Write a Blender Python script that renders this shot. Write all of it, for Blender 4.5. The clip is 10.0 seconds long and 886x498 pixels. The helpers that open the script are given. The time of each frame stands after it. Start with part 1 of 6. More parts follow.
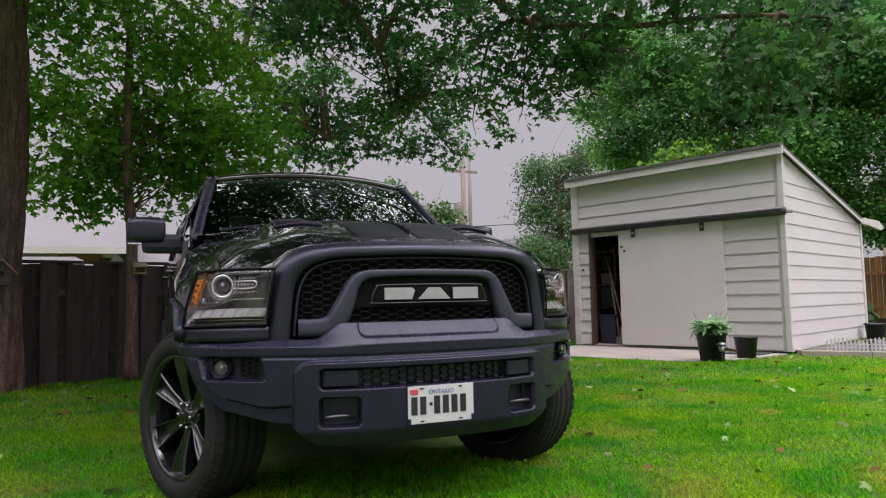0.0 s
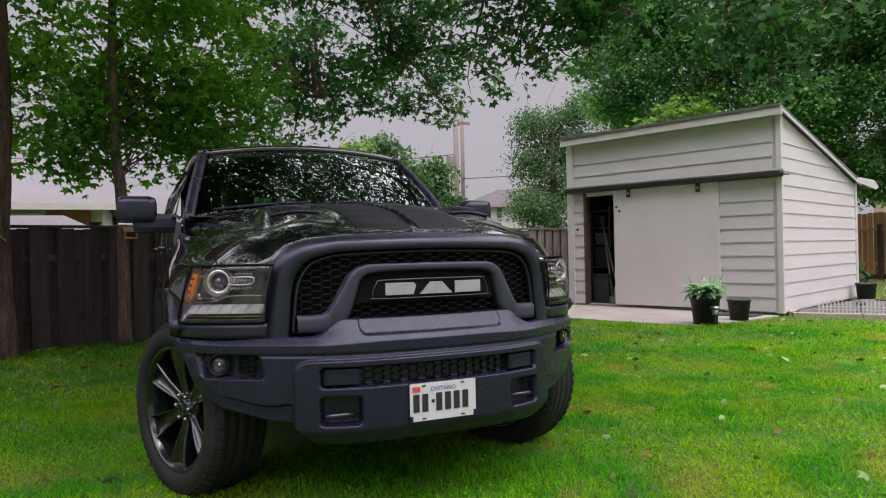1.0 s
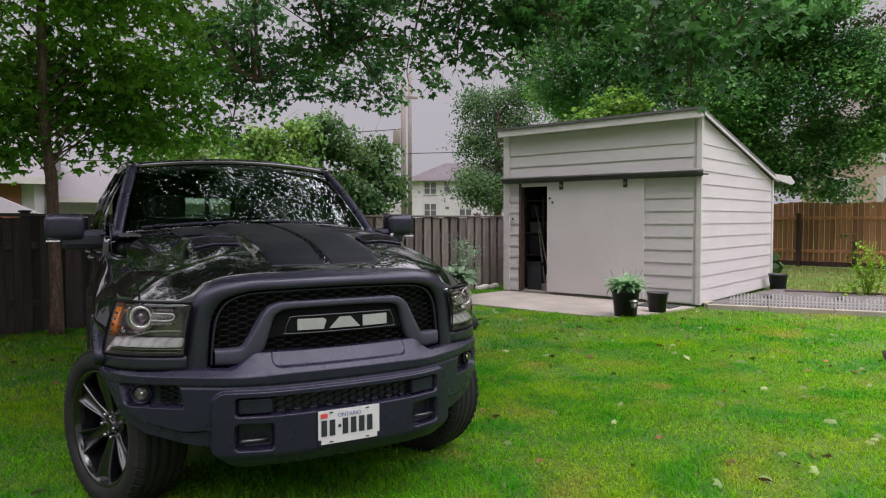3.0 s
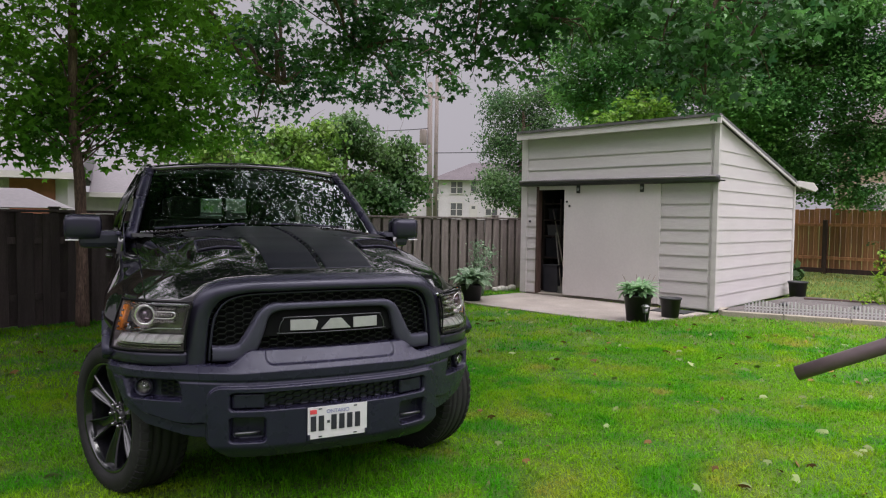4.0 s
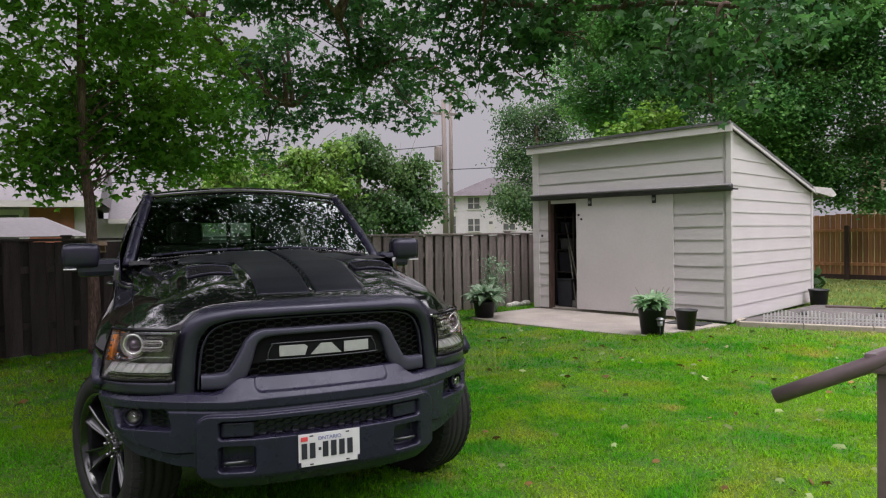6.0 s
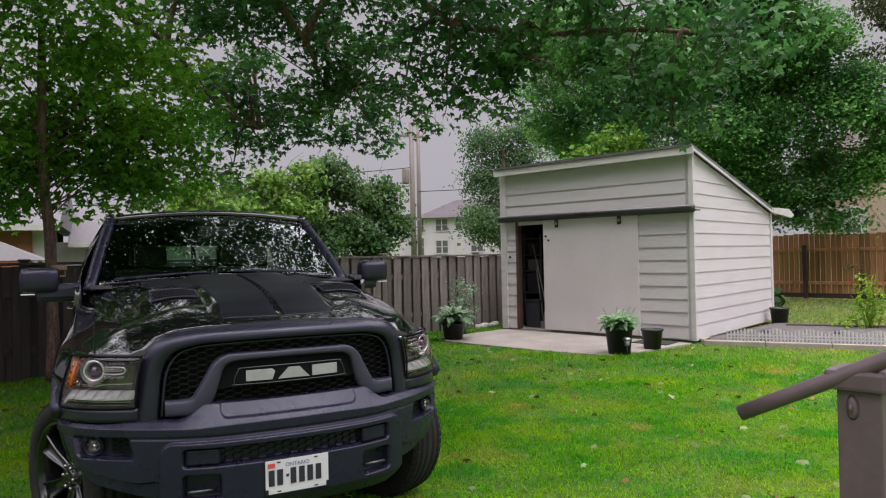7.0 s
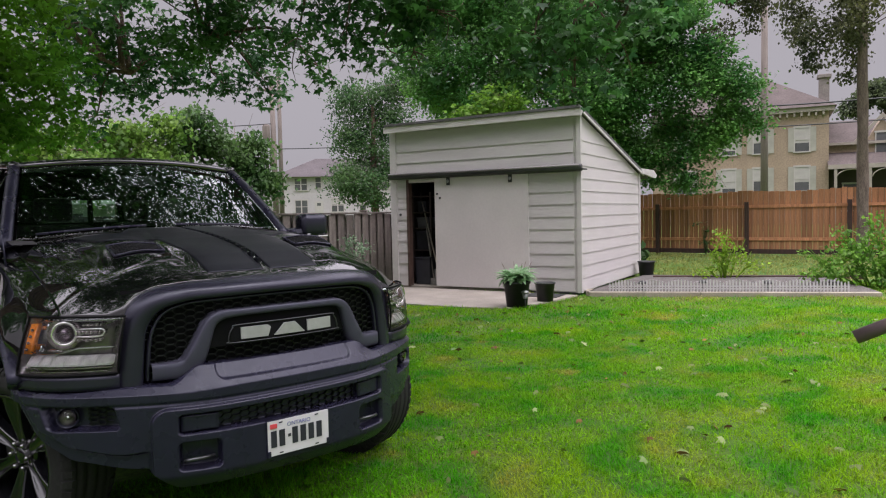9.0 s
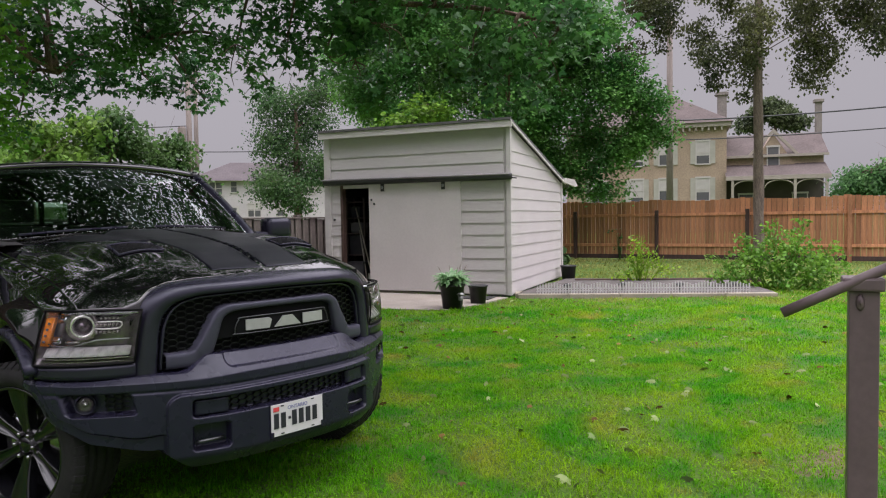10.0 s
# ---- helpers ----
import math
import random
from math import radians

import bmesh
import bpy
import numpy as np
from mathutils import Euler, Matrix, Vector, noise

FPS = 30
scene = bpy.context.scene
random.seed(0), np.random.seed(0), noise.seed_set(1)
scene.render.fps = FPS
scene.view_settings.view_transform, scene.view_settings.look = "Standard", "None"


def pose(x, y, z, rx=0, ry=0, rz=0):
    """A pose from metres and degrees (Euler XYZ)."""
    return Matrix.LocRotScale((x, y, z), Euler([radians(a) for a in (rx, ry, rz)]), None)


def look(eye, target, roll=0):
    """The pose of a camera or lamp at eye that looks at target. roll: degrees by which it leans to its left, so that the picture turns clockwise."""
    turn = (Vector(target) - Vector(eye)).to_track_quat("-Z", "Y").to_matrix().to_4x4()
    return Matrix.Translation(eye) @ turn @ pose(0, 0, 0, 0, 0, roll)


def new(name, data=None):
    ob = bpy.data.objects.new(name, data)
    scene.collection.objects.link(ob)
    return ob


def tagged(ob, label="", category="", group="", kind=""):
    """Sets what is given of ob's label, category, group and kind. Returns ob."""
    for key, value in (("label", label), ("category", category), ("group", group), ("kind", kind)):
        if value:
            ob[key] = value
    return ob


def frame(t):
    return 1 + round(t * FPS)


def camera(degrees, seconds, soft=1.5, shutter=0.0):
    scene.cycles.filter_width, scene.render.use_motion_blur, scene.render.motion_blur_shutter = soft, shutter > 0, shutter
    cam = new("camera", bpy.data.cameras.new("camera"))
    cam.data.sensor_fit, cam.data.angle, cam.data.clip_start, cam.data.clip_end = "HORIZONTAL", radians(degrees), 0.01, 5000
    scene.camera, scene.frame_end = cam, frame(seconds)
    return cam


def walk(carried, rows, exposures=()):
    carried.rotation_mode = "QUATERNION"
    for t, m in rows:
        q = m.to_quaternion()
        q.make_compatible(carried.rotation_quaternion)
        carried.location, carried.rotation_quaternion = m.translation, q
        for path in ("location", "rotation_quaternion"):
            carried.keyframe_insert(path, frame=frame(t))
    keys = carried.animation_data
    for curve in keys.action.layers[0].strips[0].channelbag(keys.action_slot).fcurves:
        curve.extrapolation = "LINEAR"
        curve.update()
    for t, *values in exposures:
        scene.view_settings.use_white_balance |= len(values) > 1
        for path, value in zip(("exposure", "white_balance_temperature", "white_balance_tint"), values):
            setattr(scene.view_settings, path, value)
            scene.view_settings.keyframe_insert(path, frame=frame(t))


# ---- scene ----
cam = camera(66.3, 10.0, soft=1.15)
PATH = [
    (0, (-1.077, -2.738, 0.872), (-0.332, -0.888, 1.027), -1.2),
    (0.5, (-1.097, -2.701, 0.888), (-0.342, -0.855, 1.035), -0.8),
    (1, (-1.088, -2.658, 1.067), (-0.321, -0.811, 1.073), -1.2),
    (1.5, (-1.075, -2.695, 1.238), (-0.279, -0.862, 1.146), -0.9),
    (2, (-1.054, -2.786, 1.298), (-0.217, -0.973, 1.192), -0.6),
    (2.5, (-1.033, -2.893, 1.339), (-0.133, -1.11, 1.241), -0.3),
    (2.7, (-1.037, -2.941, 1.364), (-0.128, -1.161, 1.282), -0.2),
    (3.8, (-0.945, -3.19, 1.427), (-0.097, -1.381, 1.334), 0.5),
    (4, (-0.918, -3.232, 1.439), (-0.087, -1.415, 1.351), 0.8),
    (4.5, (-0.865, -3.259, 1.452), (-0.043, -1.437, 1.368), 1.1),
    (5, (-0.781, -3.237, 1.456), (0.016, -1.404, 1.388), 0.9),
    (5.5, (-0.75, -3.229, 1.452), (0.027, -1.388, 1.389), -0.5),
    (5.7, (-0.757, -3.235, 1.455), (0.019, -1.393, 1.395), -0.7),
    (6.8, (-0.755, -3.244, 1.46), (0.071, -1.422, 1.484), -1.4),
    (7, (-0.762, -3.244, 1.458), (0.103, -1.441, 1.48), -1.2),
    (7.5, (-0.875, -3.223, 1.44), (0.074, -1.463, 1.387), -0.9),
    (8, (-0.942, -3.054, 1.424), (0.095, -1.347, 1.323), -1.5),
    (8.5, (-1.043, -2.899, 1.423), (0.065, -1.237, 1.328), -1.6),
    (9, (-1.327, -2.823, 1.415), (-0.104, -1.244, 1.312), -1.3),
    (9.5, (-1.577, -2.821, 1.422), (-0.22, -1.356, 1.323), -1.5),
    (10, (-1.834, -2.908, 1.408), (-0.426, -1.491, 1.319), -0.9),
]
walk(cam, [(t, look(eye, target, roll)) for t, eye, target, roll in PATH], [(0, .02), (2.5, -.02), (5, -.06), (7.5, -.08), (9, -.15), (10, -.15)])

# ---- world and light: bright overcast ----
world = bpy.data.worlds.new("world")
scene.world = world
world.use_nodes = True
wn, wl = world.node_tree.nodes, world.node_tree.links
wn.clear()
sky = wn.new("ShaderNodeTexSky")
sky.sky_type, sky.sun_disc = "NISHITA", False
sky.sun_elevation, sky.sun_rotation = radians(73), radians(180)
sky.air_density, sky.dust_density = 1.0, 4.0
grey = wn.new("ShaderNodeHueSaturation")
grey.inputs["Saturation"].default_value = 0.12
cloud = wn.new("ShaderNodeMixRGB")
cloud.inputs["Fac"].default_value = 0.8
cloud.inputs["Color2"].default_value = (5.1, 4.75, 5.35, 1)
# an overcast sky is brighter overhead than at the horizon
geo = wn.new("ShaderNodeTexCoord")
sep = wn.new("ShaderNodeSeparateXYZ")
ramp = wn.new("ShaderNodeMapRange")
ramp.interpolation_type = "SMOOTHSTEP"
ramp.inputs[1].default_value, ramp.inputs[2].default_value = 0.38, 0.64
ramp.inputs[3].default_value, ramp.inputs[4].default_value = 1.0, 7.0
lift = wn.new("ShaderNodeMixRGB")
lift.blend_type = "MULTIPLY"
lift.inputs["Fac"].default_value = 1.0
wl.new(geo.outputs["Generated"], sep.inputs[0])
wl.new(sep.outputs["Z"], ramp.inputs[0])
bg = wn.new("ShaderNodeBackground")
bg.inputs["Strength"].default_value = 0.1
wout = wn.new("ShaderNodeOutputWorld")
wl.new(sky.outputs[0], grey.inputs["Color"])
wl.new(grey.outputs[0], cloud.inputs["Color1"])
wl.new(cloud.outputs[0], lift.inputs["Color1"])
wl.new(ramp.outputs[0], lift.inputs["Color2"])
wl.new(lift.outputs[0], bg.inputs["Color"])
wl.new(bg.outputs[0], wout.inputs["Surface"])
sun = new("sun", bpy.data.lights.new("sun", "SUN"))
sun.data.energy, sun.data.angle, sun.data.color = 2.1, radians(40), (1.0, 0.97, 0.95)
sun.matrix_world = look((2.0, -2.8, 16), (2, 2, 0))


# ---- materials ----
def material(name, colour, rough=0.6, metal=0.0, vary=0.0, scale=8.0, fine=0.0, fine_scale=60.0, bump=0.0, bump_scale=80.0,
             coat=0.0, spec=0.5, second=None, per_object=0.0, per_island=0.0, stretch=(1, 1, 1), rough_vary=0.0, spec_tint=None):
    m = bpy.data.materials.new(name)
    m.use_nodes = True
    n, l = m.node_tree.nodes, m.node_tree.links
    b = n["Principled BSDF"]
    b.inputs["Roughness"].default_value = rough
    b.inputs["Metallic"].default_value = metal
    b.inputs["Coat Weight"].default_value = coat
    b.inputs["Coat Roughness"].default_value = 0.03
    b.inputs["Specular IOR Level"].default_value = spec
    if spec_tint:
        b.inputs["Specular Tint"].default_value = tuple(spec_tint) + (1,)
    co = n.new("ShaderNodeTexCoord")
    mp = n.new("ShaderNodeMapping")
    mp.inputs["Scale"].default_value = stretch
    l.new(co.outputs["Object"], mp.inputs["Vector"])

    def tex(s, detail=5.0):
        t = n.new("ShaderNodeTexNoise")
        t.inputs["Scale"].default_value, t.inputs["Detail"].default_value = s, detail
        l.new(mp.outputs[0], t.inputs["Vector"])
        return t

    def mixed(kind, fac, c1, c2):
        x = n.new("ShaderNodeMixRGB")
        x.blend_type = kind
        for key, v in (("Fac", fac), ("Color1", c1), ("Color2", c2)):
            if hasattr(v, "is_linked"):
                l.new(v, x.inputs[key])
            else:
                x.inputs[key].default_value = v
        return x.outputs[0]

    def ramped(out, lo, hi):
        r = n.new("ShaderNodeMapRange")
        r.inputs[1].default_value, r.inputs[2].default_value = 0.3, 0.7
        r.inputs[3].default_value, r.inputs[4].default_value = lo, hi
        l.new(out, r.inputs[0])
        return r.outputs[0]

    c = tuple(colour) + (1,)
    out = None
    if second is not None:
        out = mixed("MIX", ramped(tex(scale).outputs[0], 0, 1), c, tuple(second) + (1,))
    elif vary:
        out = mixed("MIX", ramped(tex(scale).outputs[0], 0, 1), tuple(v * (1 - vary) for v in colour) + (1,), tuple(min(1, v * (1 + vary)) for v in colour) + (1,))
    if fine:
        g = ramped(tex(fine_scale, 3).outputs[0], 1 - fine, 1 + fine)
        out = mixed("MULTIPLY", 1.0, out or c, g)
    for amount, node, sock in ((per_object, "ShaderNodeObjectInfo", "Random"), (per_island, "ShaderNodeNewGeometry", "Random Per Island")):
        if amount:
            i = n.new(node)
            r = n.new("ShaderNodeMapRange")
            r.inputs[3].default_value, r.inputs[4].default_value = 1 - amount, 1 + amount
            l.new(i.outputs[sock], r.inputs[0])
            out = mixed("MULTIPLY", 1.0, out or c, r.outputs[0])
    if out:
        l.new(out, b.inputs["Base Color"])
    else:
        b.inputs["Base Color"].default_value = c
    if rough_vary:
        l.new(ramped(tex(scale * 1.7).outputs[0], rough - rough_vary, rough + rough_vary), b.inputs["Roughness"])
    if bump:
        bp = n.new("ShaderNodeBump")
        bp.inputs["Strength"].default_value, bp.inputs["Distance"].default_value = bump, 0.01
        l.new(tex(bump_scale, 4).outputs[0], bp.inputs["Height"])
        l.new(bp.outputs[0], b.inputs["Normal"])
    return m


def glass_material(name, tint=(1, 1, 1), rough=0.0, ior=1.45):
    m = bpy.data.materials.new(name)
    m.use_nodes = True
    b = m.node_tree.nodes["Principled BSDF"]
    b.inputs["Base Color"].default_value = tuple(tint) + (1,)
    b.inputs["Transmission Weight"].default_value = 1.0
    b.inputs["Roughness"].default_value, b.inputs["IOR"].default_value = rough, ior
    return m


def leaf_material(name, dark, light, scale=0.6, through_=0.5):
    m = material(name, dark, 0.5, second=light, scale=scale, per_island=0.45, spec=0.35)
    n, l = m.node_tree.nodes, m.node_tree.links
    b = n["Principled BSDF"]
    colour_from = b.inputs["Base Color"].links[0].from_socket
    tr = n.new("ShaderNodeBsdfTranslucent")
    mixs = n.new("ShaderNodeMixShader")
    mixs.inputs[0].default_value = through_
    l.new(colour_from, tr.inputs["Color"])
    l.new(b.outputs[0], mixs.inputs[1])
    l.new(tr.outputs[0], mixs.inputs[2])
    l.new(mixs.outputs[0], n["Material Output"].inputs["Surface"])
    return m


def cover_material(name, rough=0.01, ior=1.45):
    """A thin clear cover: see-through, with a gloss that grows towards grazing views."""
    m = bpy.data.materials.new(name)
    m.use_nodes = True
    n, l = m.node_tree.nodes, m.node_tree.links
    n.remove(n["Principled BSDF"])
    clear, gloss, mixs, fres = n.new("ShaderNodeBsdfTransparent"), n.new("ShaderNodeBsdfGlossy"), n.new("ShaderNodeMixShader"), n.new("ShaderNodeFresnel")
    clear.inputs["Color"].default_value = (0.95, 0.95, 0.96, 1)
    gloss.inputs["Roughness"].default_value = rough
    fres.inputs["IOR"].default_value = ior
    l.new(fres.outputs[0], mixs.inputs[0])
    l.new(clear.outputs[0], mixs.inputs[1])
    l.new(gloss.outputs[0], mixs.inputs[2])
    l.new(mixs.outputs[0], n["Material Output"].inputs["Surface"])
    return m


# ---- mesh helpers ----
def part(name, bm, mat_, parent=None, label="", smooth=False):
    """Links a bmesh, or a mesh, as one object under its thing."""
    if isinstance(bm, bmesh.types.BMesh):
        me = bpy.data.meshes.new(name)
        bm.normal_update()
        bm.to_mesh(me)
        bm.free()
    else:
        me = bm
    if smooth:
        me.polygons.foreach_set("use_smooth", [True] * len(me.polygons))
    me.materials.append(mat_)
    ob = new(name, me)
    ob.parent = parent
    if label:
        ob["label"] = label
    return ob


def thing(name, m=None, label="", category="", group="", kind=""):
    ob = new(name)
    ob.empty_display_size = 0.1
    if m is not None:
        ob.matrix_world = m
    return tagged(ob, label, category, group, kind)


def mesh_of(verts, faces, smooth=False):
    me = bpy.data.meshes.new("mesh")
    me.from_pydata([tuple(v) for v in verts], [], [tuple(int(i) for i in f) for f in faces])
    if smooth:
        me.polygons.foreach_set("use_smooth", [True] * len(me.polygons))
    me.update()
    return me


def fast_mesh(verts, faces, smooth=False):
    """verts (n, 3) and faces (m, k), as numpy arrays, all faces with k corners."""
    me = bpy.data.meshes.new("mesh")
    n, (m, k) = len(verts), faces.shape
    me.vertices.add(n)
    me.vertices.foreach_set("co", np.ascontiguousarray(verts, dtype=np.float32).ravel())
    me.loops.add(m * k)
    me.loops.foreach_set("vertex_index", np.ascontiguousarray(faces, dtype=np.int32).ravel())
    me.polygons.add(m)
    me.polygons.foreach_set("loop_start", np.arange(0, m * k, k, dtype=np.int32))
    me.polygons.foreach_set("loop_total", np.full(m, k, dtype=np.int32))
    if smooth:
        me.polygons.foreach_set("use_smooth", np.ones(m, dtype=bool))
    me.update(calc_edges=True)
    return me


def grid_faces(nu, nv, close_u=False, close_v=False, flip=False):
    iu = np.arange(nu if close_u else nu - 1)
    iv = np.arange(nv if close_v else nv - 1)
    a, b = np.meshgrid(iu, iv, indexing="ij")
    a2, b2 = (a + 1) % nu, (b + 1) % nv
    f = np.stack([a * nv + b, a2 * nv + b, a2 * nv + b2, a * nv + b2], -1).reshape(-1, 4)
    return f[:, ::-1] if flip else f


def sheet(P, flip=False, smooth=True):
    """A smooth surface through a grid of points (nu, nv, 3)."""
    P = np.asarray(P, float)
    return fast_mesh(P.reshape(-1, 3), grid_faces(P.shape[0], P.shape[1], flip=flip), smooth)


def shell(P, depth, flip=False):
    """Like sheet, with its border turned back by depth (a vector), so that it has an edge."""
    P = np.asarray(P, float)
    nu, nv = P.shape[:2]
    Q = np.zeros((nu + 2, nv + 2, 3))
    Q[1:-1, 1:-1] = P
    Q[0, 1:-1], Q[-1, 1:-1] = P[0] + depth, P[-1] + depth
    Q[1:-1, 0], Q[1:-1, -1] = P[:, 0] + depth, P[:, -1] + depth
    for i, j, a, b in ((0, 0, 0, 0), (0, -1, 0, -1), (-1, 0, -1, 0), (-1, -1, -1, -1)):
        Q[i, j] = P[a, b] + depth
    return sheet(Q, flip)


def ring_tube(path, radii, segs=8, close=False, section=None, up=(0, 0, 1)):
    """A tube along a path; section: (k, 2) points across the path in place of a circle, scaled by the radii."""
    P = np.asarray(path, float)
    n = len(P)
    R = np.broadcast_to(np.asarray(radii, float), (n,))
    T = np.gradient(P, axis=0) if not close else np.roll(P, -1, 0) - np.roll(P, 1, 0)
    T /= np.linalg.norm(T, axis=1)[:, None] + 1e-12
    U = np.asarray(up, float)
    if section is None:
        a = np.arange(segs) * 2 * math.pi / segs
        section = np.stack([np.cos(a), np.sin(a)], -1)
    section = np.asarray(section, float)
    A = np.cross(T, U)
    bad = np.linalg.norm(A, axis=1) < 0.1
    A[bad] = np.cross(T[bad], (1.0, 0.0, 0.01))
    A /= np.linalg.norm(A, axis=1)[:, None]
    B = np.cross(A, T)
    V = P[:, None] + R[:, None, None] * (section[None, :, :1] * A[:, None] + section[None, :, 1:] * B[:, None])
    k = len(section)
    verts = V.reshape(-1, 3)
    faces = [tuple(f) for f in grid_faces(n, k, close_u=close, close_v=True)]
    if not close:
        faces += [tuple(range(k)), tuple(range(n * k - 1, (n - 1) * k - 1, -1))]
    return verts, faces


def tube(path, radii, segs=8, smooth=True, **more):
    v, f = ring_tube(path, radii, segs, **more)
    return mesh_of(v, f, smooth)


def lathe(profile, segs=32, axis="z", smooth=True):
    """profile: (r, h) points turned about an axis."""
    a = np.arange(segs) * 2 * math.pi / segs
    pr = np.asarray(profile, float)
    X = np.cos(a)[:, None] * pr[None, :, 0]
    Y = np.sin(a)[:, None] * pr[None, :, 0]
    Z = np.broadcast_to(pr[None, :, 1], X.shape)
    P = np.stack({"z": (X, Y, Z), "x": (Z, X, Y), "y": (Y, Z, X)}[axis], -1)
    return fast_mesh(P.reshape(-1, 3), grid_faces(segs, len(pr), close_u=True), smooth)


def box(bm, lo, hi, bevel=0.0):
    """Adds a box between two corners, with its edges rounded."""
    lo, hi = Vector(lo), Vector(hi)
    m = Matrix.Translation((lo + hi) / 2) @ Matrix.Diagonal((*(hi - lo), 1))
    r = bmesh.ops.create_cube(bm, size=1, matrix=m)
    if bevel:
        es = list({e for v in r["verts"] for e in v.link_edges})
        bmesh.ops.bevel(bm, geom=es, offset=bevel, segments=2, affect="EDGES", profile=0.6)
    return bm


def block(lo, hi, bevel=0.0):
    return box(bmesh.new(), lo, hi, bevel)


def prism(outline, depth, bevel=0.0, plane="xz"):
    """A flat outline given depth; plane xz goes back along y, xy goes up along z, yz along x."""
    bm = bmesh.new()
    at = {"xz": lambda a, b: (a, 0, b), "xy": lambda a, b: (a, b, 0), "yz": lambda a, b: (0, a, b)}[plane]
    way = {"xz": (0, depth, 0), "xy": (0, 0, depth), "yz": (depth, 0, 0)}[plane]
    f = bm.faces.new([bm.verts.new(at(a, b)) for a, b in outline])
    r = bmesh.ops.extrude_face_region(bm, geom=[f])
    bmesh.ops.translate(bm, verts=[v for v in r["geom"] if isinstance(v, bmesh.types.BMVert)], vec=way)
    bmesh.ops.recalc_face_normals(bm, faces=bm.faces)
    if bevel:
        bmesh.ops.bevel(bm, geom=list(bm.edges), offset=bevel, segments=2, affect="EDGES")
    return bm


def smooth_path(points, n=40, close=False):
    """A Catmull-Rom curve through points."""
    P = [np.array(p, float) for p in points]
    P = [P[-1]] + P + P[:2] if close else [2 * P[0] - P[1]] + P + [2 * P[-1] - P[-2]]
    out = []
    spans = len(P) - 3
    per = max(2, n // spans)
    for i in range(spans):
        a, b, c, d = P[i:i + 4]
        for s in np.arange(per) / per:
            out.append(0.5 * (2 * b + (c - a) * s + (2 * a - 5 * b + 4 * c - d) * s ** 2 + (3 * b - a - 3 * c + d) * s ** 3))
    if not close:
        out.append(P[-2])
    return np.array(out)


def step_(x, a, b):
    t = np.clip((x - a) / (b - a), 0, 1)
    return t * t * (3 - 2 * t)


def rbox(x, z, cx, cz, hx, hz, r=0.02, soft=0.012):
    """1 inside a rounded rectangle, 0 outside, with a soft edge."""
    dx, dz = np.abs(x - cx) - hx + r, np.abs(z - cz) - hz + r
    d = np.hypot(np.maximum(dx, 0), np.maximum(dz, 0)) + np.minimum(np.maximum(dx, dz), 0) - r
    return 1 - step_(d, -soft, 0.0)



# ---- materials of the place ----
def add_dry(m, colour, scale, lo=0.54, hi=0.72, most=0.75):
    """Dry patches over a material's own colour."""
    n, l = m.node_tree.nodes, m.node_tree.links
    b = n["Principled BSDF"]
    was = b.inputs["Base Color"].links[0].from_socket
    co = n.new("ShaderNodeTexCoord")
    t = n.new("ShaderNodeTexNoise")
    t.inputs["Scale"].default_value, t.inputs["Detail"].default_value = scale, 6.0
    l.new(co.outputs["Object"], t.inputs["Vector"])
    r = n.new("ShaderNodeMapRange")
    r.inputs[1].default_value, r.inputs[2].default_value, r.inputs[4].default_value = lo, hi, most
    l.new(t.outputs[0], r.inputs[0])
    x = n.new("ShaderNodeMixRGB")
    l.new(r.outputs[0], x.inputs["Fac"])
    l.new(was, x.inputs["Color1"])
    x.inputs["Color2"].default_value = tuple(colour) + (1,)
    l.new(x.outputs[0], b.inputs["Base Color"])
    for k in n:
        if k.type == "BSDF_TRANSLUCENT":
            l.new(x.outputs[0], k.inputs["Color"])


M_soil = material("lawn_soil", (0.035, 0.105, 0.003), 0.95, second=(0.085, 0.125, 0.008), scale=1.3, fine=0.4, fine_scale=45, bump=0.6, bump_scale=60)
add_dry(M_soil, (0.012, 0.09, 0.004), 1.6, 0.5, 0.6, 0.5)
M_grass = leaf_material("grass_blade", (0.056, 0.28, 0.004), (0.2, 0.4, 0.014), 0.7, 0.35)
M_grass.node_tree.nodes["Principled BSDF"].inputs["Specular IOR Level"].default_value = 0.03
M_grass.node_tree.nodes["Principled BSDF"].inputs["Roughness"].default_value = 0.8
add_dry(M_grass, (0.25, 0.42, 0.01), 1.0, 0.5, 0.63, 0.7)
add_dry(M_grass, (0.014, 0.25, 0.006), 1.6, 0.5, 0.62, 0.7)
add_dry(M_grass, (0.33, 0.31, 0.04), 1.3, 0.53, 0.7, 0.6)
add_dry(M_grass, (0.38, 0.26, 0.09), 2.6, 0.63, 0.74, 0.55)
M_grass_dry = leaf_material("dry_grass_blade", (0.16, 0.2, 0.03), (0.31, 0.28, 0.09), 0.8, 0.35)
M_siding = material("white_siding", (0.56, 0.52, 0.53), 0.5, vary=0.05, scale=1.1, fine=0.05, fine_scale=30, bump=0.05, bump_scale=40, stretch=(1, 0.3, 3))
M_trim = material("white_trim", (0.57, 0.53, 0.535), 0.5, vary=0.06, scale=3, fine=0.05)
M_door = material("door_panel", (0.6, 0.555, 0.56), 0.42, vary=0.04, scale=1.2, fine=0.03, fine_scale=25)
# Near-black: shade painted inside the shed, and the dark soil in pots.
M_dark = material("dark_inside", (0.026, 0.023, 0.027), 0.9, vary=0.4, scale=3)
M_black_metal = material("black_painted_metal", (0.025, 0.024, 0.026), 0.42, vary=0.25, scale=6)
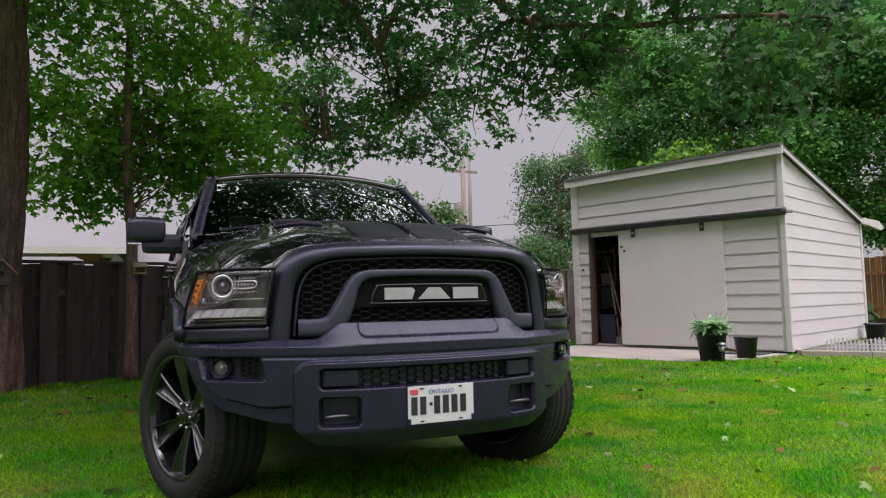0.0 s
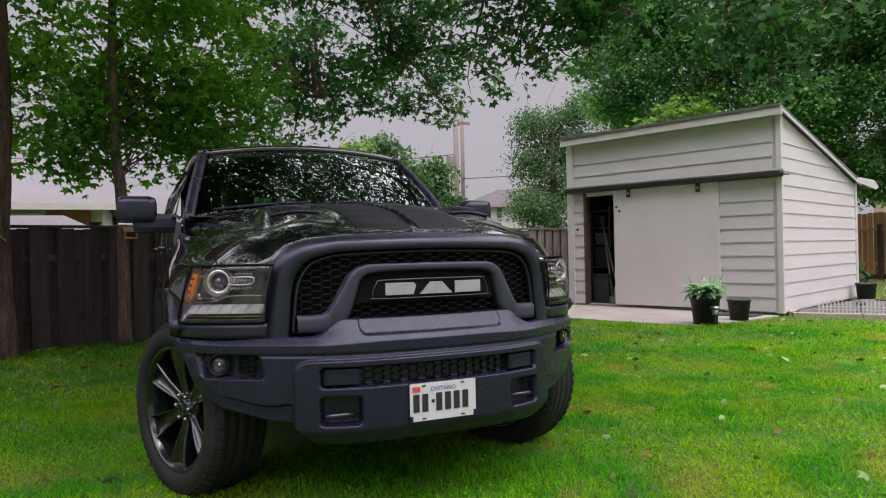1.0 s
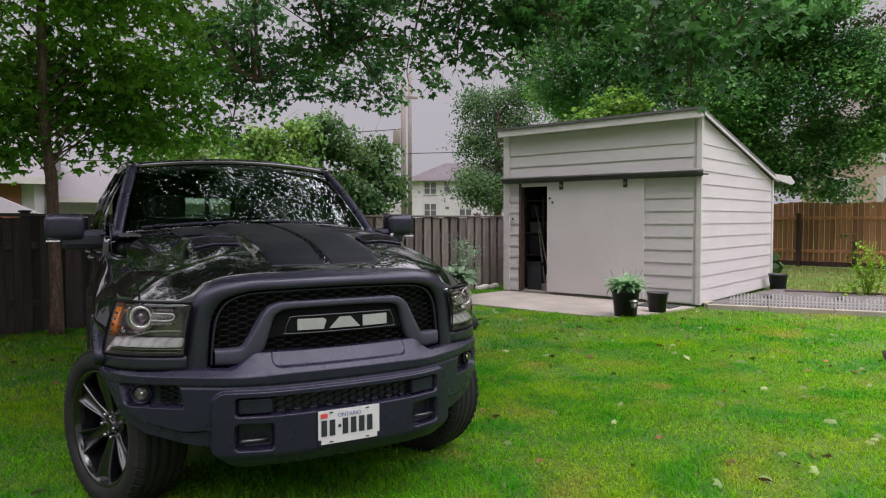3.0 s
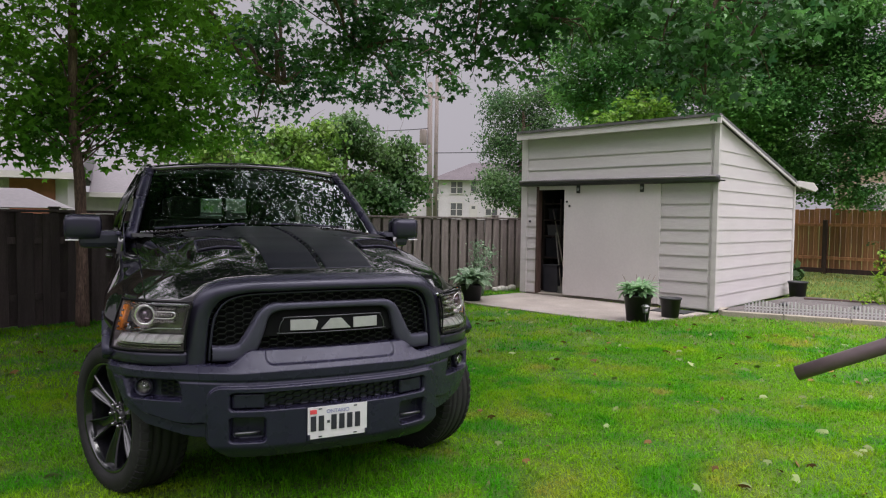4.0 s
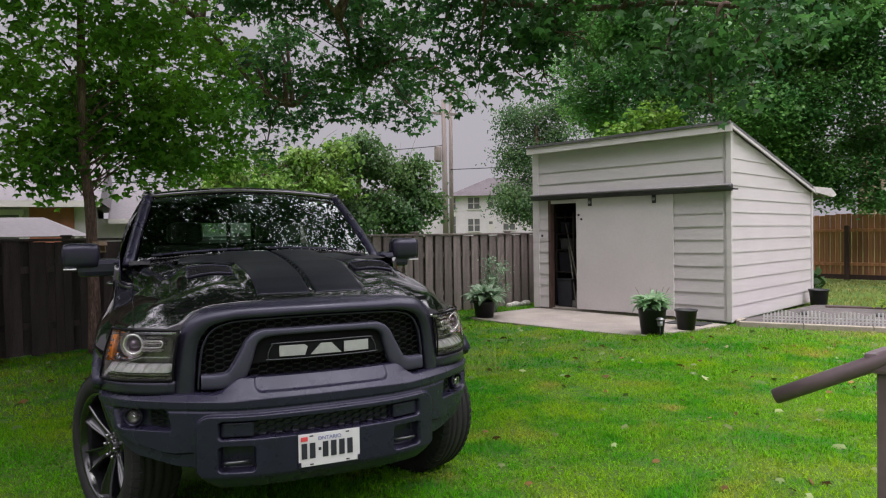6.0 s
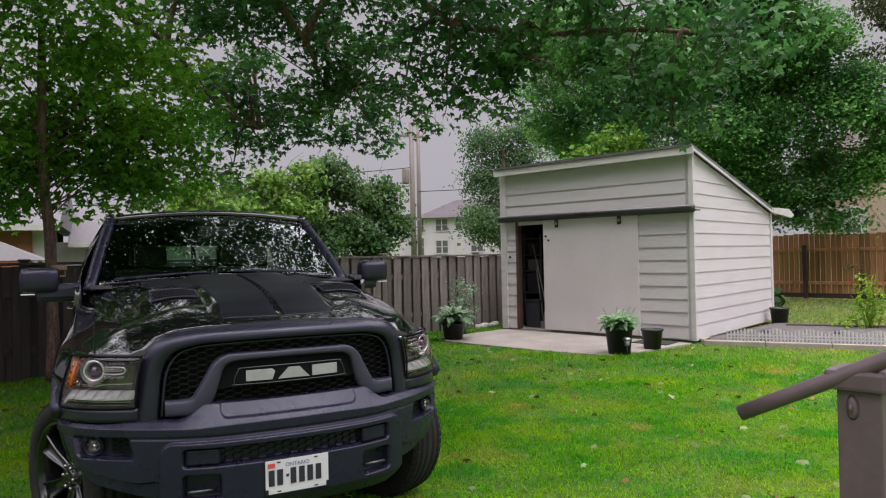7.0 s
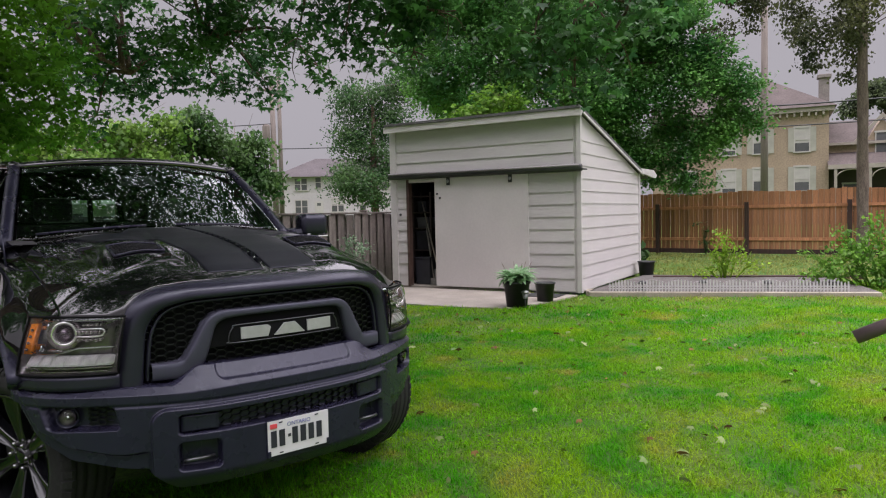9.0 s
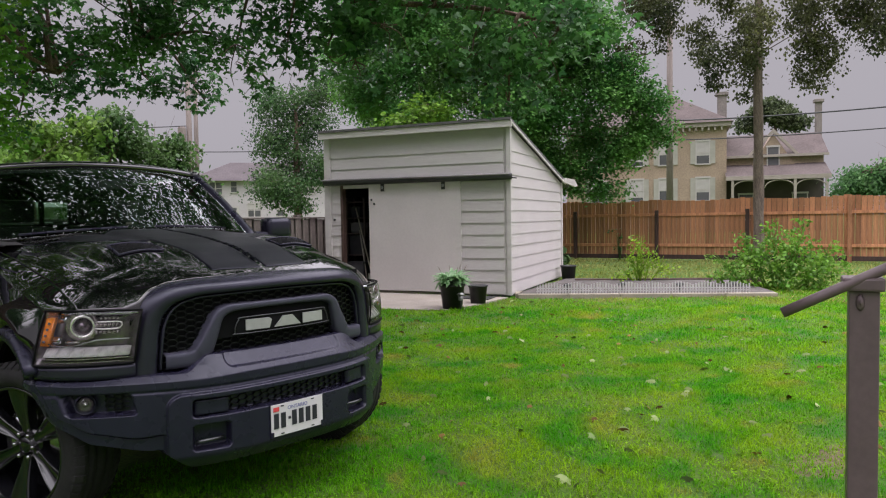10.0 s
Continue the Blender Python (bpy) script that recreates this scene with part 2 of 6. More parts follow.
M_steel = material("galvanised_steel", (0.3, 0.3, 0.31), 0.4, 0.9, vary=0.2, scale=20)
M_roof = material("roof_shingle", (0.1, 0.095, 0.1), 0.9, vary=0.25, scale=5, fine=0.3, fine_scale=90, bump=0.4)
M_concrete = material("concrete", (0.295, 0.258, 0.23), 0.9, vary=0.14, scale=2.2, fine=0.16, fine_scale=70, bump=0.25)
M_grey_wood = material("weathered_grey_wood", (0.18, 0.15, 0.14), 0.85, vary=0.3, scale=2.5, fine=0.25, fine_scale=30, bump=0.4, bump_scale=25, stretch=(6, 6, 0.6), per_object=0.25)
# Dark wood; on the left fence its colour also carries the trees' shade.
M_old_wood = material("dark_brown_wood", (0.066, 0.049, 0.05), 0.85, vary=0.35, scale=2.5, fine=0.25, fine_scale=30, bump=0.4, bump_scale=25, stretch=(6, 6, 0.6), per_object=0.3)
M_cedar = material("cedar_boards", (0.4, 0.18, 0.092), 0.85, vary=0.3, scale=2.0, fine=0.25, fine_scale=25, bump=0.3, bump_scale=25, stretch=(6, 6, 0.5), per_object=0.3)
M_post_wood = material("dark_post", (0.055, 0.03, 0.025), 0.8, vary=0.3, scale=4, fine=0.2, stretch=(5, 5, 0.6))
M_bark = material("bark", (0.078, 0.046, 0.04), 0.95, second=(0.22, 0.14, 0.118), scale=5, fine=0.5, fine_scale=25, bump=1.0, bump_scale=14, stretch=(4, 4, 0.7))
M_leaf = leaf_material("maple_leaves", (0.021, 0.086, 0.036), (0.104, 0.25, 0.058), 1.0, 0.36)
M_leaf_light = leaf_material("light_leaves", (0.12, 0.27, 0.015), (0.3, 0.44, 0.04), 0.8)
M_leaf_far = leaf_material("far_leaves", (0.029, 0.083, 0.028), (0.1, 0.175, 0.05), 0.7)
M_leaf_grey = leaf_material("ash_leaves", (0.03, 0.082, 0.032), (0.1, 0.175, 0.062), 0.8)
M_hosta_blue = leaf_material("blue_hosta_leaves", (0.1, 0.2, 0.1), (0.38, 0.48, 0.34), 22)
M_hosta = leaf_material("hosta_leaves", (0.12, 0.3, 0.12), (0.5, 0.64, 0.42), 24)
M_pot = material("black_plastic_pot", (0.018, 0.018, 0.02), 0.5, vary=0.3, scale=8)
M_rail = material("brown_rail_paint", (0.125, 0.087, 0.096), 0.45, vary=0.12, scale=7, fine=0.08, fine_scale=40, bump=0.1, bump_scale=30)
M_white_plastic = material("white_plastic", (0.5, 0.48, 0.5), 0.45, vary=0.1, scale=5)
M_gravel = material("gravel", (0.1, 0.088, 0.085), 0.95, vary=0.3, scale=6, fine=0.4, fine_scale=45, bump=0.8, bump_scale=40)
M_brick_y = material("yellow_brick", (0.285, 0.217, 0.16), 0.9, vary=0.12, scale=0.6, fine=0.15, fine_scale=9)
M_cream = material("cream_stucco", (0.4, 0.37, 0.385), 0.9, vary=0.08, scale=0.5, fine=0.06, fine_scale=6)
M_roof_far = material("far_roof", (0.098, 0.08, 0.078), 0.95, spec=0.15, vary=0.15, scale=0.8, fine=0.2, fine_scale=8)
M_roof_pale = material("pale_roof", (0.11, 0.1, 0.106), 0.85, vary=0.06, scale=0.7, fine=0.1, fine_scale=12)
M_window_far = material("far_window_pane", (0.09, 0.09, 0.095), 0.12, vary=0.3, scale=0.7)
M_frame_far = material("far_window_frame", (0.38, 0.355, 0.34), 0.6, vary=0.05, scale=2)
M_red_brick = material("red_brick", (0.22, 0.08, 0.05), 0.9, vary=0.2, scale=3, fine=0.2)
M_eaves = material("aged_cream_paint", (0.28, 0.245, 0.215), 0.7, vary=0.1, scale=2)
M_blind = material("window_blind", (0.36, 0.34, 0.325), 0.6, vary=0.1, scale=2)
M_chimney = material("grey_stone", (0.2, 0.175, 0.165), 0.9, vary=0.15, scale=2, fine=0.2, fine_scale=12)
M_kerb = material("beige_kerb", (0.3, 0.265, 0.215), 0.9, vary=0.15, scale=3, fine=0.2, fine_scale=50, bump=0.3)
M_pole = material("pole_wood", (0.165, 0.135, 0.125), 0.9, vary=0.2, scale=1.5, fine=0.2, stretch=(4, 4, 0.4))
M_board = material("raw_board", (0.3, 0.2, 0.13), 0.8, vary=0.2, scale=6, fine=0.2, fine_scale=40)
M_dry_stalk = material("dry_stalk", (0.2, 0.14, 0.1), 0.8, vary=0.2, scale=30)
M_jamb = material("brown_jamb", (0.075, 0.042, 0.034), 0.7, vary=0.25, scale=5, fine=0.2, stretch=(5, 5, 0.6))
M_black_hole = material("dark_opening", (0.006, 0.005, 0.005), 0.9)
M_cable = material("cable", (0.03, 0.03, 0.035), 0.6)

# ---- ground: one sheet to the horizon, nearly level ----
GROUND = -0.035


def ground_height(x, y):
    return 0.012 * np.sin(0.9 * x + 0.4) * np.cos(0.8 * y) + 0.006 * np.sin(2.3 * x + 1.7 * y)


xs = np.concatenate([[-400, -120, -50, -25], np.arange(-14, 26.1, 0.5), [35, 60, 140, 400]])
ys = np.concatenate([[-300, -80, -30], np.arange(-12, 26.1, 0.5), [35, 60, 140, 500]])
GX, GY = np.meshgrid(xs, ys, indexing="ij")
near = 1 - step_(np.hypot(GX - 5, GY - 5), 14, 26)
ground = part("ground", sheet(np.stack([GX, GY, ground_height(GX, GY) * near + GROUND], -1)), M_soil)
tagged(ground, "level backyard lawn soil under mown grass", "ground", kind="structure")

# ---- shed: a lean-to with white lap siding ----
SHED = Matrix.Translation((7.65, 4.92, 0)) @ pose(0, 0, 0, 0, 0, 22)
SW, SD = 3.84, 3.95          # width along local y, depth along local x
SF, SB = 3.06, 2.2           # wall height at the front and at the back
shed = thing("shed", SHED, "white lap-sided lean-to garden shed with a half-open sliding door", "shed")
BASE = 0.005


def lap_boards(parent, y0, y1, levels, x_face):
    """Lap siding on the front: each board leans out at its foot."""
    for a, b in zip(levels, levels[1:]):
        b += 0.01
        bm = prism([(x_face - 0.021, a), (x_face - 0.002, a), (x_face + 0.004, b), (x_face - 0.005, b)], y1 - y0, plane="xz")
        bmesh.ops.translate(bm, verts=bm.verts, vec=(0, y0, 0))
        part("siding_board", bm, M_siding, parent)


part("front_wall", block((0, 0.0, BASE), (0.09, 0.86, 2.1)), M_siding, shed)
part("front_wall", block((0, 3.5, BASE), (0.09, SW, 2.1)), M_siding, shed)
part("front_wall", block((0, 0, 2.1), (0.09, SW, SF)), M_siding, shed)
part("front_wall", block((0, 0.86, BASE), (0.06, 0.9, 2.1)), M_siding, shed)
part("side_wall", block((0.09, 0.0, BASE), (SD, 0.09, SB)), M_siding, shed)
part("side_wall", block((0.09, SW - 0.09, BASE), (SD, SW, SB)), M_siding, shed)
part("back_wall", block((SD - 0.09, 0.09, BASE), (SD, SW - 0.09, SB)), M_siding, shed)
# Dark sheets inside the white walls put the interior's shade into colour.
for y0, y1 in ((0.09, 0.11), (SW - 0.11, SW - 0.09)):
    part("lining", block((0.12, y0, BASE + 0.04), (SD - 0.1, y1, SB - 0.02)), M_dark, shed, "dark sheet that paints shade inside the shed")
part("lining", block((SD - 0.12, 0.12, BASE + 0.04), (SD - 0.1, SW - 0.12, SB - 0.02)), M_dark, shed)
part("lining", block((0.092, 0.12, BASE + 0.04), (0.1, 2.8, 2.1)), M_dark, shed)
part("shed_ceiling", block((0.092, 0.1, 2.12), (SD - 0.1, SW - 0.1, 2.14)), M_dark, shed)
part("door_header", block((-0.004, 2.86, 2.035), (0.088, 3.5, 2.1), 0.003), M_trim, shed)
part("shed_floor", block((0.0, 0.94, -0.06), (SD - 0.09, SW - 0.09, BASE + 0.01)), M_concrete, shed, "pale concrete floor")
for yy in (0.0, SW - 0.09):
    part("gable", prism([(0.09, SB), (SD, SB), (0.09, SF)], 0.09, plane="xz"), M_siding, shed).location = (0, yy, 0)
LEVELS = [BASE + 0.02] + [0.245 + 0.2155 * k for k in range(9)] + [2.08]
lap_boards(shed, 0.1, 0.93, LEVELS, 0.0)
lap_boards(shed, 3.52, SW - 0.1, LEVELS, 0.0)
lap_boards(shed, 0.1, SW - 0.1, [2.2, 2.42, 2.645, SF - 0.02], 0.0)
side_levels = [BASE + 0.02] + [0.25 + 0.2155 * k for k in range(14)]
for a, b in zip(side_levels, side_levels[1:]):
    b += 0.01
    end = SD - 0.06 if b < SB else 0.09 + (SF - b) / (SF - SB) * (SD - 0.09)
    if end < 0.3:
        continue
    enda = SD - 0.06 if a < SB else 0.09 + (SF - a) / (SF - SB) * (SD - 0.09)
    v = [(0.09, -0.018, a), (enda, -0.018, a), (enda, -0.002, a), (0.09, -0.002, a),
         (0.09, -0.006, b), (end, -0.006, b), (end, 0.003, b), (0.09, 0.003, b)]
    part("siding_board", mesh_of(v, [(0, 1, 5, 4), (1, 2, 6, 5), (2, 3, 7, 6), (3, 0, 4, 7), (4, 5, 6, 7), (3, 2, 1, 0)]), M_siding, shed)
part("corner_trim", block((-0.034, -0.038, BASE), (0.05, 0.045, SF - 0.02), 0.004), M_trim, shed)
part("corner_trim", block((-0.038, SW - 0.1, BASE), (0.09, SW + 0.043, SF - 0.02), 0.004), M_trim, shed)
part("corner_trim", block((SD - 0.06, -0.04, BASE), (SD + 0.03, 0.05, SB), 0.004), M_trim, shed)
# roof: sloping slab with a fascia
slope = (SF - SB) / SD
bm = prism([(-0.17, SF + 0.085), (-0.17, SF + 0.13), (SD + 0.55, SB + 0.08 - 0.55 * slope + 0.03), (SD + 0.55, SB - 0.55 * slope + 0.03)], SW + 0.16, plane="xz")
bmesh.ops.translate(bm, verts=bm.verts, vec=(0, -0.08, 0))
part("roof", bm, M_roof, shed, "dark shingled sloping roof")
part("fascia", block((-0.15, -0.1, SF - 0.04), (-0.12, SW + 0.1, SF + 0.08), 0.004), M_trim, shed)
bm = prism([(-0.12, SF + 0.01), (-0.12, SF + 0.05), (SD + 0.1, SB + 0.0), (SD + 0.1, SB - 0.04)], 0.025, plane="xz")
bmesh.ops.translate(bm, verts=bm.verts, vec=(0, -0.105, 0))
part("barge_board", bm, M_trim, shed)
bm = prism([(SD - 0.1, SB + 0.0), (SD - 0.1, SB + 0.11), (SD + 0.95, SB + 0.12), (SD + 1.3, SB + 0.0), (SD + 1.1, SB - 0.06)], 0.06, plane="xz")
bmesh.ops.translate(bm, verts=bm.verts, vec=(0, -0.12, 0))
part("rafter_tail", bm, M_trim, shed)
# door track, door and hangers
M_rail_grey = material("grey_rod", (0.16, 0.15, 0.155), 0.45, 0.3, vary=0.2, scale=4)
trk = part("door_track", tube([(-0.075, -0.06, 2.15), (-0.075, SW + 0.02, 2.165)], 0.058, 10, section=[(-1, -.7), (-.6, -1), (.6, -1), (1, -.7), (1, .6), (.5, 1), (-.5, 1), (-1, .6)]), M_black_metal, shed, "black metal sliding-door track")
part("track_rod", tube([(-0.13, -0.03, 2.185), (-0.13, SW + 0.02, 2.2)], 0.022, 10), M_rail_grey, trk, "grey rod along the track")
part("track_end", tube([(-0.07, -0.06, 2.125), (-0.07, -0.16, 2.115)], 0.012, 8), M_black_metal, trk)
door = part("sliding_door", block((-0.05, 0.93, BASE + 0.03), (-0.012, 2.86, 2.1), 0.004), M_door, shed, "plain white sliding door panel")
for yy in (1.27, 2.55):
    h = part("hanger", block((-0.07, yy - 0.036, 1.955), (-0.05, yy + 0.036, 2.12), 0.004), M_black_metal, door)
    part("hanger_wheel", lathe([(0.0, -0.008), (0.03, -0.008), (0.03, 0.008), (0.0, 0.008)], 14, "x"), M_steel, h).location = (-0.08, yy, 2.03)
for yy, zz in ((2.8, 1.8), (2.74, 1.72)):
    part("bolt", lathe([(0.0, -0.03), (0.018, -0.02), (0.022, 0.0), (0.0, 0.0)], 12, "x"), M_black_metal, door).location = (-0.05, yy, zz)
part("door_jamb", block((-0.03, 3.47, BASE), (0.1, 3.52, 2.1), 0.003), M_jamb, shed, "dark brown jamb")
part("bolt", lathe([(0.0, -0.03), (0.022, -0.02), (0.026, 0.0), (0.0, 0.0)], 12, "x"), M_black_metal, shed).location = (-0.03, 3.66, 1.42)
part("base_board", block((-0.012, 0.0, -0.06), (0.09, 0.93, BASE), 0.004), M_dark, shed)


def in_shed(x, y, z):
    return SHED @ Matrix.Translation((x, y, z))


# a shelf, tubs and tools stand in the open part of the shed
cab_ = thing("storage_shelf", in_shed(0.62, 3.5, BASE + 0.012), "narrow wooden shelf unit inside the dark shed", "shelf")
for zz in (0.66, 1.1, 1.42, 1.75):
    part("shelf_board", block((-0.18, -0.26, zz), (0.18, 0.2, zz + 0.025), 0.004), M_old_wood, cab_)
for xx in (-0.18, 0.14):
    for yy in (-0.26, 0.16):
        part("upright", block((xx, yy, 0), (xx + 0.04, yy + 0.04, 1.85), 0.003), M_old_wood, cab_)
M_tub = material("grey_tub", (0.13, 0.13, 0.145), 0.5, vary=0.15, scale=5)
M_bin = material("blue_grey_bin", (0.04, 0.04, 0.052), 0.5, vary=0.2, scale=5)


def storage_tub(x, y, z, w, d, h, mat_, label):
    t_ = thing("storage_tub", in_shed(x, y, z), label, "tub")
    part("tub_body", prism([(-w * .42, 0), (w * .42, 0), (w * .5, h), (-w * .5, h)], d, 0.01), mat_, t_).location = (0, -d / 2, 0)
    part("lid", block((-w * .53, -d * .53, h), (w * .53, d * .53, h + 0.025), 0.008), mat_, t_)


storage_tub(0.62, 3.47, BASE + 1.138, 0.3, 0.26, 0.19, M_tub, "pale grey plastic tub on a shelf in the shed")
storage_tub(0.62, 3.46, BASE + 0.698, 0.3, 0.34, 0.36, M_bin, "dark blue-grey plastic tub on a shelf in the shed")
storage_tub(0.42, 3.36, BASE + 0.012, 0.34, 0.34, 0.52, M_bin, "blue-grey storage bin standing on the shed floor")
storage_tub(0.62, 3.5, BASE + 1.458, 0.24, 0.2, 0.2, M_bin, "small dark box on the upper shelf in the shed")
for foot_, top_, col in (((0.3, 3.02, 0.3), (0.5, 3.48, 1.66), (0.42, 0.38, 0.34)), ((0.3, 3.12, 0.12), (0.4, 3.34, 1.2), (0.34, 0.32, 0.3))):
    tool = thing("garden_tool", in_shed(0, 0, 0), "long pale-handled garden tool leaning in the shed doorway", "garden tool")
    part("handle", tube([foot_, top_], 0.014, 8), material("tool_handle", col, 0.6, vary=0.2, scale=9), tool)
    part("tool_head", block((foot_[0] - .015, foot_[1] - .08, BASE + .012), (foot_[0] + .015, foot_[1] + .08, foot_[2] + .03), 0.006), M_steel, tool)

# slab in front of the door
SLAB = [(4.33, 7.62), (4.56, 6.89), (5.13, 5.35), (5.58, 4.52), (6.4, 4.6), (7.52, 4.86), (6.2, 8.48), (4.98, 8.1)]
slab = part("concrete_slab", prism(SLAB, 0.12, 0.008, plane="xy"), M_concrete)
slab.matrix_world = Matrix.Translation((0, 0, -0.133))
tagged(slab, "pale concrete slab in front of the shed", "slab", kind="structure")

# ---- dark board fence ----
def board_fence(a, b, wood, label, half, height=1.49, pitch=0.145):
    """Boards nailed alternately on both sides of two rails."""
    a, b = Vector(a), Vector(b)
    L = (b - a).length
    m = Matrix.Translation(a) @ pose(0, 0, 0, 0, 0, math.degrees(math.atan2(b.y - a.y, b.x - a.x)))
    f = thing("board_fence", m, label, "fence", kind="structure")
    for z in (0.3, 1.04):
        part("rail", block((0, -0.02, z), (L, 0.02, z + 0.09), 0.004), wood, f)
    part("cap_rail", block((0, -0.07, height - 0.035), (L, 0.07, height), 0.006), wood, f)
    bm = block((-half, -0.011, -0.1), (half, 0.011, height - 0.1), 0.004)
    me = None
    for i in range(int(L / pitch)):
        y = -0.032 if i % 2 == 0 else 0.032
        if me is None:
            o = part("board", bm, wood, f)
            me = o.data
        else:
            o = new("board", me)
            o.parent = f
        o.location = (0.1 + i * pitch, y, 0.06 + 0.015 * math.sin(i * 5.1))
        o.rotation_euler = (0, radians(0.5 * math.sin(i * 2.7)), 0)
    for i in range(int(L / 2.4) + 1):
        p = part("post", block((-0.05, -0.05, -0.2), (0.05, 0.05, height + 0.02), 0.006), wood, f)
        p.location = (0.2 + i * 2.4, 0.0, 0)
        part("post_cap", block((-0.065, -0.065, height + 0.02), (0.065, 0.065, height + 0.045), 0.006), wood, p)
    return f


FENCE_A, FENCE_B = (-9.0, 5.15, 0), (9.2, 10.2, 0)
FENCE_M = (1.2, 5.15 + 10.2 / 18.2 * 5.05, 0)
board_fence(FENCE_A, FENCE_M, M_old_wood, "dark brown wooden fence with wide boards, tree shade in its colour", .098)
board_fence(FENCE_M, FENCE_B, M_grey_wood, "weathered grey-brown wooden fence with narrow boards and a cap rail", .088, pitch=.1165)
# Out of view: added so that the fender reflects something dark.
board_fence((-10.2, -6.0, 0), (-9.05, 5.0, 0), M_old_wood, "unseen dark wooden fence, added to close the garden for reflections", .098)


# ---- cedar fence at the end of the garden ----
def cedar_fence(a, b, height=1.92, pitch=0.145):
    a, b = Vector(a), Vector(b)
    L = (b - a).length
    m = Matrix.Translation(a) @ pose(0, 0, 0, 0, 0, math.degrees(math.atan2(b.y - a.y, b.x - a.x)))
    f = thing("cedar_fence", m, "orange-brown cedar board fence with dark posts and gently dipping tops", "fence", kind="structure")
    for z in (0.4, 1.38):
        part("rail", block((0, 0.0, z), (L, 0.045, z + 0.09), 0.004), M_cedar, f)
    part("bottom_board", block((0, -0.01, 0.0), (L, 0.03, 0.14), 0.004), M_post_wood, f)
    meshes = []
    for k in range(6):
        o = part("board", block((-0.068, -0.012, 0), (0.068, 0.01, 1), 0.003), M_cedar, f)
        meshes.append(o.data)
        o.location, o.scale = (0.07 + k * pitch, -0.01, 0.1), (1, 1, height - 0.1)
    for i in range(6, int(L / pitch)):
        o = new("board", meshes[i % 6])
        o.parent = f
        s = ((i * pitch - 1.22) % 2.69) / 2.69
        h = height - 0.06 * math.sin(math.pi * s) + 0.012 * math.sin(i * 3.3)
        o.location, o.scale = (0.07 + i * pitch, -0.01 - 0.006 * (i % 2), 0.1), (1, 1, h - 0.1)
    for i in range(int(L / 2.69)):
        at = 1.22 + i * 2.69
        part("post", block((at - 0.055, 0.045, -0.2), (at + 0.055, 0.15, height - 0.35 if i > 1 else height), 0.006), M_post_wood if i > 1 else M_cedar, f)
    return f


CF_A = (21.55, -1.0, 0)
cedar_fence(CF_A, (CF_A[0] - 20 * math.sin(radians(18)), CF_A[1] + 20 * math.cos(radians(18)), 0))

# ---- pots and plants by the shed ----
def flower_pot(name, at, r, h, label, parent_kind="flower pot"):
    p = thing(name, Matrix.Translation(at), label, parent_kind)
    part("pot_wall", lathe([(0, 0.0), (r * 0.78, 0.0), (r * 0.98, h * 0.92), (r * 1.06, h * 0.92), (r * 1.06, h), (r * 0.97, h), (r * 0.9, h * 0.85), (0.0, h * 0.84)], 28), M_pot, p)
    part("soil", lathe([(0, h * 0.86), (r * 0.9, h * 0.855)], 20), M_dark, p)
    return p


def leaf_blade(length, width, droop, rings=6):
    """A pointed, arched leaf as points (rings, 3, 3)."""
    t = np.linspace(0, 1, rings)
    w = width * np.sin(np.pi * np.clip(t * 0.92 + 0.06, 0, 1)) ** 0.8 * 0.5
    x = length * t * (1 - 0.25 * droop * t)
    z = length * (0.55 * t - droop * t ** 2)
    P = np.stack([np.stack([x, -w, z + 0.3 * w], -1), np.stack([x, 0 * w, z - 0.05 * w], -1), np.stack([x, w, z + 0.3 * w], -1)], 1)
    return P


def hosta(at, n, length, width, mat_, name, label, seed):
    r = np.random.default_rng(seed)
    plant = thing(name, Matrix.Translation(at), label, "plant")
    for i in range(n):
        L = length * r.uniform(0.6, 1.1)
        P = leaf_blade(L, width * r.uniform(0.75, 1.15), r.uniform(0.35, 0.8))
        tilt = r.uniform(-0.1, 0.7)
        c, s = math.cos(tilt), math.sin(tilt)
        P = P @ np.array([[c, 0, s], [0, 1, 0], [-s, 0, c]])
        o = part("leaf", sheet(P), mat_, plant)
        o.rotation_euler = (0, 0, i * 2.4 + r.uniform(-0.3, 0.3))
        o.location = (0.03 * math.cos(i * 2.4), 0.03 * math.sin(i * 2.4), r.uniform(0, 0.05))
    return plant


flower_pot("flower_pot", (5.84, 4.62, -0.013), 0.2, 0.38, "large black plastic pot on the lawn beside the slab")
hosta((5.84, 4.62, 0.345), 120, 0.37, 0.09, M_hosta, "hosta_plant", "leafy green hosta growing in a black pot", 3)
flower_pot("flower_pot", (6.58, 4.74, -0.013), 0.16, 0.3, "smaller empty black plastic pot beside the shed wall")
mat = part("door_mat", block((-.22, -.3, 0), (.22, .3, .015), .004), material("dark_mat", (0.03, 0.03, 0.032), 0.9, vary=0.3, scale=20), None)
mat.matrix_world = SHED @ Matrix.Translation((-.42, .5, -.013))
tagged(mat, "dark rubber mat lying on the slab by the shed wall", "mat")
flower_pot("flower_pot", (4.62, 7.62, -0.03), 0.2, 0.3, "black plastic pot by the dark fence end of the slab")
hosta((4.62, 7.62, 0.26), 100, 0.47, 0.14, M_hosta_blue, "hosta_plant", "broad-leaved green hosta in a black pot by the fence", 5)
flower_pot("flower_pot", (11.0, 5.98, -0.03), 0.175, 0.34, "wide black plastic tub behind the shed")

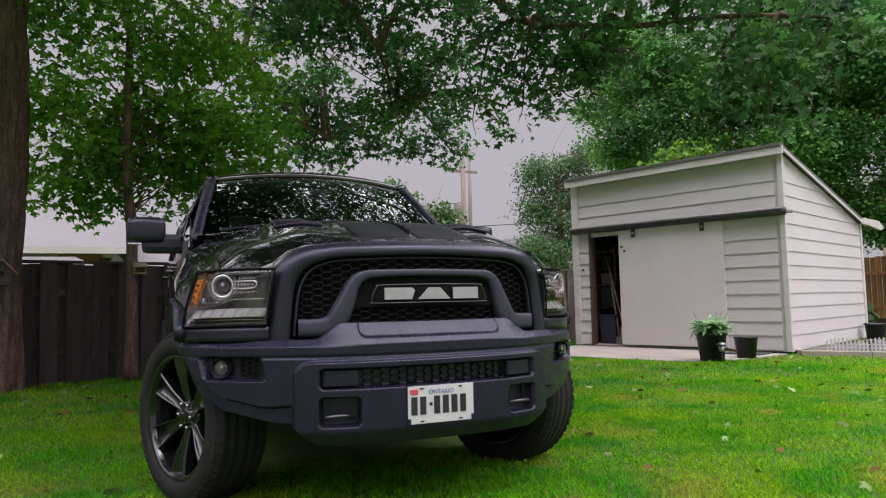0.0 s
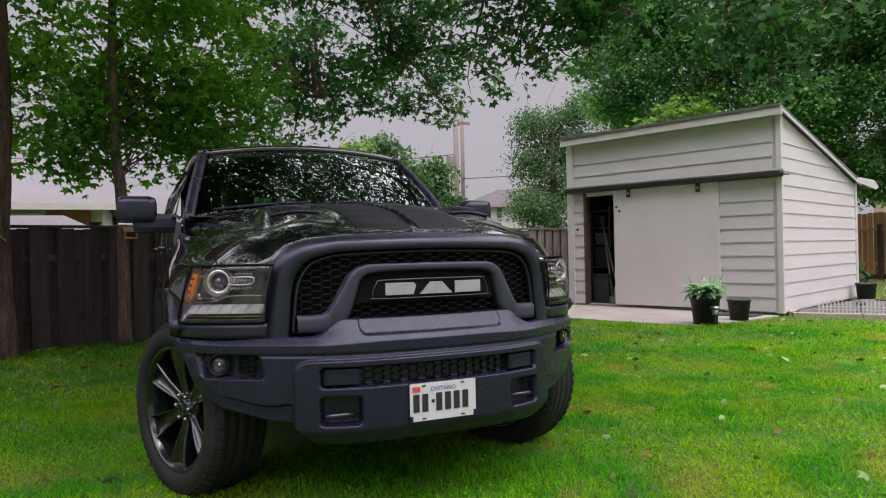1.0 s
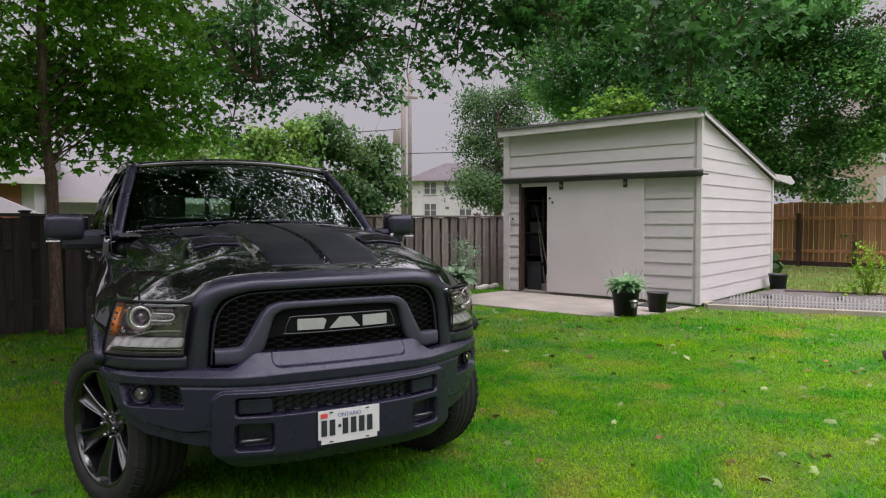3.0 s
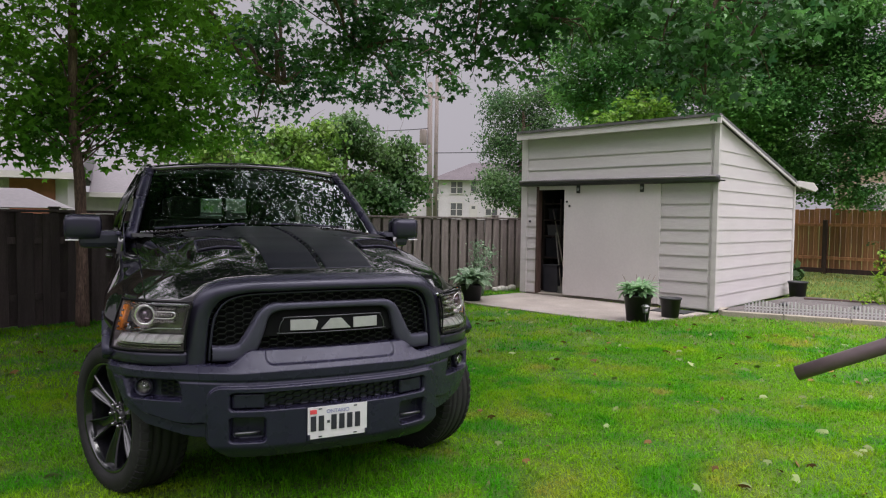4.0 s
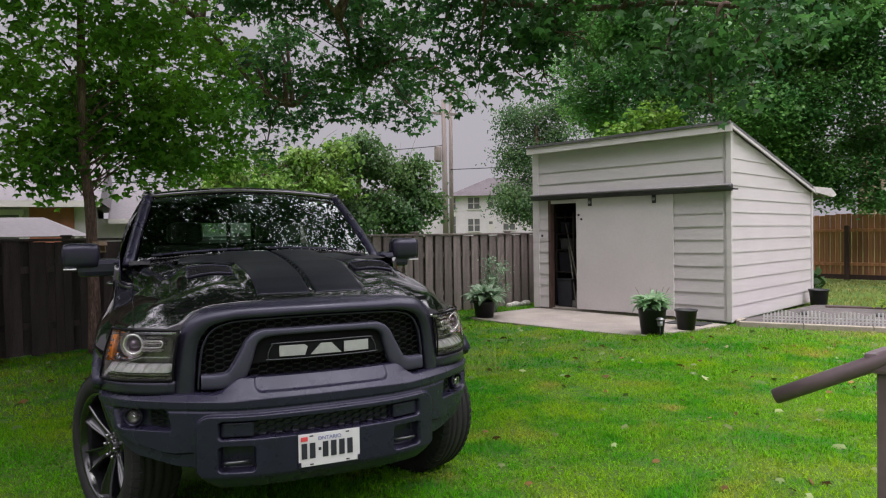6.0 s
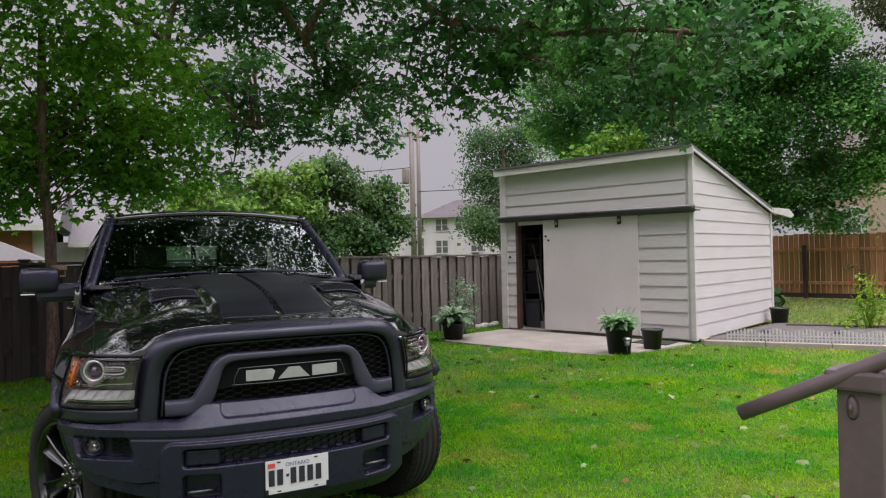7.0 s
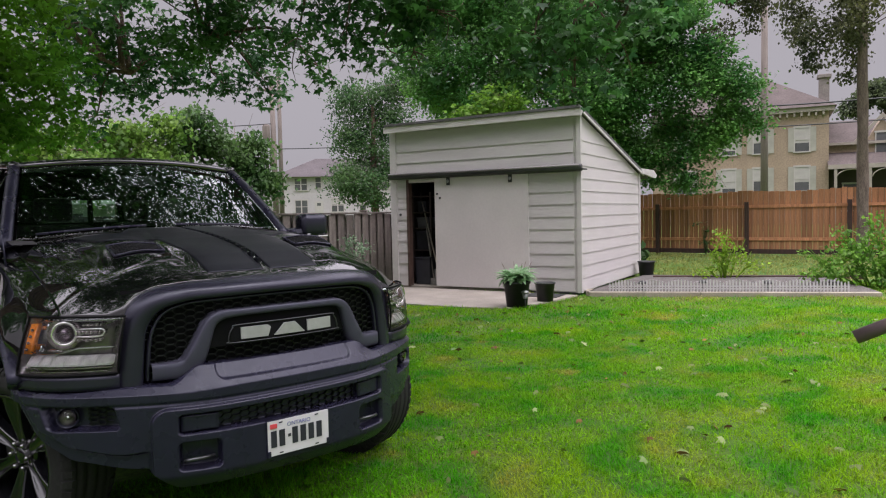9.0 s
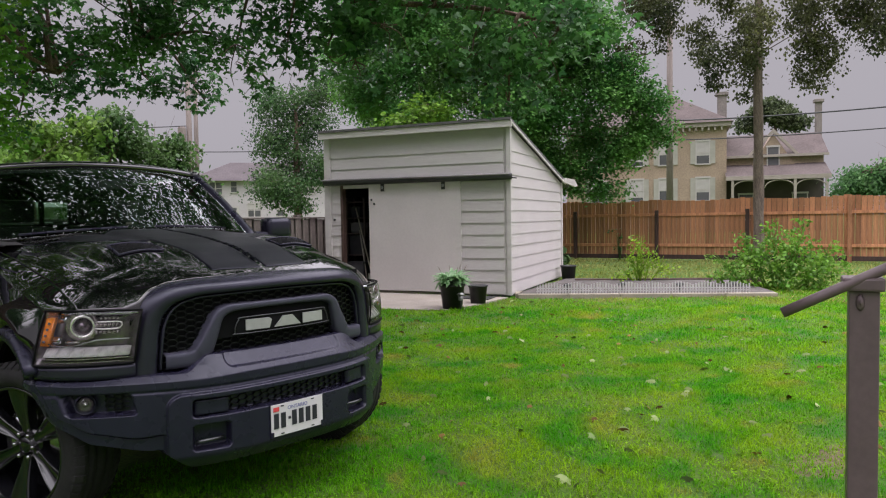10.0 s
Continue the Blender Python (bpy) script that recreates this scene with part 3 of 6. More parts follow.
for k, (dx, dy) in enumerate(((.05, .08), (-.1, .05), (.12, -.04), (-.04, -.1), (.16, .06))):
    st = thing("hosta_flower", Matrix.Translation((5.84 + dx, 4.62 + dy, .36)), "thin drying hosta flower stalk above its leaves", "flower", "hosta flower stalks")
    part("stalk", tube([(0, 0, 0), (dx * .5, dy * .5, .17), (dx * 1.1, dy * 1.1, .3)], .0026, 5), M_dry_stalk, st)
    for q in range(3):
        part("bud", lathe([(0, 0), (.004, .008), (.003, .02), (0, .025)], 6), M_dry_stalk, st).location = (dx * (.75 + .08 * q), dy * (.75 + .08 * q), .22 + .018 * q)
lamp_ = thing("solar_light", Matrix.Translation((5.76, 4.36, -.03)), "small clear solar garden light on a black stake", "garden light", "solar lights in the bed")
part("stake", tube([(0, 0, -.05), (0, 0, .17)], .008, 6), M_pot, lamp_)
part("cap", lathe([(0, .29), (.03, .285), (.062, .262), (.064, .25), (0, .245)], 18), M_steel, lamp_)
part("shade", lathe([(.035, .165), (.045, .245), (.042, .245), (.032, .168), (0, .168)], 16), M_steel, lamp_)
rk = random.Random(4)
M_pale_stone = material("pale_stone", (0.5, 0.47, 0.44), 0.9, vary=0.2, scale=9, fine=0.2, fine_scale=50, bump=0.5, bump_scale=30)
for k in range(6):
    stone_ = part("white_stone", lathe([(0, -.03), (.07, -.02), (.095, .02), (.082, .065), (.045, .082), (0, .085)], 6, smooth=False), M_pale_stone)
    stone_.matrix_world = Matrix.Translation((5.86 + .105 * k, 9.0 + .04 * k, -.03)) @ pose(0, 0, 0, 0, 0, rk.uniform(0, 180)) @ Matrix.Diagonal((rk.uniform(.7, 1.1), .7, rk.uniform(.8, 1.3), 1))
    tagged(stone_, "pale rough stone at the foot of the grey fence", "stone", "stones by the fence")

# ---- pickup truck: its number plate's middle is the origin, it points along -y ----
M_paint = material("black_paint", (0.003, 0.003, 0.0035), 0.3, coat=1.0, spec=0.02, vary=0.2, scale=2)
M_paint.node_tree.nodes["Principled BSDF"].inputs["Coat IOR"].default_value = 1.95
M_paint.node_tree.nodes["Principled BSDF"].inputs["Coat Roughness"].default_value = 0.012
M_satin = material("satin_black_plastic", (0.0135, 0.0125, 0.0265), 0.28, spec=0.47, spec_tint=(0.86, 0.86, 1.0), vary=0.12, scale=5, bump=0.12, bump_scale=420, rough_vary=0.05)
M_grille = material("grille_surround", (0.0165, 0.0155, 0.027), 0.27, spec=0.55, spec_tint=(0.84, 0.84, 1.0), vary=0.1, scale=4, bump=0.06, bump_scale=420)
M_grille_bar = material("grille_crossbar", (0.052, 0.05, 0.073), 0.36, spec=0.36, spec_tint=(0.8, 0.85, 1.0), vary=0.1, scale=4, bump=0.05, bump_scale=400)
M_mesh = material("grille_mesh", (0.007, 0.007, 0.009), 0.38, spec=0.35, vary=0.2, scale=12)
M_stripe = material("matte_stripe", (0.0025, 0.0026, 0.006), 0.33, spec=0.32, spec_tint=(0.82, 0.84, 1.0), vary=0.1, scale=3, bump=0.05, bump_scale=300)
M_black = material("black_recess", (0.004, 0.004, 0.005), 0.7, spec=0.15, vary=0.2, scale=6)
M_chrome = material("dark_chrome", (0.55, 0.55, 0.58), 0.14, 1.0, vary=0.08, scale=20)
M_silver = material("silver_badge", (0.42, 0.41, 0.43), 0.34, 0.35, vary=0.08, scale=25)
M_amber = material("amber_reflector", (0.85, 0.26, 0.03), 0.25, vary=0.2, scale=60, coat=1.0)
M_lamp_white = material("lamp_diffuser", (0.88, 0.83, 0.88), 0.25, vary=0.15, scale=40, coat=1.0)
M_lamp_ring = material("lamp_ring", (0.92, 0.88, 0.88), 0.16, 0.85, vary=0.1, scale=30)
M_lamp_dark = material("lamp_bezel", (0.21, 0.185, 0.2), 0.25, 0.6, vary=0.35, scale=22)
M_lamp_bowl = material("lamp_reflector", (0.6, 0.56, 0.57), 0.14, 0.95, vary=0.2, scale=35)
M_hook = material("dark_steel", (0.1, 0.1, 0.11), 0.3, 0.8, vary=0.2, scale=15)
M_tyre = material("tyre_rubber", (0.016, 0.015, 0.016), 0.72, spec=0.3, vary=0.25, scale=9, fine=0.15, fine_scale=60, bump=0.15, bump_scale=120)
M_rim = material("gloss_black_rim", (0.007, 0.007, 0.009), 0.16, 0.0, coat=0.55, vary=0.2, scale=8)
M_nut = material("lug_nut", (0.32, 0.31, 0.32), 0.22, 0.95)
M_plate = material("plate_white", (0.6, 0.58, 0.6), 0.35, vary=0.03, scale=10)
M_plate_ink = material("plate_ink", (0.02, 0.02, 0.03), 0.5)
M_plate_red = material("plate_sticker", (0.6, 0.06, 0.07), 0.5)
M_plate_blue = material("plate_words", (0.12, 0.13, 0.35), 0.5)
M_glass = glass_material("car_glass", (0.62, 0.74, 0.68), ior=1.56)
M_privacy = glass_material("privacy_glass", (0.05, 0.055, 0.055), ior=1.55)
M_lens = cover_material("lamp_lens", ior=1.42)
M_seat = material("seat_cloth", (0.025, 0.024, 0.026), 0.9, vary=0.2, scale=9)
M_mirror = material("mirror_glass", (0.8, 0.8, 0.82), 0.02, 1.0)

truck = thing("pickup_truck", Matrix.Translation((-.008, 0, 0)) @ pose(0, 0, 0, 0, 0, 1.7) @ Matrix.Diagonal((.985, 1, 1, 1)), "black crew-cab pickup truck with satin black bumper parked on the lawn", "pickup truck")


def sym(fn):
    for side in (-1, 1):
        fn(side)


# bumper -----------------------------------------------------------------
PX = np.array([0, .2, .36, .48, .58, .68, .78, .88, .96, 1.01, 1.035, 1.045])
PY = np.array([-.002, .004, .022, .058, .105, .165, .232, .31, .39, .47, .54, .62])


def plan(x):
    return np.interp(np.abs(x), PX, PY)


def bumper_top(x):
    a = np.abs(x)
    return .792 - .067 * step_(a, .41, .53) - .012 * step_(a, .6, 1.0)


def bumper_foot(x):
    a = np.abs(x)
    return .292 + .095 * step_(a, .5, .63) + .05 * step_(a, .64, .92) + .06 * step_(a, .86, .97) + .17 * step_(a, .955, 1.045)


def bumper_relief(x, z):
    a = np.abs(x)
    y = np.zeros_like(x)
    inner = 1 - step_(a, .40, .54)
    crease = .692 + .012 * (1 - step_(a, .2, .6))
    y += inner * (0.078 * np.clip((z - crease) / .10, 0, 1.1) + 0.011 * rbox(a, z, 0, .80, .352, .076, .045, .014))
    y += (1 - inner) * .05 * np.clip((z - .697) / .045, 0, 1.2)
    y += .004 * rbox(a, z, 0, .655, 2, .012, .01, .012)
    centre = rbox(x, z, 0, .446, .604, .194, .07, .010)
    y -= .021 * centre
    y += .05 * step_(.36 - z, 0, .09) * (a < .7)
    # lower lip of the wings
    lip = bumper_foot(x) + .052 + .02 * (1 - step_(a, .6, .75))
    y += .02 * (1 - centre) * step_(a, .6, .62) * step_(lip - z, -.002, .002)
    y += .012 * (1 - centre) * step_(a, .6, .62) * np.exp(-((z - lip) / .0035) ** 2)
    y += .05 * rbox(x, z, 0, .566, .505, .044, .02, .010)
    y += .06 * rbox(a, z, .425, .432, .083, .062, .022, .011)
    y += .055 * rbox(a + .22 * np.clip(.61 - z, -.1, .1), z, .833, .608, .118, .052, .02, .012)
    return y


u = np.sinh(np.linspace(-1.25, 1.25, 460)) / np.sinh(1.25)
u = np.sign(u) * np.abs(u) ** 0.86
bx = u * 1.045
nz = 150
Z = bumper_foot(bx)[:, None] + (bumper_top(bx) - bumper_foot(bx))[:, None] * np.linspace(0, 1, nz)[None]
X = np.broadcast_to(bx[:, None], Z.shape)
sm = np.convolve(np.pad(plan(bx), 14, mode="edge"), np.ones(29) / 29, "valid")
D = bumper_relief(X, Z)
g = np.gradient(sm, bx)[:, None]
nrm = np.sqrt(1 + g * g)
bumper = part("bumper", shell(np.stack([X - D * g / nrm, sm[:, None] + D / nrm, Z], -1), np.array([0, .1, 0])), M_satin, truck, "satin black moulded front bumper", smooth=True)
part("bumper_backing", block((-.6, .22, .36), (.6, .5, .7), .05), M_black, bumper)


def honeycomb(x0, x1, z0, z1, at, w=.052, h=.029, bar=.0036, depth=.012, inside=None):
    """A net of stretched six-sided cells; at(x, z) gives its depth."""
    vs, fs = [], []

    def strut(a, b):
        d = np.array([b[0] - a[0], b[1] - a[1]])
        L = np.hypot(*d)
        n = np.array([-d[1], d[0]]) / L * bar * .5
        k = len(vs)
        for off in (0, depth):
            for p, s in ((a, 1), (a, -1), (b, -1), (b, 1)):
                q = (p[0] + s * n[0], p[1] + s * n[1])
                vs.append((q[0], at(q[0], q[1]) + off, q[1]))
        fs.extend([(k, k + 1, k + 2, k + 3), (k, k + 3, k + 7, k + 4), (k + 1, k + 5, k + 6, k + 2), (k, k + 4, k + 5, k + 1), (k + 3, k + 2, k + 6, k + 7)])

    e = w * .27
    pitch_x = w / 2 + e
    rows = int((z1 - z0) / h) + 2
    cols = int((x1 - x0) / pitch_x) + 2
    for r in range(-1, rows):
        for c in range(cols):
            x = x0 + c * pitch_x
            z = z0 + (r + .5 * (c % 2)) * h
            pts = [(x - w / 2, z), (x - e, z + h / 2), (x + e, z + h / 2), (x + w / 2, z)]
            low = [(x - e, z - h / 2), (x + e, z - h / 2)]
            for a, b in ((pts[0], pts[1]), (pts[1], pts[2]), (pts[2], pts[3]), (pts[0], low[0]), (low[1], pts[3])):
                mx, mz = (a[0] + b[0]) / 2, (a[1] + b[1]) / 2
                if x0 <= mx <= x1 and z0 <= mz <= z1 and (inside is None or inside(mx, mz)):
                    strut(a, b)
    return mesh_of(vs, fs)


part("lower_mesh", honeycomb(-.345, .345, .528, .606, lambda x, z: float(plan(x)) + .018, w=.05, h=.026), M_mesh, bumper, "black honeycomb intake mesh")
part("intake_back", sheet([[(x, float(plan(x)) + .034, z) for z in (.515, .615)] for x in np.linspace(-.5, .5, 21)]), M_black, bumper)


def bumper_side(s):
    # pads in the slot, hook pockets, fog lamps
    pts = np.linspace(.352, .495, 9)
    P = [[(s * x, float(plan(x)) - .004 + .03 * (abs(z - .567) > .0325), z) for z in (.5335, .535, .54, .594, .599, .6005)] for x in pts]
    part("slot_pad", shell(P, np.array([0, .04, 0]), flip=s < 0), M_satin, bumper, smooth=False)
    part("tow_hook", tube(smooth_path([(s * .37, .07, .40), (s * .372, .045, .412), (s * .425, .03, .417), (s * .478, .055, .412), (s * .48, .08, .40)], 20), .008, 8), M_hook, bumper, "dark steel tow hook")
    part("hook_pocket_back", sheet([[(s * x, float(plan(x)) + .045, z) for z in (.365, .5)] for x in (.34, .38, .425, .47, .51)]), M_black, bumper)
    # fog lamp
    cx, cy, cz = s * .868, .342, .612
    look_way = Matrix.Translation((cx, cy, cz)) @ pose(0, 0, 0, 0, 0, s * 22)
    fl = part("fog_lamp", lathe([(.02, .03), (.046, .02), (.052, -.012), (.056, -.014), (.058, .0), (.058, .04)], 30, "y"), M_satin, bumper, "round fog lamp")
    fl.matrix_local = look_way @ Matrix.Scale(.76, 4)
    part("bulb_reflector", lathe([(.0, .03), (.02, .026), (.038, .008), (.043, -.002)], 26, "y"), M_lamp_dark, fl)
    part("bulb", lathe([(.0, -.004), (.012, .0), (.014, .02)], 14, "y"), M_lamp_ring, fl)
    gl = part("lens", lathe([(.0, -.017), (.022, -.0145), (.044, -.006), (.044, -.002), (.022, -.011), (.0, -.0135)], 26, "y"), M_lens, fl)
    gl.visible_shadow = False
    part("fog_pocket_back", sheet([[(s * x, float(plan(x)) + .085, z) for z in (.55, .675)] for x in (.7, .76, .82, .88, .94, .98)]), M_black, bumper)
    part("fog_mesh", honeycomb(.725, .80, .575, .65, lambda x, z: float(plan(x)) + .052, w=.034, h=.022, bar=.006), M_mesh, bumper).scale = (s, 1, 1)


sym(bumper_side)

# number plate with its writing as bars ------------------------------------
plate = part("number_plate", block((-.153, -.0275, .366), (.153, -.0245, .522), .001), M_plate, truck, "white number plate with dark characters drawn as bars")
part("plate_holder", block((-.157, -.0243, .36), (.157, .012, .526), .004), M_satin, plate)
for k, xx in enumerate((-.125, -.085, -.021, .02, .061, .102)):
    part("character_bar", block((xx - .014, -.0305, .404), (xx + .014, -.0283, .478), .001), M_plate_ink, plate)
part("centre_mark", block((-.056, -.0305, .438), (-.042, -.0283, .452), .001), M_plate_ink, plate)
part("sticker", block((-.142, -.0305, .488), (-.108, -.0283, .509), .001), M_plate_red, plate, "red validation sticker")
cu = bpy.data.curves.new("plate_word", "FONT")
cu.body, cu.size, cu.align_x, cu.extrude = "ONTARIO", .026, "CENTER", .0006
word = new("plate_word", cu)
word.matrix_world = pose(0, -.0287, .487, 90, 0, 0)
word.data.materials.append(M_plate_blue)
word.parent = plate
for xx in (-.09, .09):
    for zz in (.376, .511):
        part("slot", block((xx - .009, -.030, zz - .003), (xx + .009, -.0283, zz + .003), .001), M_plate_ink, plate)
for xx in (-.148, .148):
    part("holder_clip", block((xx - .007, -.033, .362), (xx + .007, -.0245, .39), .002), M_satin, plate)

# grille ---------------------------------------------------------------------
def grille_y(x, z):
    return .118 + .33 * x * x + (z - .9) * .02


def swept(path_xz, half, proud, mat_, name, parent, label="", n=90, depth=.06, section=None):
    """A rounded bar that runs over the grille's curved face."""
    p = smooth_path(path_xz, n)
    pts = np.array([(x, grille_y(x, z) - proud, z) for x, z in p])
    w = np.interp(np.linspace(0, 1, len(pts)), np.linspace(0, 1, len(half)), half)
    T = np.gradient(pts, axis=0)
    T /= np.linalg.norm(T, axis=1)[:, None]
    out = np.array([0, -1.0, 0.0])
    N = np.cross(T, out)
    N /= np.linalg.norm(N, axis=1)[:, None]
    sec = section or [(-1.02, .9), (-1.0, .3), (-.97, .12), (-.9, .02), (-.6, -.08), (-.2, -.12), (.2, -.12), (.6, -.08), (.9, .02), (.97, .12), (1.0, .3), (1.02, .9)]
    P = np.array([[pts[i] + N[i] * w[i] * a - out * b * depth for a, b in sec] for i in range(len(pts))])
    return part(name, sheet(P, flip=True), mat_, parent, label, smooth=True)


grille = thing("grille", None)
grille.parent = truck
grille["label"] = "black honeycomb grille with arched surround"
grille.location = (.008, 0, 0)


def mirrored(half_path):
    """A path that runs from the far side over the middle to the near side."""
    return [(-a, b) for a, b in half_path] + [(a, b) for a, b in half_path[-2::-1]]


def mirrored_widths(half_widths):
    return list(half_widths) + list(half_widths[-2::-1])


swept(mirrored([(.655, .722), (.651, .80), (.644, .90), (.630, .975), (.596, 1.036), (.543, 1.077), (.46, 1.098), (.35, 1.108), (0, 1.115)]),
                 mirrored_widths([.053, .054, .055, .056, .052, .045, .038, .036, .036]), .05, M_grille, "surround", grille, depth=.1, n=128,
                 section=[(-1.03, 1.5), (-1.02, .72), (-.98, .58), (-.9, .46), (-.65, .26), (-.3, .07), (.1, -.03), (.5, -.05), (.8, -.03), (.9, .03), (.97, .16), (1.0, .4), (1.02, 1.0)])
swept(mirrored([(.588, .74), (.584, .80), (.575, .89), (.560, .955), (.526, 1.012), (.465, 1.046), (.35, 1.062), (0, 1.07)]), [.008] * 3, .02, M_grille, "inner_rim", grille, n=112, depth=.05)
swept(mirrored([(.578, .773), (.52, .773), (.467, .776), (.428, .790), (.402, .824), (.383, .865), (.366, .905), (.350, .945), (.328, .976), (.29, .995), (.24, 1.0), (.12, 1.003), (0, 1.004)]),
      mirrored_widths([.036, .036, .038, .042, .043, .039, .034, .029, .025, .021, .018, .0165, .0165]), .048, M_grille_bar, "crossbar", grille, "dark grey crossbar of the grille", depth=.06, n=168,
      section=[(-1.02, 1.1), (-1.0, .3), (-.94, .10), (-.8, .02), (-.4, -.02), (.2, -.03), (.6, 0), (.85, .08), (.96, .2), (1.0, .4), (1.02, 1.1)])
part("mesh", honeycomb(-.61, .61, .765, 1.07, lambda x, z: grille_y(x, z) - .004, bar=.0048,
                       inside=lambda x, z: abs(x) < .585 and not (abs(x) < .30 and .85 < z < .985)), M_mesh, grille, "black honeycomb mesh")
part("mesh_back", sheet([[(x, grille_y(x, z) + .03, z) for z in (.72, .9, 1.12)] for x in np.linspace(-.66, .66, 25)]), M_black, grille)
# badge panel
part("badge_panel", sheet([[(x, grille_y(x, z) - .014, z) for z in (.855, .9, .93, .985)] for x in np.linspace(-.35, .35, 15)]), M_black, grille)
badge = thing("badge", None)
badge.parent = grille
badge["label"] = "silver maker's badge as plain raised blocks"
rim_pts = smooth_path([(-.275, .878), (-.272, .908), (-.256, .938), (-.232, .949), (0, .951), (.232, .949), (.256, .938), (.272, .908), (.275, .878), (.262, .872), (0, .872), (-.262, .872)], 96, close=True)
part("badge_plate", sheet([[(x, grille_y(x, z) - .05, z) for z in (.874, .91, .949)] for x in np.linspace(-.262, .262, 15)]), M_black, badge)
part("badge_rim", tube([(x, grille_y(x, z) - .055, z) for x, z in rim_pts], .0025, 6, close=True), M_hook, badge)


def badge_block(xz, name="badge_block"):
    bm = prism(xz, .008)
    for v in bm.verts:
        v.co.y += grille_y(v.co.x, v.co.z) - .061
    part(name, bm, M_silver, badge)


badge_block([(-.222, .886), (-.222, .937), (-.1, .937), (-.086, .926), (-.1, .886)])
badge_block([(-.07, .886), (-.02, .937), (.035, .937), (.085, .886)])
badge_block([(.1, .886), (.1, .937), (.232, .937), (.232, .886)])

# headlights --------------------------------------------------------------------
def lamp_face(u_, v_, depth=0.0):
    """Points on the lamp: u from the outer end to the inner, v from the bottom up."""
    bl, br, tl, tr = np.array([-1.018, .535, .782]), np.array([-.694, .222, .79]), np.array([-.958, .527, 1.022]), np.array([-.662, .192, 1.026])
    u_, v_ = np.asarray(u_)[..., None], np.asarray(v_)[..., None]
    p = (bl * (1 - u_) + br * u_) * (1 - v_) + (tl * (1 - u_) + tr * u_) * v_
    bulge = 4 * u_ * (1 - u_) * .055 + np.sin(np.pi * np.clip(v_, 0, 1)) * .012
    n_ = np.array([-.69, -.72, .05])
    return p + n_ * (bulge - depth)


def headlight(s):
    hl = thing("headlight", None)
    hl.parent = truck
    hl.scale = (s * -1, 1, 1)
    hl["label"] = "clear headlight with projector ring and amber corner"
    U, V_ = np.meshgrid(np.linspace(0, 1, 26), np.linspace(0, 1, 16), indexing="ij")
    inside, outside = lamp_face(U, V_, .004), lamp_face(U, V_)
    lens = part("lens", shell(outside, np.array([.01, .012, 0])), M_lens, hl, smooth=True)
    lens.visible_shadow = False
    part("housing", sheet(lamp_face(U, V_, .085 * np.minimum(1, 6 * np.minimum(U, 1 - U))[..., None] * np.minimum(1, 6 * np.minimum(V_, 1 - V_))[..., None] + .006)), M_lamp_dark, hl, smooth=True)
    # rim round the lens
    edge = [(a, 0) for a in np.linspace(0, 1, 14)] + [(1, b) for b in np.linspace(.1, 1, 8)] + [(a, 1) for a in np.linspace(.93, 0, 14)] + [(0, b) for b in np.linspace(.9, .1, 8)]
    part("rim", tube(lamp_face([e[0] for e in edge], [e[1] for e in edge], -.001), .005, 6, close=True), M_black, hl)
    # projector
    c = lamp_face(.45, .715, .034)
    way = Matrix.Translation(c) @ pose(0, 0, 0, 0, 0, -26)
    pr = part("projector", lathe([(.05, .05), (.058, .0), (.062, -.012), (.058, -.02), (.048, -.016), (.043, .0), (.043, .03)], 40, "y"), M_lamp_ring, hl, "pale ring round the projector lamp")
    pr.matrix_local = way @ Matrix.Scale(.84, 4)
    part("dish", lathe([(.06, .012), (.066, .01), (.074, .002), (.08, -.01)], 40, "y"), M_lamp_bowl, pr)
    part("bowl", lathe([(.044, .006), (.036, .02), (.03, .03)], 32, "y"), M_lamp_bowl, pr)
    part("projector_lens", lathe([(.0, -.016), (.012, -.014), (.024, -.006), (.031, .008), (.034, .03)], 32, "y"), material("projector_glass", (0.16, 0.12, 0.15), 0.05, 0.7, coat=1.0), pr)
    # side reflector and lower strip
    def strip(u0, u1, v0, v1, d, m_, nm, k=8, tilt=0.0):
        A, B = np.meshgrid(np.linspace(u0, u1, k), np.linspace(v0, v1, 3), indexing="ij")
        return part(nm, shell(lamp_face(A, B, d + tilt * ((B - v0) / (v1 - v0))[..., None]), np.array([.02, .025, 0])), m_, hl, smooth=True)
    amber = strip(.028, .138, .36, .87, .014, M_amber, "amber_reflector")
    for k in range(4):
        q = lamp_face(.075 + .004 * k, .44 + .11 * k, .006)
        part("reflector_dimple", lathe([(.0, -.006), (.005, -.004), (.0065, .004)], 8, "y"), M_lamp_dark, amber).matrix_local = Matrix.Translation(q) @ pose(0, 0, 0, 0, 0, -26)
    for k in range(6):
        strip(.09 + k * .14, .09 + (k + 1.0) * .14, .15, .31, .012, M_lamp_white, "light_bar_cell", 4, .03)
    strip(.07, .96, .035, .05, .02, M_lamp_bowl, "chrome_line", 14)
    strip(.07, .96, .095, .11, .02, M_lamp_bowl, "chrome_line", 14)
    strip(.17, .96, .92, .985, .012, M_chrome, "chrome_brow", 14)
    strip(.15, .25, .4, .52, .02, M_chrome, "chrome_facet", 5)
    strip(.3, .44, .4, .44, .03, M_lamp_bowl, "chrome_facet", 5)
    strip(.17, .27, .78, .9, .02, M_chrome, "chrome_facet", 5)

    def line(uv, r_, m_, nm, d=.022, close=False):
        p = smooth_path(uv, 40, close=close)
        return part(nm, tube(lamp_face(p[:, 0], p[:, 1], d), r_, 6, close=close), m_, hl)
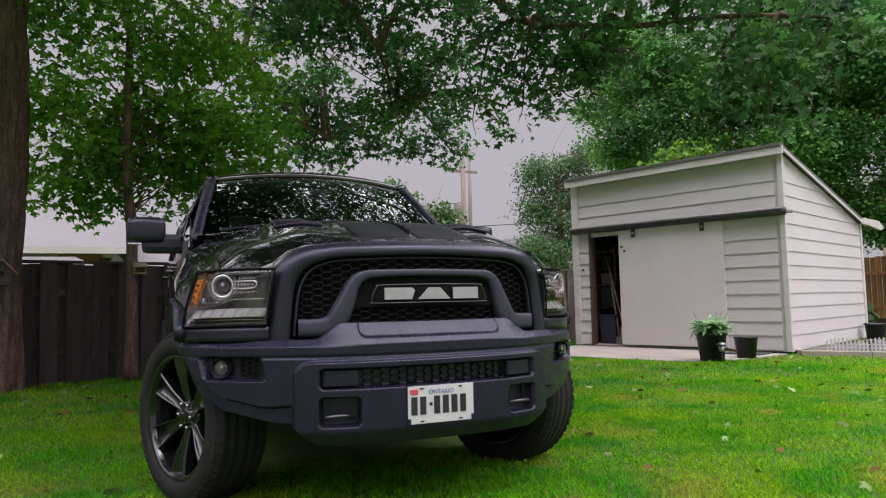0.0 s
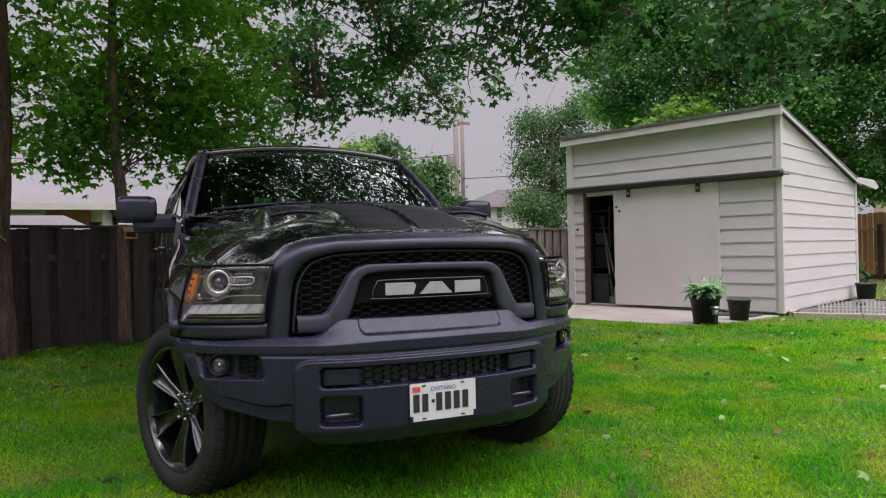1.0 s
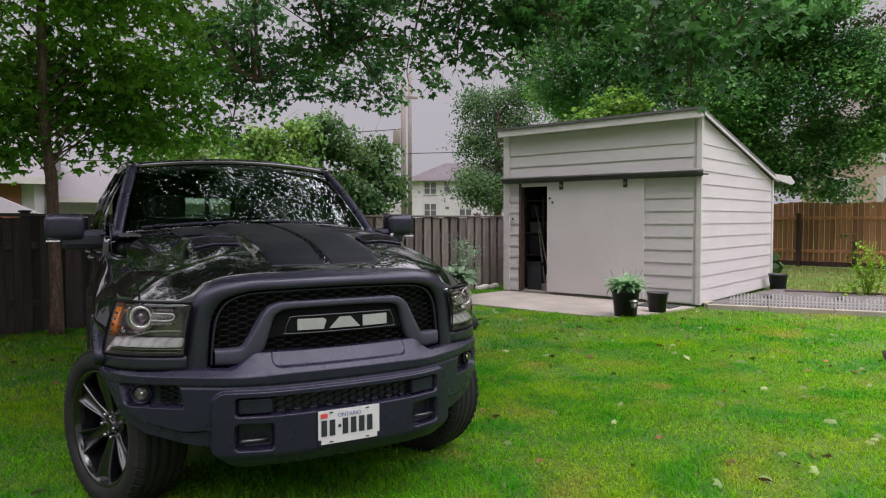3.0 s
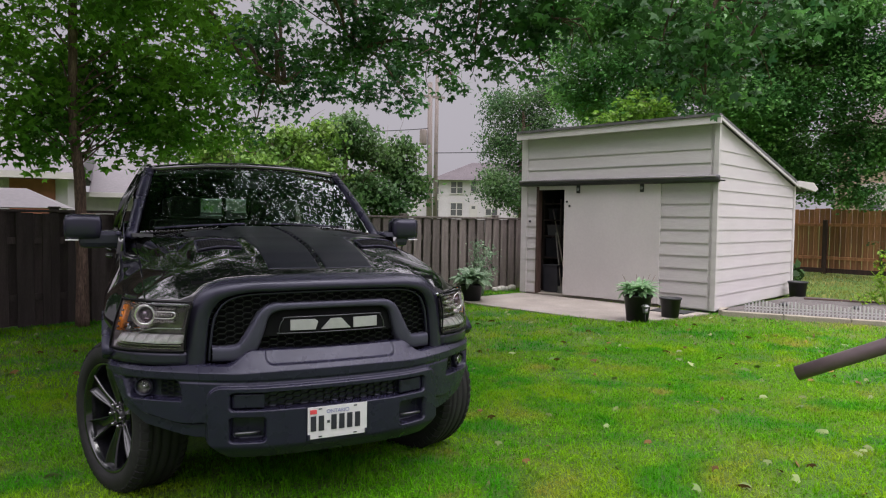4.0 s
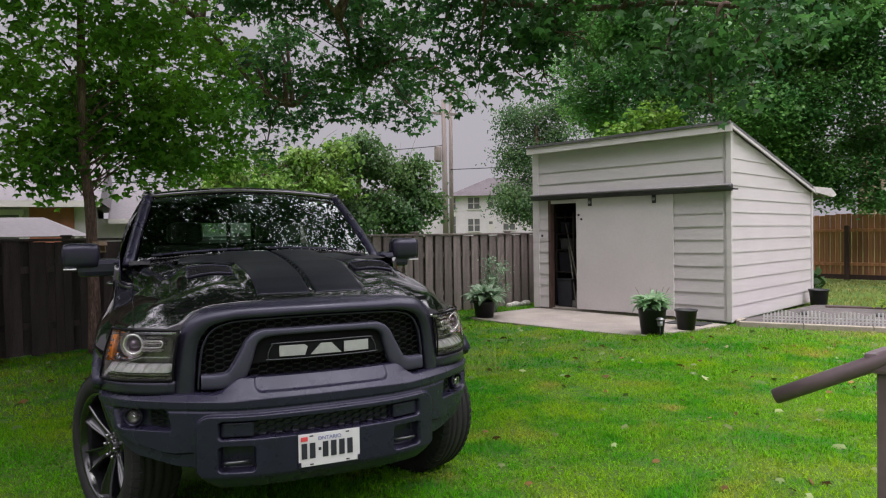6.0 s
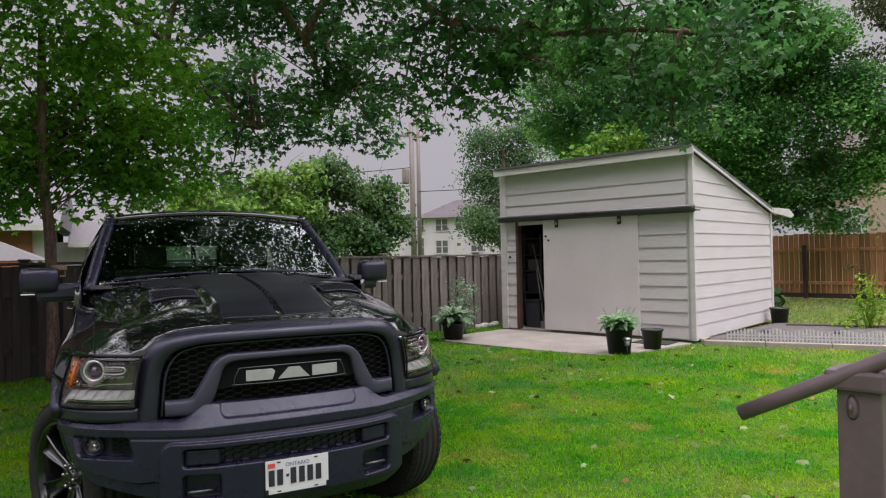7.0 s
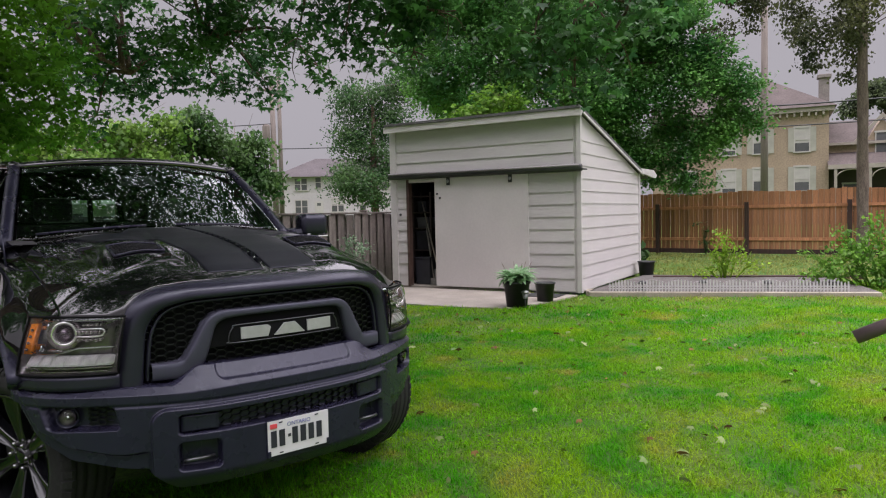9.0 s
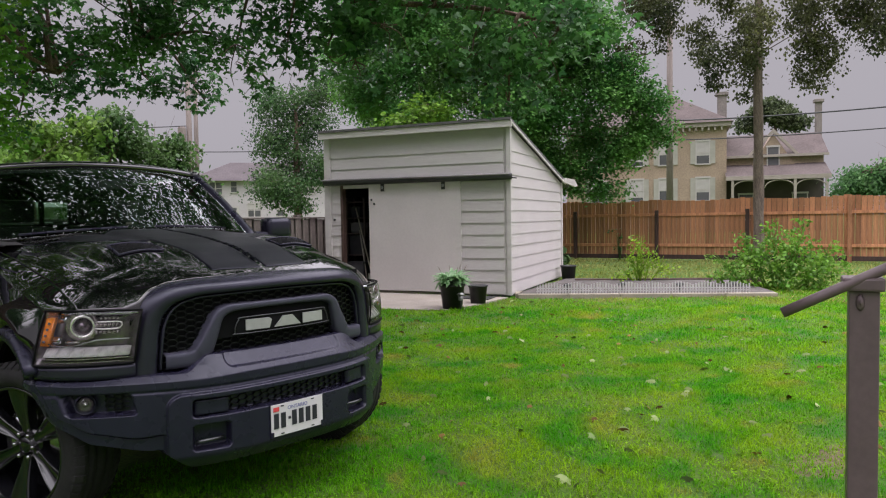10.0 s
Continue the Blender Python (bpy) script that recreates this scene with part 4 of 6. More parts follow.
    line([(.13, .4), (.2, .37), (.3, .36), (.42, .37), (.52, .41), (.62, .46), (.75, .47), (.95, .47)], .0035, M_chrome, "chrome_line", .016)
    line([(.58, .67), (.7, .66), (.8, .67), (.83, .71), (.83, .75), (.8, .79), (.7, .795), (.58, .79)], .0042, M_lamp_ring, "running_light")
    for k in range(7):
        strip(.575 + k * .039, .575 + (k + .75) * .036, .69, .77, .03, M_lamp_bowl, "small_reflector", 3)
    for k in range(6):
        strip(.58 + k * .04, .58 + (k + .5) * .04, .56 + .015 * (k % 2), .62, .035, M_lamp_bowl, "small_reflector", 3)
    for k in range(5):
        strip(.6 + k * .04, .6 + (k + .5) * .04, .83, .87 + .012 * (k % 2), .035, M_lamp_bowl, "small_reflector", 3)
    # filler panel under the lamp
    A, B = np.meshgrid(np.linspace(0, 1, 14), np.linspace(0, 1, 4), indexing="ij")
    F = lamp_face(A, 0 * A, .004)
    F[..., 2] = .722 + (F[..., 2] - .006 - .722) * B
    part("filler_panel", shell(F, np.array([.02, .03, 0])), M_grille, hl, smooth=True)


sym(headlight)

# hood and fenders ------------------------------------------------------------------
def crown(y):
    return np.interp(y, [.15, .19, .24, .32, .45, .63, .85, 1.1, 1.45, 1.8], [1.13, 1.155, 1.176, 1.2, 1.231, 1.261, 1.293, 1.319, 1.345, 1.358])


def hood_front(x):
    a = np.abs(x)
    return np.interp(a, [0, .3, .5, .6, .66, .72, .8, .88, .955], [.205, .222, .255, .262, .24, .262, .345, .44, .535])


def hood_z(x, y):
    a = np.abs(x)
    s = .1 * step_(a, .22, .34) * .3 + .30 * step_(a, .42, .78) + .70 * step_(a, .70, 1.0) ** 1.2
    drop = np.interp(y, [.15, .5, 1.0, 1.8], [.10, .235, .2, .12])
    z = crown(y) - drop * s
    d = np.maximum(y - hood_front(x), 0)
    edge_z = np.interp(a, [0, .35, .52, .6, .66, .72, .96], [1.15, 1.146, 1.132, 1.105, 1.055, 1.03, 1.024])
    far = np.interp(a, [0, .4, .6, .7, .96], [.05, .06, .12, .16, .16])
    z = edge_z + (z - edge_z) * (1 - np.exp(-d / far * 1.6)) / (1 - np.exp(-np.minimum(1.6 * .6 / far, 30)))
    # raised middle
    z = z + .024 * (1 - step_(a, .29, .34)) * step_(y, .28, .6)
    # air scoops: a mound with a mouth
    z = z + (.016 + .12 * np.clip(a - .37, 0, .22)) * np.exp(-((a - .475) / .168) ** 10) * step_(y, .46, .78) * (1 - step_(y, .84, 1.5))
    return z


xs = np.linspace(-.865, .865, 180)
tt = np.linspace(0, 1, 110) ** 1.25
cowl = 1.56 + .30 * (xs / .9) ** 2
Y = hood_front(xs)[:, None] + (cowl - hood_front(xs))[:, None] * tt[None]
X = np.broadcast_to(xs[:, None], Y.shape)
hood = part("hood", shell(np.stack([X, Y, hood_z(X, Y)], -1), np.array([0, 0, -.04])), M_paint, truck, "glossy black hood with twin scoops", smooth=True)


def stripe(x0, x1, lift=.003):
    a, t2 = np.linspace(x0, x1, 26), np.linspace(.012, 1, 90)
    f = hood_front(a)[:, None] + .03
    c = 1.5 + .30 * (a / .9) ** 2
    Ys = f + (c[:, None] - .02 - f) * t2[None]
    wide = 1 + .1 * step_(Ys, .4, .9) + 1.05 * step_(Ys, .9, 1.02)
    Xs = np.sign(a)[:, None] * (.016 + (np.abs(a)[:, None] - .016) * wide)
    return part("stripe", shell(np.stack([Xs, Ys, hood_z(Xs, Ys) + lift], -1), np.array([0, 0, -.002])), M_stripe, hood, "matte black hood stripe", smooth=True)


stripe(-.282, -.016)
stripe(.016, .282)
for k in range(14):
    yy = .33 + k * .075
    part("stripe_mark", block((-.007, yy, float(hood_z(np.array(0.), np.array(yy))) + .001), (.007, yy + .045, float(hood_z(np.array(0.), np.array(yy + .045))) + .004), .001), M_stripe, hood)


def scoop(s):
    x0, x1, y0, y1 = .356, .585, .635, .782
    xx = np.linspace(x0, x1, 14)

    def over(x, y, up):
        return (s * x, y, float(hood_z(np.array(x), np.array(y))) + up - .002)
    sc = part("scoop_vent", shell([[over(x, y, .006) for y in np.linspace(y0, y1, 9)] for x in xx], np.array([0, 0, -.004]), flip=s < 0), M_black, hood, "dark mesh vent of the hood scoop")
    for k in range(15):
        xk = x0 + .012 + k * .0154
        part("vent_bar", tube([over(xk + .008 * ((j + k) % 2), y, .009) for j, y in enumerate(np.linspace(y0 + .006, y1 - .006, 7))], .0018, 4), M_mesh, sc)
    for yk in np.linspace(y0 + .03, y1 - .03, 5):
        part("vent_bar", tube([over(x, yk, .009) for x in xx], .0018, 4), M_mesh, sc)
    loop = [over(x, y0, .008) for x in xx] + [over(x1, y, .008) for y in np.linspace(y0 + .01, y1 - .01, 6)] + [over(x, y1, .010) for x in xx[::-1]] + [over(x0, y, .008) for y in np.linspace(y1 - .01, y0 + .01, 6)]
    part("vent_rim", tube(loop, .006, 6, close=True), M_satin, sc)


sym(scoop)

AX, AZ, AR = .885, .385, .505   # wheel arch


def fender(s):
    # upper surface from the hood's edge over the shoulder, then the side with its arch
    f = thing("fender", None)
    f.parent = truck
    f.scale = (-s, 1, 1)
    f["label"] = "black front fender with a flared wheel arch"
    ys = np.linspace(0, 1, 80)
    xs2 = np.linspace(-.862, -.955, 8)
    P = np.zeros((80, 8 + 30, 3))
    for j, xv in enumerate(xs2):
        y0 = float(hood_front(np.array(xv))) + .004
        yy = y0 + (1.9 - y0) * ys
        P[:, j] = np.stack([np.full(80, xv), yy, hood_z(np.full(80, xv), yy) - .002], -1)
    y0 = .535
    yy = y0 + (1.9 - y0) * ys
    top = hood_z(np.full(80, -.955), np.maximum(yy, float(hood_front(np.array(.955))))) - .002
    d = np.abs(yy - AX)
    arch = np.where(d < AR, AZ + np.sqrt(np.maximum(AR ** 2 - d ** 2, 0)), .46)
    arch = np.maximum(arch, .46)
    for j in range(30):
        w = (j + 1) / 30
        z = top * (1 - w) + arch * w
        x = -.955 - .092 * np.sin(np.minimum(w * 2.6, 1.57)) + .04 * step_(np.full(80, w), .6, 1.0)
        by_lamp = -.957 - .058 * np.clip((1.02 - z) / .24, 0, 1)
        near = step_(yy, .535, .66)
        x = by_lamp * (1 - near) + x * near
        P[:, 8 + j] = np.stack([x, yy, z], -1)
    part("fender_panel", sheet(P), M_paint, f, smooth=True)
    a = np.linspace(-.04, math.pi + .04, 40)
    arc = [(-1.016, AX - (AR - .005) * math.cos(t), AZ + (AR - .005) * math.sin(t)) for t in a]
    arc = [p for p in arc if p[1] > .53 and p[2] > .43]
    part("flare", tube(arc, 1.0, section=[(-.032, -.04), (.02, -.035), (.034, -.01), (.034, .012), (.01, .03), (-.032, .03)], up=(1, 0, 0)), M_satin, f, "satin black arch flare")
    part("arch_liner", fast_mesh(*(lambda pts: (pts.reshape(-1, 3), grid_faces(20, 2)))(np.array([[(x, AX - .52 * math.cos(t), AZ + .52 * math.sin(t)) for x in (-.95, -.45)] for t in np.linspace(.62, math.pi - .2, 20)]))), M_black, f)


sym(fender)

# cab ---------------------------------------------------------------------------------
def ws_point(u_, v_):
    """Windscreen: u across, v from the cowl up."""
    x = (-.885 + 1.77 * u_) * (1 - v_) + (-.735 + 1.47 * u_) * v_
    bow = 4 * u_ * (1 - u_)
    y = (1.80 - .30 * bow) * (1 - v_) + (2.42 - .13 * bow) * v_
    z = (1.335 + .055 * bow) * (1 - v_) + (1.825 + .045 * bow) * v_ + .02 * v_ * (1 - v_) * 4
    return np.stack([x, y, z], -1)


U, V_ = np.meshgrid(np.linspace(0.03, .97, 30), np.linspace(0.02, .98, 20), indexing="ij")
o = ws_point(U, V_)
inn = o + np.array([0, .006, -.004])
P = np.concatenate([o, inn[:, ::-1]], 1)
wsme = fast_mesh(P.reshape(-1, 3), np.concatenate([grid_faces(30, 40, close_v=True)]), True)
wscreen = part("windscreen", wsme, M_glass, truck, "dark reflecting windscreen")
wscreen.visible_shadow = False
cab = thing("cab", None)
cab.parent = truck
cab.location = wscreen.location = (0, 0, -.043)
for s in (0.0, 1.0):
    uu = np.full(14, s)
    part("front_pillar", tube(ws_point(uu, np.linspace(-.02, 1.0, 14)), .034, section=[(-1, -.5), (0, -.7), (1, -.5), (1, .5), (0, .8), (-1, .5)]), M_satin, cab)
part("cowl", sheet([[tuple(ws_point(np.array(a), np.array(0.0)) + np.array(d)) for d in ((0, -.06, -.012), (0, .02, -.004))] for a in np.linspace(0, 1, 20)]), M_satin, cab)
part("header_rail", tube(ws_point(np.linspace(0, 1, 20), np.full(20, 1.0)), .03), M_paint, cab)
for s in (-1, 1):
    path = ws_point(np.linspace(.08, .40, 9) + (.42 if s > 0 else 0), np.full(9, .055)) + np.array([0, -.02, .012])
    part("wiper", tube(path, .008, 6), M_satin, cab)
ru, rv = np.meshgrid(np.linspace(0, 1, 24), np.linspace(0, 1, 24), indexing="ij")
rx = (-.735 + 1.47 * ru)
ry = (2.42 - .13 * 4 * ru * (1 - ru)) * (1 - rv) + 4.05 * rv
rz = (1.825 + .045 * 4 * ru * (1 - ru)) + .075 * np.sin(np.pi * np.clip(rv * .8 + .02, 0, 1)) - .02 * rv
part("roof", shell(np.stack([rx, ry, rz], -1), np.array([0, 0, -.05])), M_paint, cab, smooth=True)


def cab_side(s):
    f = thing("cab_side", None)
    f.parent = truck
    f.location = (0, 0, -.036)
    f.scale = (-s, 1, 1)

    def wall(y, v_):
        """v 0 sill, 1 belt."""
        x = -.985 + .035 * (v_ - .6) ** 2 * 4 * (v_ > .6) + .05 * (v_ < .2) * (.2 - v_) * 5
        return np.stack([x + 0 * y, y, .48 + (1.335 - .48) * v_], -1)
    for name, y0, y1 in (("front_door", 1.55, 2.78), ("rear_door", 2.79, 3.85)):
        A, B = np.meshgrid(np.linspace(y0, y1 - .008, 16), np.linspace(0, 1, 20), indexing="ij")
        d = part(name, shell(wall(A, B), np.array([.03, 0, 0]), flip=True), M_paint, f, smooth=True)
        hy = y1 - .2
        part("door_handle", tube(smooth_path([(-.99, hy - .1, 1.16), (-1.03, hy - .08, 1.165), (-1.03, hy + .08, 1.165), (-.99, hy + .1, 1.16)], 12), .013, 8), M_paint, d)
        # side window and frame
        t0 = [(-.955, max(y0 + .05, 1.95), 1.34), (-.955, y1 - .04, 1.34)]
        t1 = [(-.755, max(y0 + .1, 2.5), 1.80), (-.755, y1 - .06, 1.80)]
        A, B = np.meshgrid(np.linspace(0, 1, 6), np.linspace(0, 1, 8), indexing="ij")
        q = [np.array(v) for v in (*t0, *t1)]
        W_ = (q[0] * (1 - A[..., None]) + q[1] * A[..., None]) * (1 - B[..., None]) + (q[2] * (1 - A[..., None]) + q[3] * A[..., None]) * B[..., None]
        W_[..., 0] -= .03 * np.sin(np.pi * B)
        w = part("side_window", shell(W_, np.array([.005, 0, 0]), flip=True), M_privacy, d)
        w.visible_shadow = False
    part("belt_moulding", tube([(-.962, 1.8, 1.345), (-.962, 3.85, 1.345)], .014, 6), M_satin, f)
    for y0, y1 in ((2.74, 2.82), (3.8, 4.05)):
        part("pillar", tube([(-.95, (y0 + y1) / 2, 1.33), (-.88, (y0 + y1) / 2, 1.6), (-.745, (y0 + y1) / 2, 1.84)], (y1 - y0) / 2, section=[(-1, -.3), (1, -.3), (1, .3), (-1, .3)], up=(1, 0, .4)), M_paint, f)
    part("roof_rail", tube(smooth_path([(-.738, 2.4, 1.822), (-.742, 3.0, 1.86), (-.74, 4.05, 1.85)], 12), .035, 8), M_paint, f)
    # bed
    A, B = np.meshgrid(np.linspace(4.1, 5.75, 40), np.linspace(0, 1, 14), indexing="ij")
    d = np.abs(A - 4.43)
    foot = np.maximum(np.where(d < .48, AZ + np.sqrt(np.maximum(.48 ** 2 - d ** 2, 0)), .5), .5)
    Pb = np.stack([-.985 + .03 * (2 * B - 1) ** 2, A, foot + (1.36 - foot) * B], -1)
    part("bed_side", shell(Pb, np.array([.06, 0, 0]), flip=True), M_paint, f, smooth=True)
    part("sill", block((-.97, 1.45, .42), (-.86, 3.9, .5), .02), M_satin, f)
    # mirror
    mi = part("side_mirror", block((-1.29, 1.85, 1.305), (-1.06, 2.0, 1.476), .045), M_grille, f, "satin black towing-style side mirror", smooth=True)
    part("mirror_arm", block((-1.2, 1.87, 1.25), (-.93, 1.99, 1.37), .035), M_grille, mi)
    part("mirror_glass", block((-1.265, 2.0, 1.33), (-1.08, 2.004, 1.455)), M_mirror, mi)
    part("indicator", block((-1.28, 1.857, 1.3), (-1.2, 1.9, 1.309), .004), M_lamp_white, mi)


sym(cab_side)
ant = part("antenna", tube([(-.93, 1.42, 1.165), (-.935, 1.47, 1.385)], [.006, .003], 6), M_satin, truck, "short black antenna on the fender")
part("antenna_base", lathe([(.0, .02), (.015, .015), (.02, 0)], 12), M_satin, ant).location = (-.93, 1.42, 1.155)
part("back_wall", block((-.9, 3.98, .55), (.9, 4.05, 1.36), .01), M_paint, cab)
part("rear_frame", block((-.78, 3.99, 1.36), (.78, 4.04, 1.455), .01), M_black, cab)
part("rear_frame", block((-.78, 3.99, 1.655), (.78, 4.04, 1.86), .01), M_black, cab)
for a, b in ((-.8, -.34), (.035, .075), (.28, .8)):
    part("rear_frame", block((a, 3.985, 1.40), (b, 4.035, 1.80), .008), M_black, cab)
rg = part("rear_window", block((-.66, 4.01, 1.45), (.66, 4.016, 1.77)), glass_material("rear_glass", (0.6, 0.85, 0.72)), cab)
rg.visible_shadow = False
part("cab_floor", block((-.9, 1.7, .5), (.9, 4.0, .6)), M_black, cab)
part("dashboard", sheet([[(x, y, z) for y, z in ((1.56, 1.34), (1.8, 1.36), (2.1, 1.33), (2.2, 1.2), (2.2, .7))] for x in np.linspace(-.88, .88, 12)]), M_seat, cab, smooth=True)
part("firewall", block((-.86, 1.4, .5), (.86, 1.5, 1.3)), M_black, cab)
part("tailgate", block((-.95, 5.7, .62), (.95, 5.78, 1.36), .02), M_paint, truck)
part("bed_floor", block((-.93, 4.06, .72), (.93, 5.72, .78)), M_black, truck)
part("frame_rails", block((-.55, .5, .42), (.55, 5.5, .58), .03), M_black, truck)
# Added block that keeps light off the ground under the bumper.
part("skid_plate", block((-.56, .28, .33), (.56, 1.3, .355), .01), M_black, truck)
part("engine_bay", block((-.45, .30, .4), (.45, 1.4, 1.05), .03), M_black, truck)
for sx in (-.42, .42):
    for sy, top in ((2.75, 1.32), (3.55, 1.3)):
        st = thing("car_seat", None)
        st.parent = truck
        st.location = (sx, sy, .6)
        part("cushion", block((-.26, -.3, .2), (.26, .25, .38), .05), M_seat, st)
        part("backrest", block((-.25, .16, .3), (.25, .3, .8), .05), M_seat, st)
        part("headrest", block((-.13, .2, .82), (.13, .3, 1.0), .04), M_seat, st)
sw = part("steering_wheel", tube([(.42 + .19 * math.cos(t), 2.3 - .19 * math.sin(t) * .3, 1.26 + .19 * math.sin(t) * .9) for t in np.linspace(0, 2 * math.pi, 28)[:-1]], .015, 8, close=True), M_seat, cab)
part("hub", block((.3, 2.26, 1.2), (.54, 2.32, 1.3), .02), M_seat, sw)
part("rear_view_mirror", block((-.12, 2.26, 1.70), (.12, 2.30, 1.77), .012), M_seat, cab)

# wheels --------------------------------------------------------------------------------
def wheel(at, turn, outward):
    w = thing("wheel", None)
    w.parent = truck
    w.matrix_local = Matrix.Translation(at) @ pose(0, 0, 0, 0, 0, turn + (180 if outward > 0 else 0))
    w["label"] = "black twin-spoke alloy wheel with chunky tyre"
    # local -x is outward
    R, W2 = .408, .135
    prof = [(.29, -W2 + .02), (.302, -W2 - .002), (.335, -W2 - .012), (.372, -W2 - .004), (.392, -W2 + .014), (.402, -W2 + .03)]
    for g in (-.075, -.028, .028, .075):
        prof += [(R - .002, g - .018), (R, g - .008), (R - .011, g - .004), (R - .011, g + .004), (R, g + .008)]
    prof += [(.402, W2 - .03), (.392, W2 - .014), (.335, W2 + .012), (.302, W2), (.29, W2 - .02)]
    ty = part("tyre", lathe(prof, 72, "x"), M_tyre, w, smooth=True)
    vs, fs = [], []
    for k in range(54):
        for sgn in (-1, 1):
            a0 = (k + .25 * (sgn > 0)) / 54 * 2 * math.pi
            a1 = a0 + .62 * 2 * math.pi / 54
            kk = len(vs)
            for a in (a0, a1):
                for r, x in ((.358, sgn * (W2 + .003)), (.388, sgn * (W2 - .001)), (.4095, sgn * (W2 - .03)), (.4095, sgn * (W2 - .05)), (.39, sgn * (W2 - .05))):
                    vs.append((x, r * math.cos(a), r * math.sin(a)))
            fs += [tuple(kk + i for i in range(5)), tuple(kk + 9 - i for i in range(5))]
            fs += [(kk + i, kk + 5 + i, kk + 5 + (i + 1) % 5, kk + (i + 1) % 5) for i in range(5)]
    part("tread_lug_ring", mesh_of(vs, fs), M_tyre, ty)["kind"] = "stuff"
    part("rim", lathe([(.292, -W2 + .022), (.298, -W2 + .006), (.29, -W2 + .002), (.279, -W2 + .01), (.272, -W2 + .04), (.255, -.02), (.255, W2 - .02), (.29, W2 - .012)], 64, "x"), M_rim, w, smooth=True)
    part("brake_disc", lathe([(.0, -.01), (.17, -.01), (.17, .01), (.0, .01)], 40, "x"), M_nut, w)
    part("barrel_back", lathe([(.0, .05), (.256, .05)], 30, "x"), M_black, w)
    part("hub", lathe([(.0, -.082), (.034, -.082), (.040, -.076), (.042, -.062), (.078, -.058), (.086, -.04), (.086, .0)], 36, "x"), M_rim, w, smooth=True)
    part("caliper", tube([(-.012, .135 * math.cos(t), .135 * math.sin(t)) for t in np.linspace(-.5, .9, 9)], .04, section=[(-1, -.6), (1, -.6), (1, .6), (-1, .6)], up=(-1, 0, 0)), M_nut, w)
    for k in range(6):
        base = k * math.pi / 3 + radians(32)
        a = base + math.pi / 6
        nut = part("lug_nut", lathe([(.0, -.095), (.008, -.093), (.0115, -.085), (.0125, -.052)], 8, "x"), M_nut, w)
        nut.location = (0, .06 * math.cos(a), .06 * math.sin(a))
        # a broad blade, hollow along its middle, with a raised ridge on either edge
        r_ = np.array([.055, .09, .13, .17, .21, .25, .283])
        half_w = np.array([.024, .027, .033, .041, .050, .058, .066])
        face = np.array([-.066, -.074, -.086, -.097, -.106, -.112, -.116])
        hollow = np.array([.002, .012, .022, .028, .032, .034, .03])
        cut = [(-1.0, .05), (-.985, .012), (-.95, 0.0), (-.87, 0.0), (-.76, .3), (-.5, .8), (0.0, 1.0), (.5, .8), (.76, .3), (.87, 0.0), (.95, 0.0), (.985, .012), (1.0, .05)]
        P = []
        for rr_, hw, fx, ho in zip(r_, half_w, face, hollow):
            row = []
            for j, (q, d) in enumerate(cut):
                x = fx + (.05 if j in (0, len(cut) - 1) else (d if d < .02 else d * ho))
                y, z = rr_, q * hw
                row.append((x, y * math.cos(base) - z * math.sin(base), y * math.sin(base) + z * math.cos(base)))
            P.append(row)
        part("spoke", sheet(P), M_rim, w)


wheel((-.915, .86, .352), 24, -1)
wheel((.8, .86, .352), 24, 1)
wheel((-.885, 4.43, .36), 0, -1)
wheel((.84, 4.43, .36), 0, 1)

# ---- trees ----
LEAF = np.array([(0, 0), (.27, .45), (0, 1), (-.27, .45), (.5, .04), (.74, .5), (.2, .4), (-.2, .4), (-.74, .5), (-.5, .04)], float)
LEAF_F = np.array([(0, 1, 2, 3), (0, 4, 5, 6), (0, 7, 8, 9)])
KITE = np.array([(0, 0), (.4, .45), (0, 1), (-.4, .45)], float)
KITE2 = np.array([(0, 0), (.52, .5), (0, 1), (-.52, .5)], float)
KITE_F = np.array([(0, 1, 2, 3)])


def leaf_mesh(at, size, r, shape=LEAF, faces=LEAF_F, droop=.5, flat=.75):
    """Many leaves as one mesh: each at its own place, turn and tilt."""
    n = len(at)
    a = r.uniform(0, 2 * math.pi, n)
    tilt = r.normal(-droop, flat, n)
    roll = r.normal(0, flat * .8, n)
    s = size * r.uniform(.6, 1.25, n)
    x, y = shape[:, 0], shape[:, 1]
    z = -.16 * np.abs(x) - .22 * y ** 2
    X = s[:, None] * x[None]
    Y = s[:, None] * y[None]
    Z = s[:, None] * z[None]
    c, d = np.cos(roll)[:, None], np.sin(roll)[:, None]
    X, Z = c * X + d * Z, -d * X + c * Z
    c, d = np.cos(tilt)[:, None], np.sin(tilt)[:, None]
    Y, Z = c * Y - d * Z, d * Y + c * Z
    c, d = np.cos(a)[:, None], np.sin(a)[:, None]
    X, Y = c * X - d * Y, d * X + c * Y
    V = np.stack([X, Y, Z], -1) + at[:, None]
    F = (faces[None] + (np.arange(n) * len(shape))[:, None, None]).reshape(-1, 4)
    return fast_mesh(V.reshape(-1, 3), F)


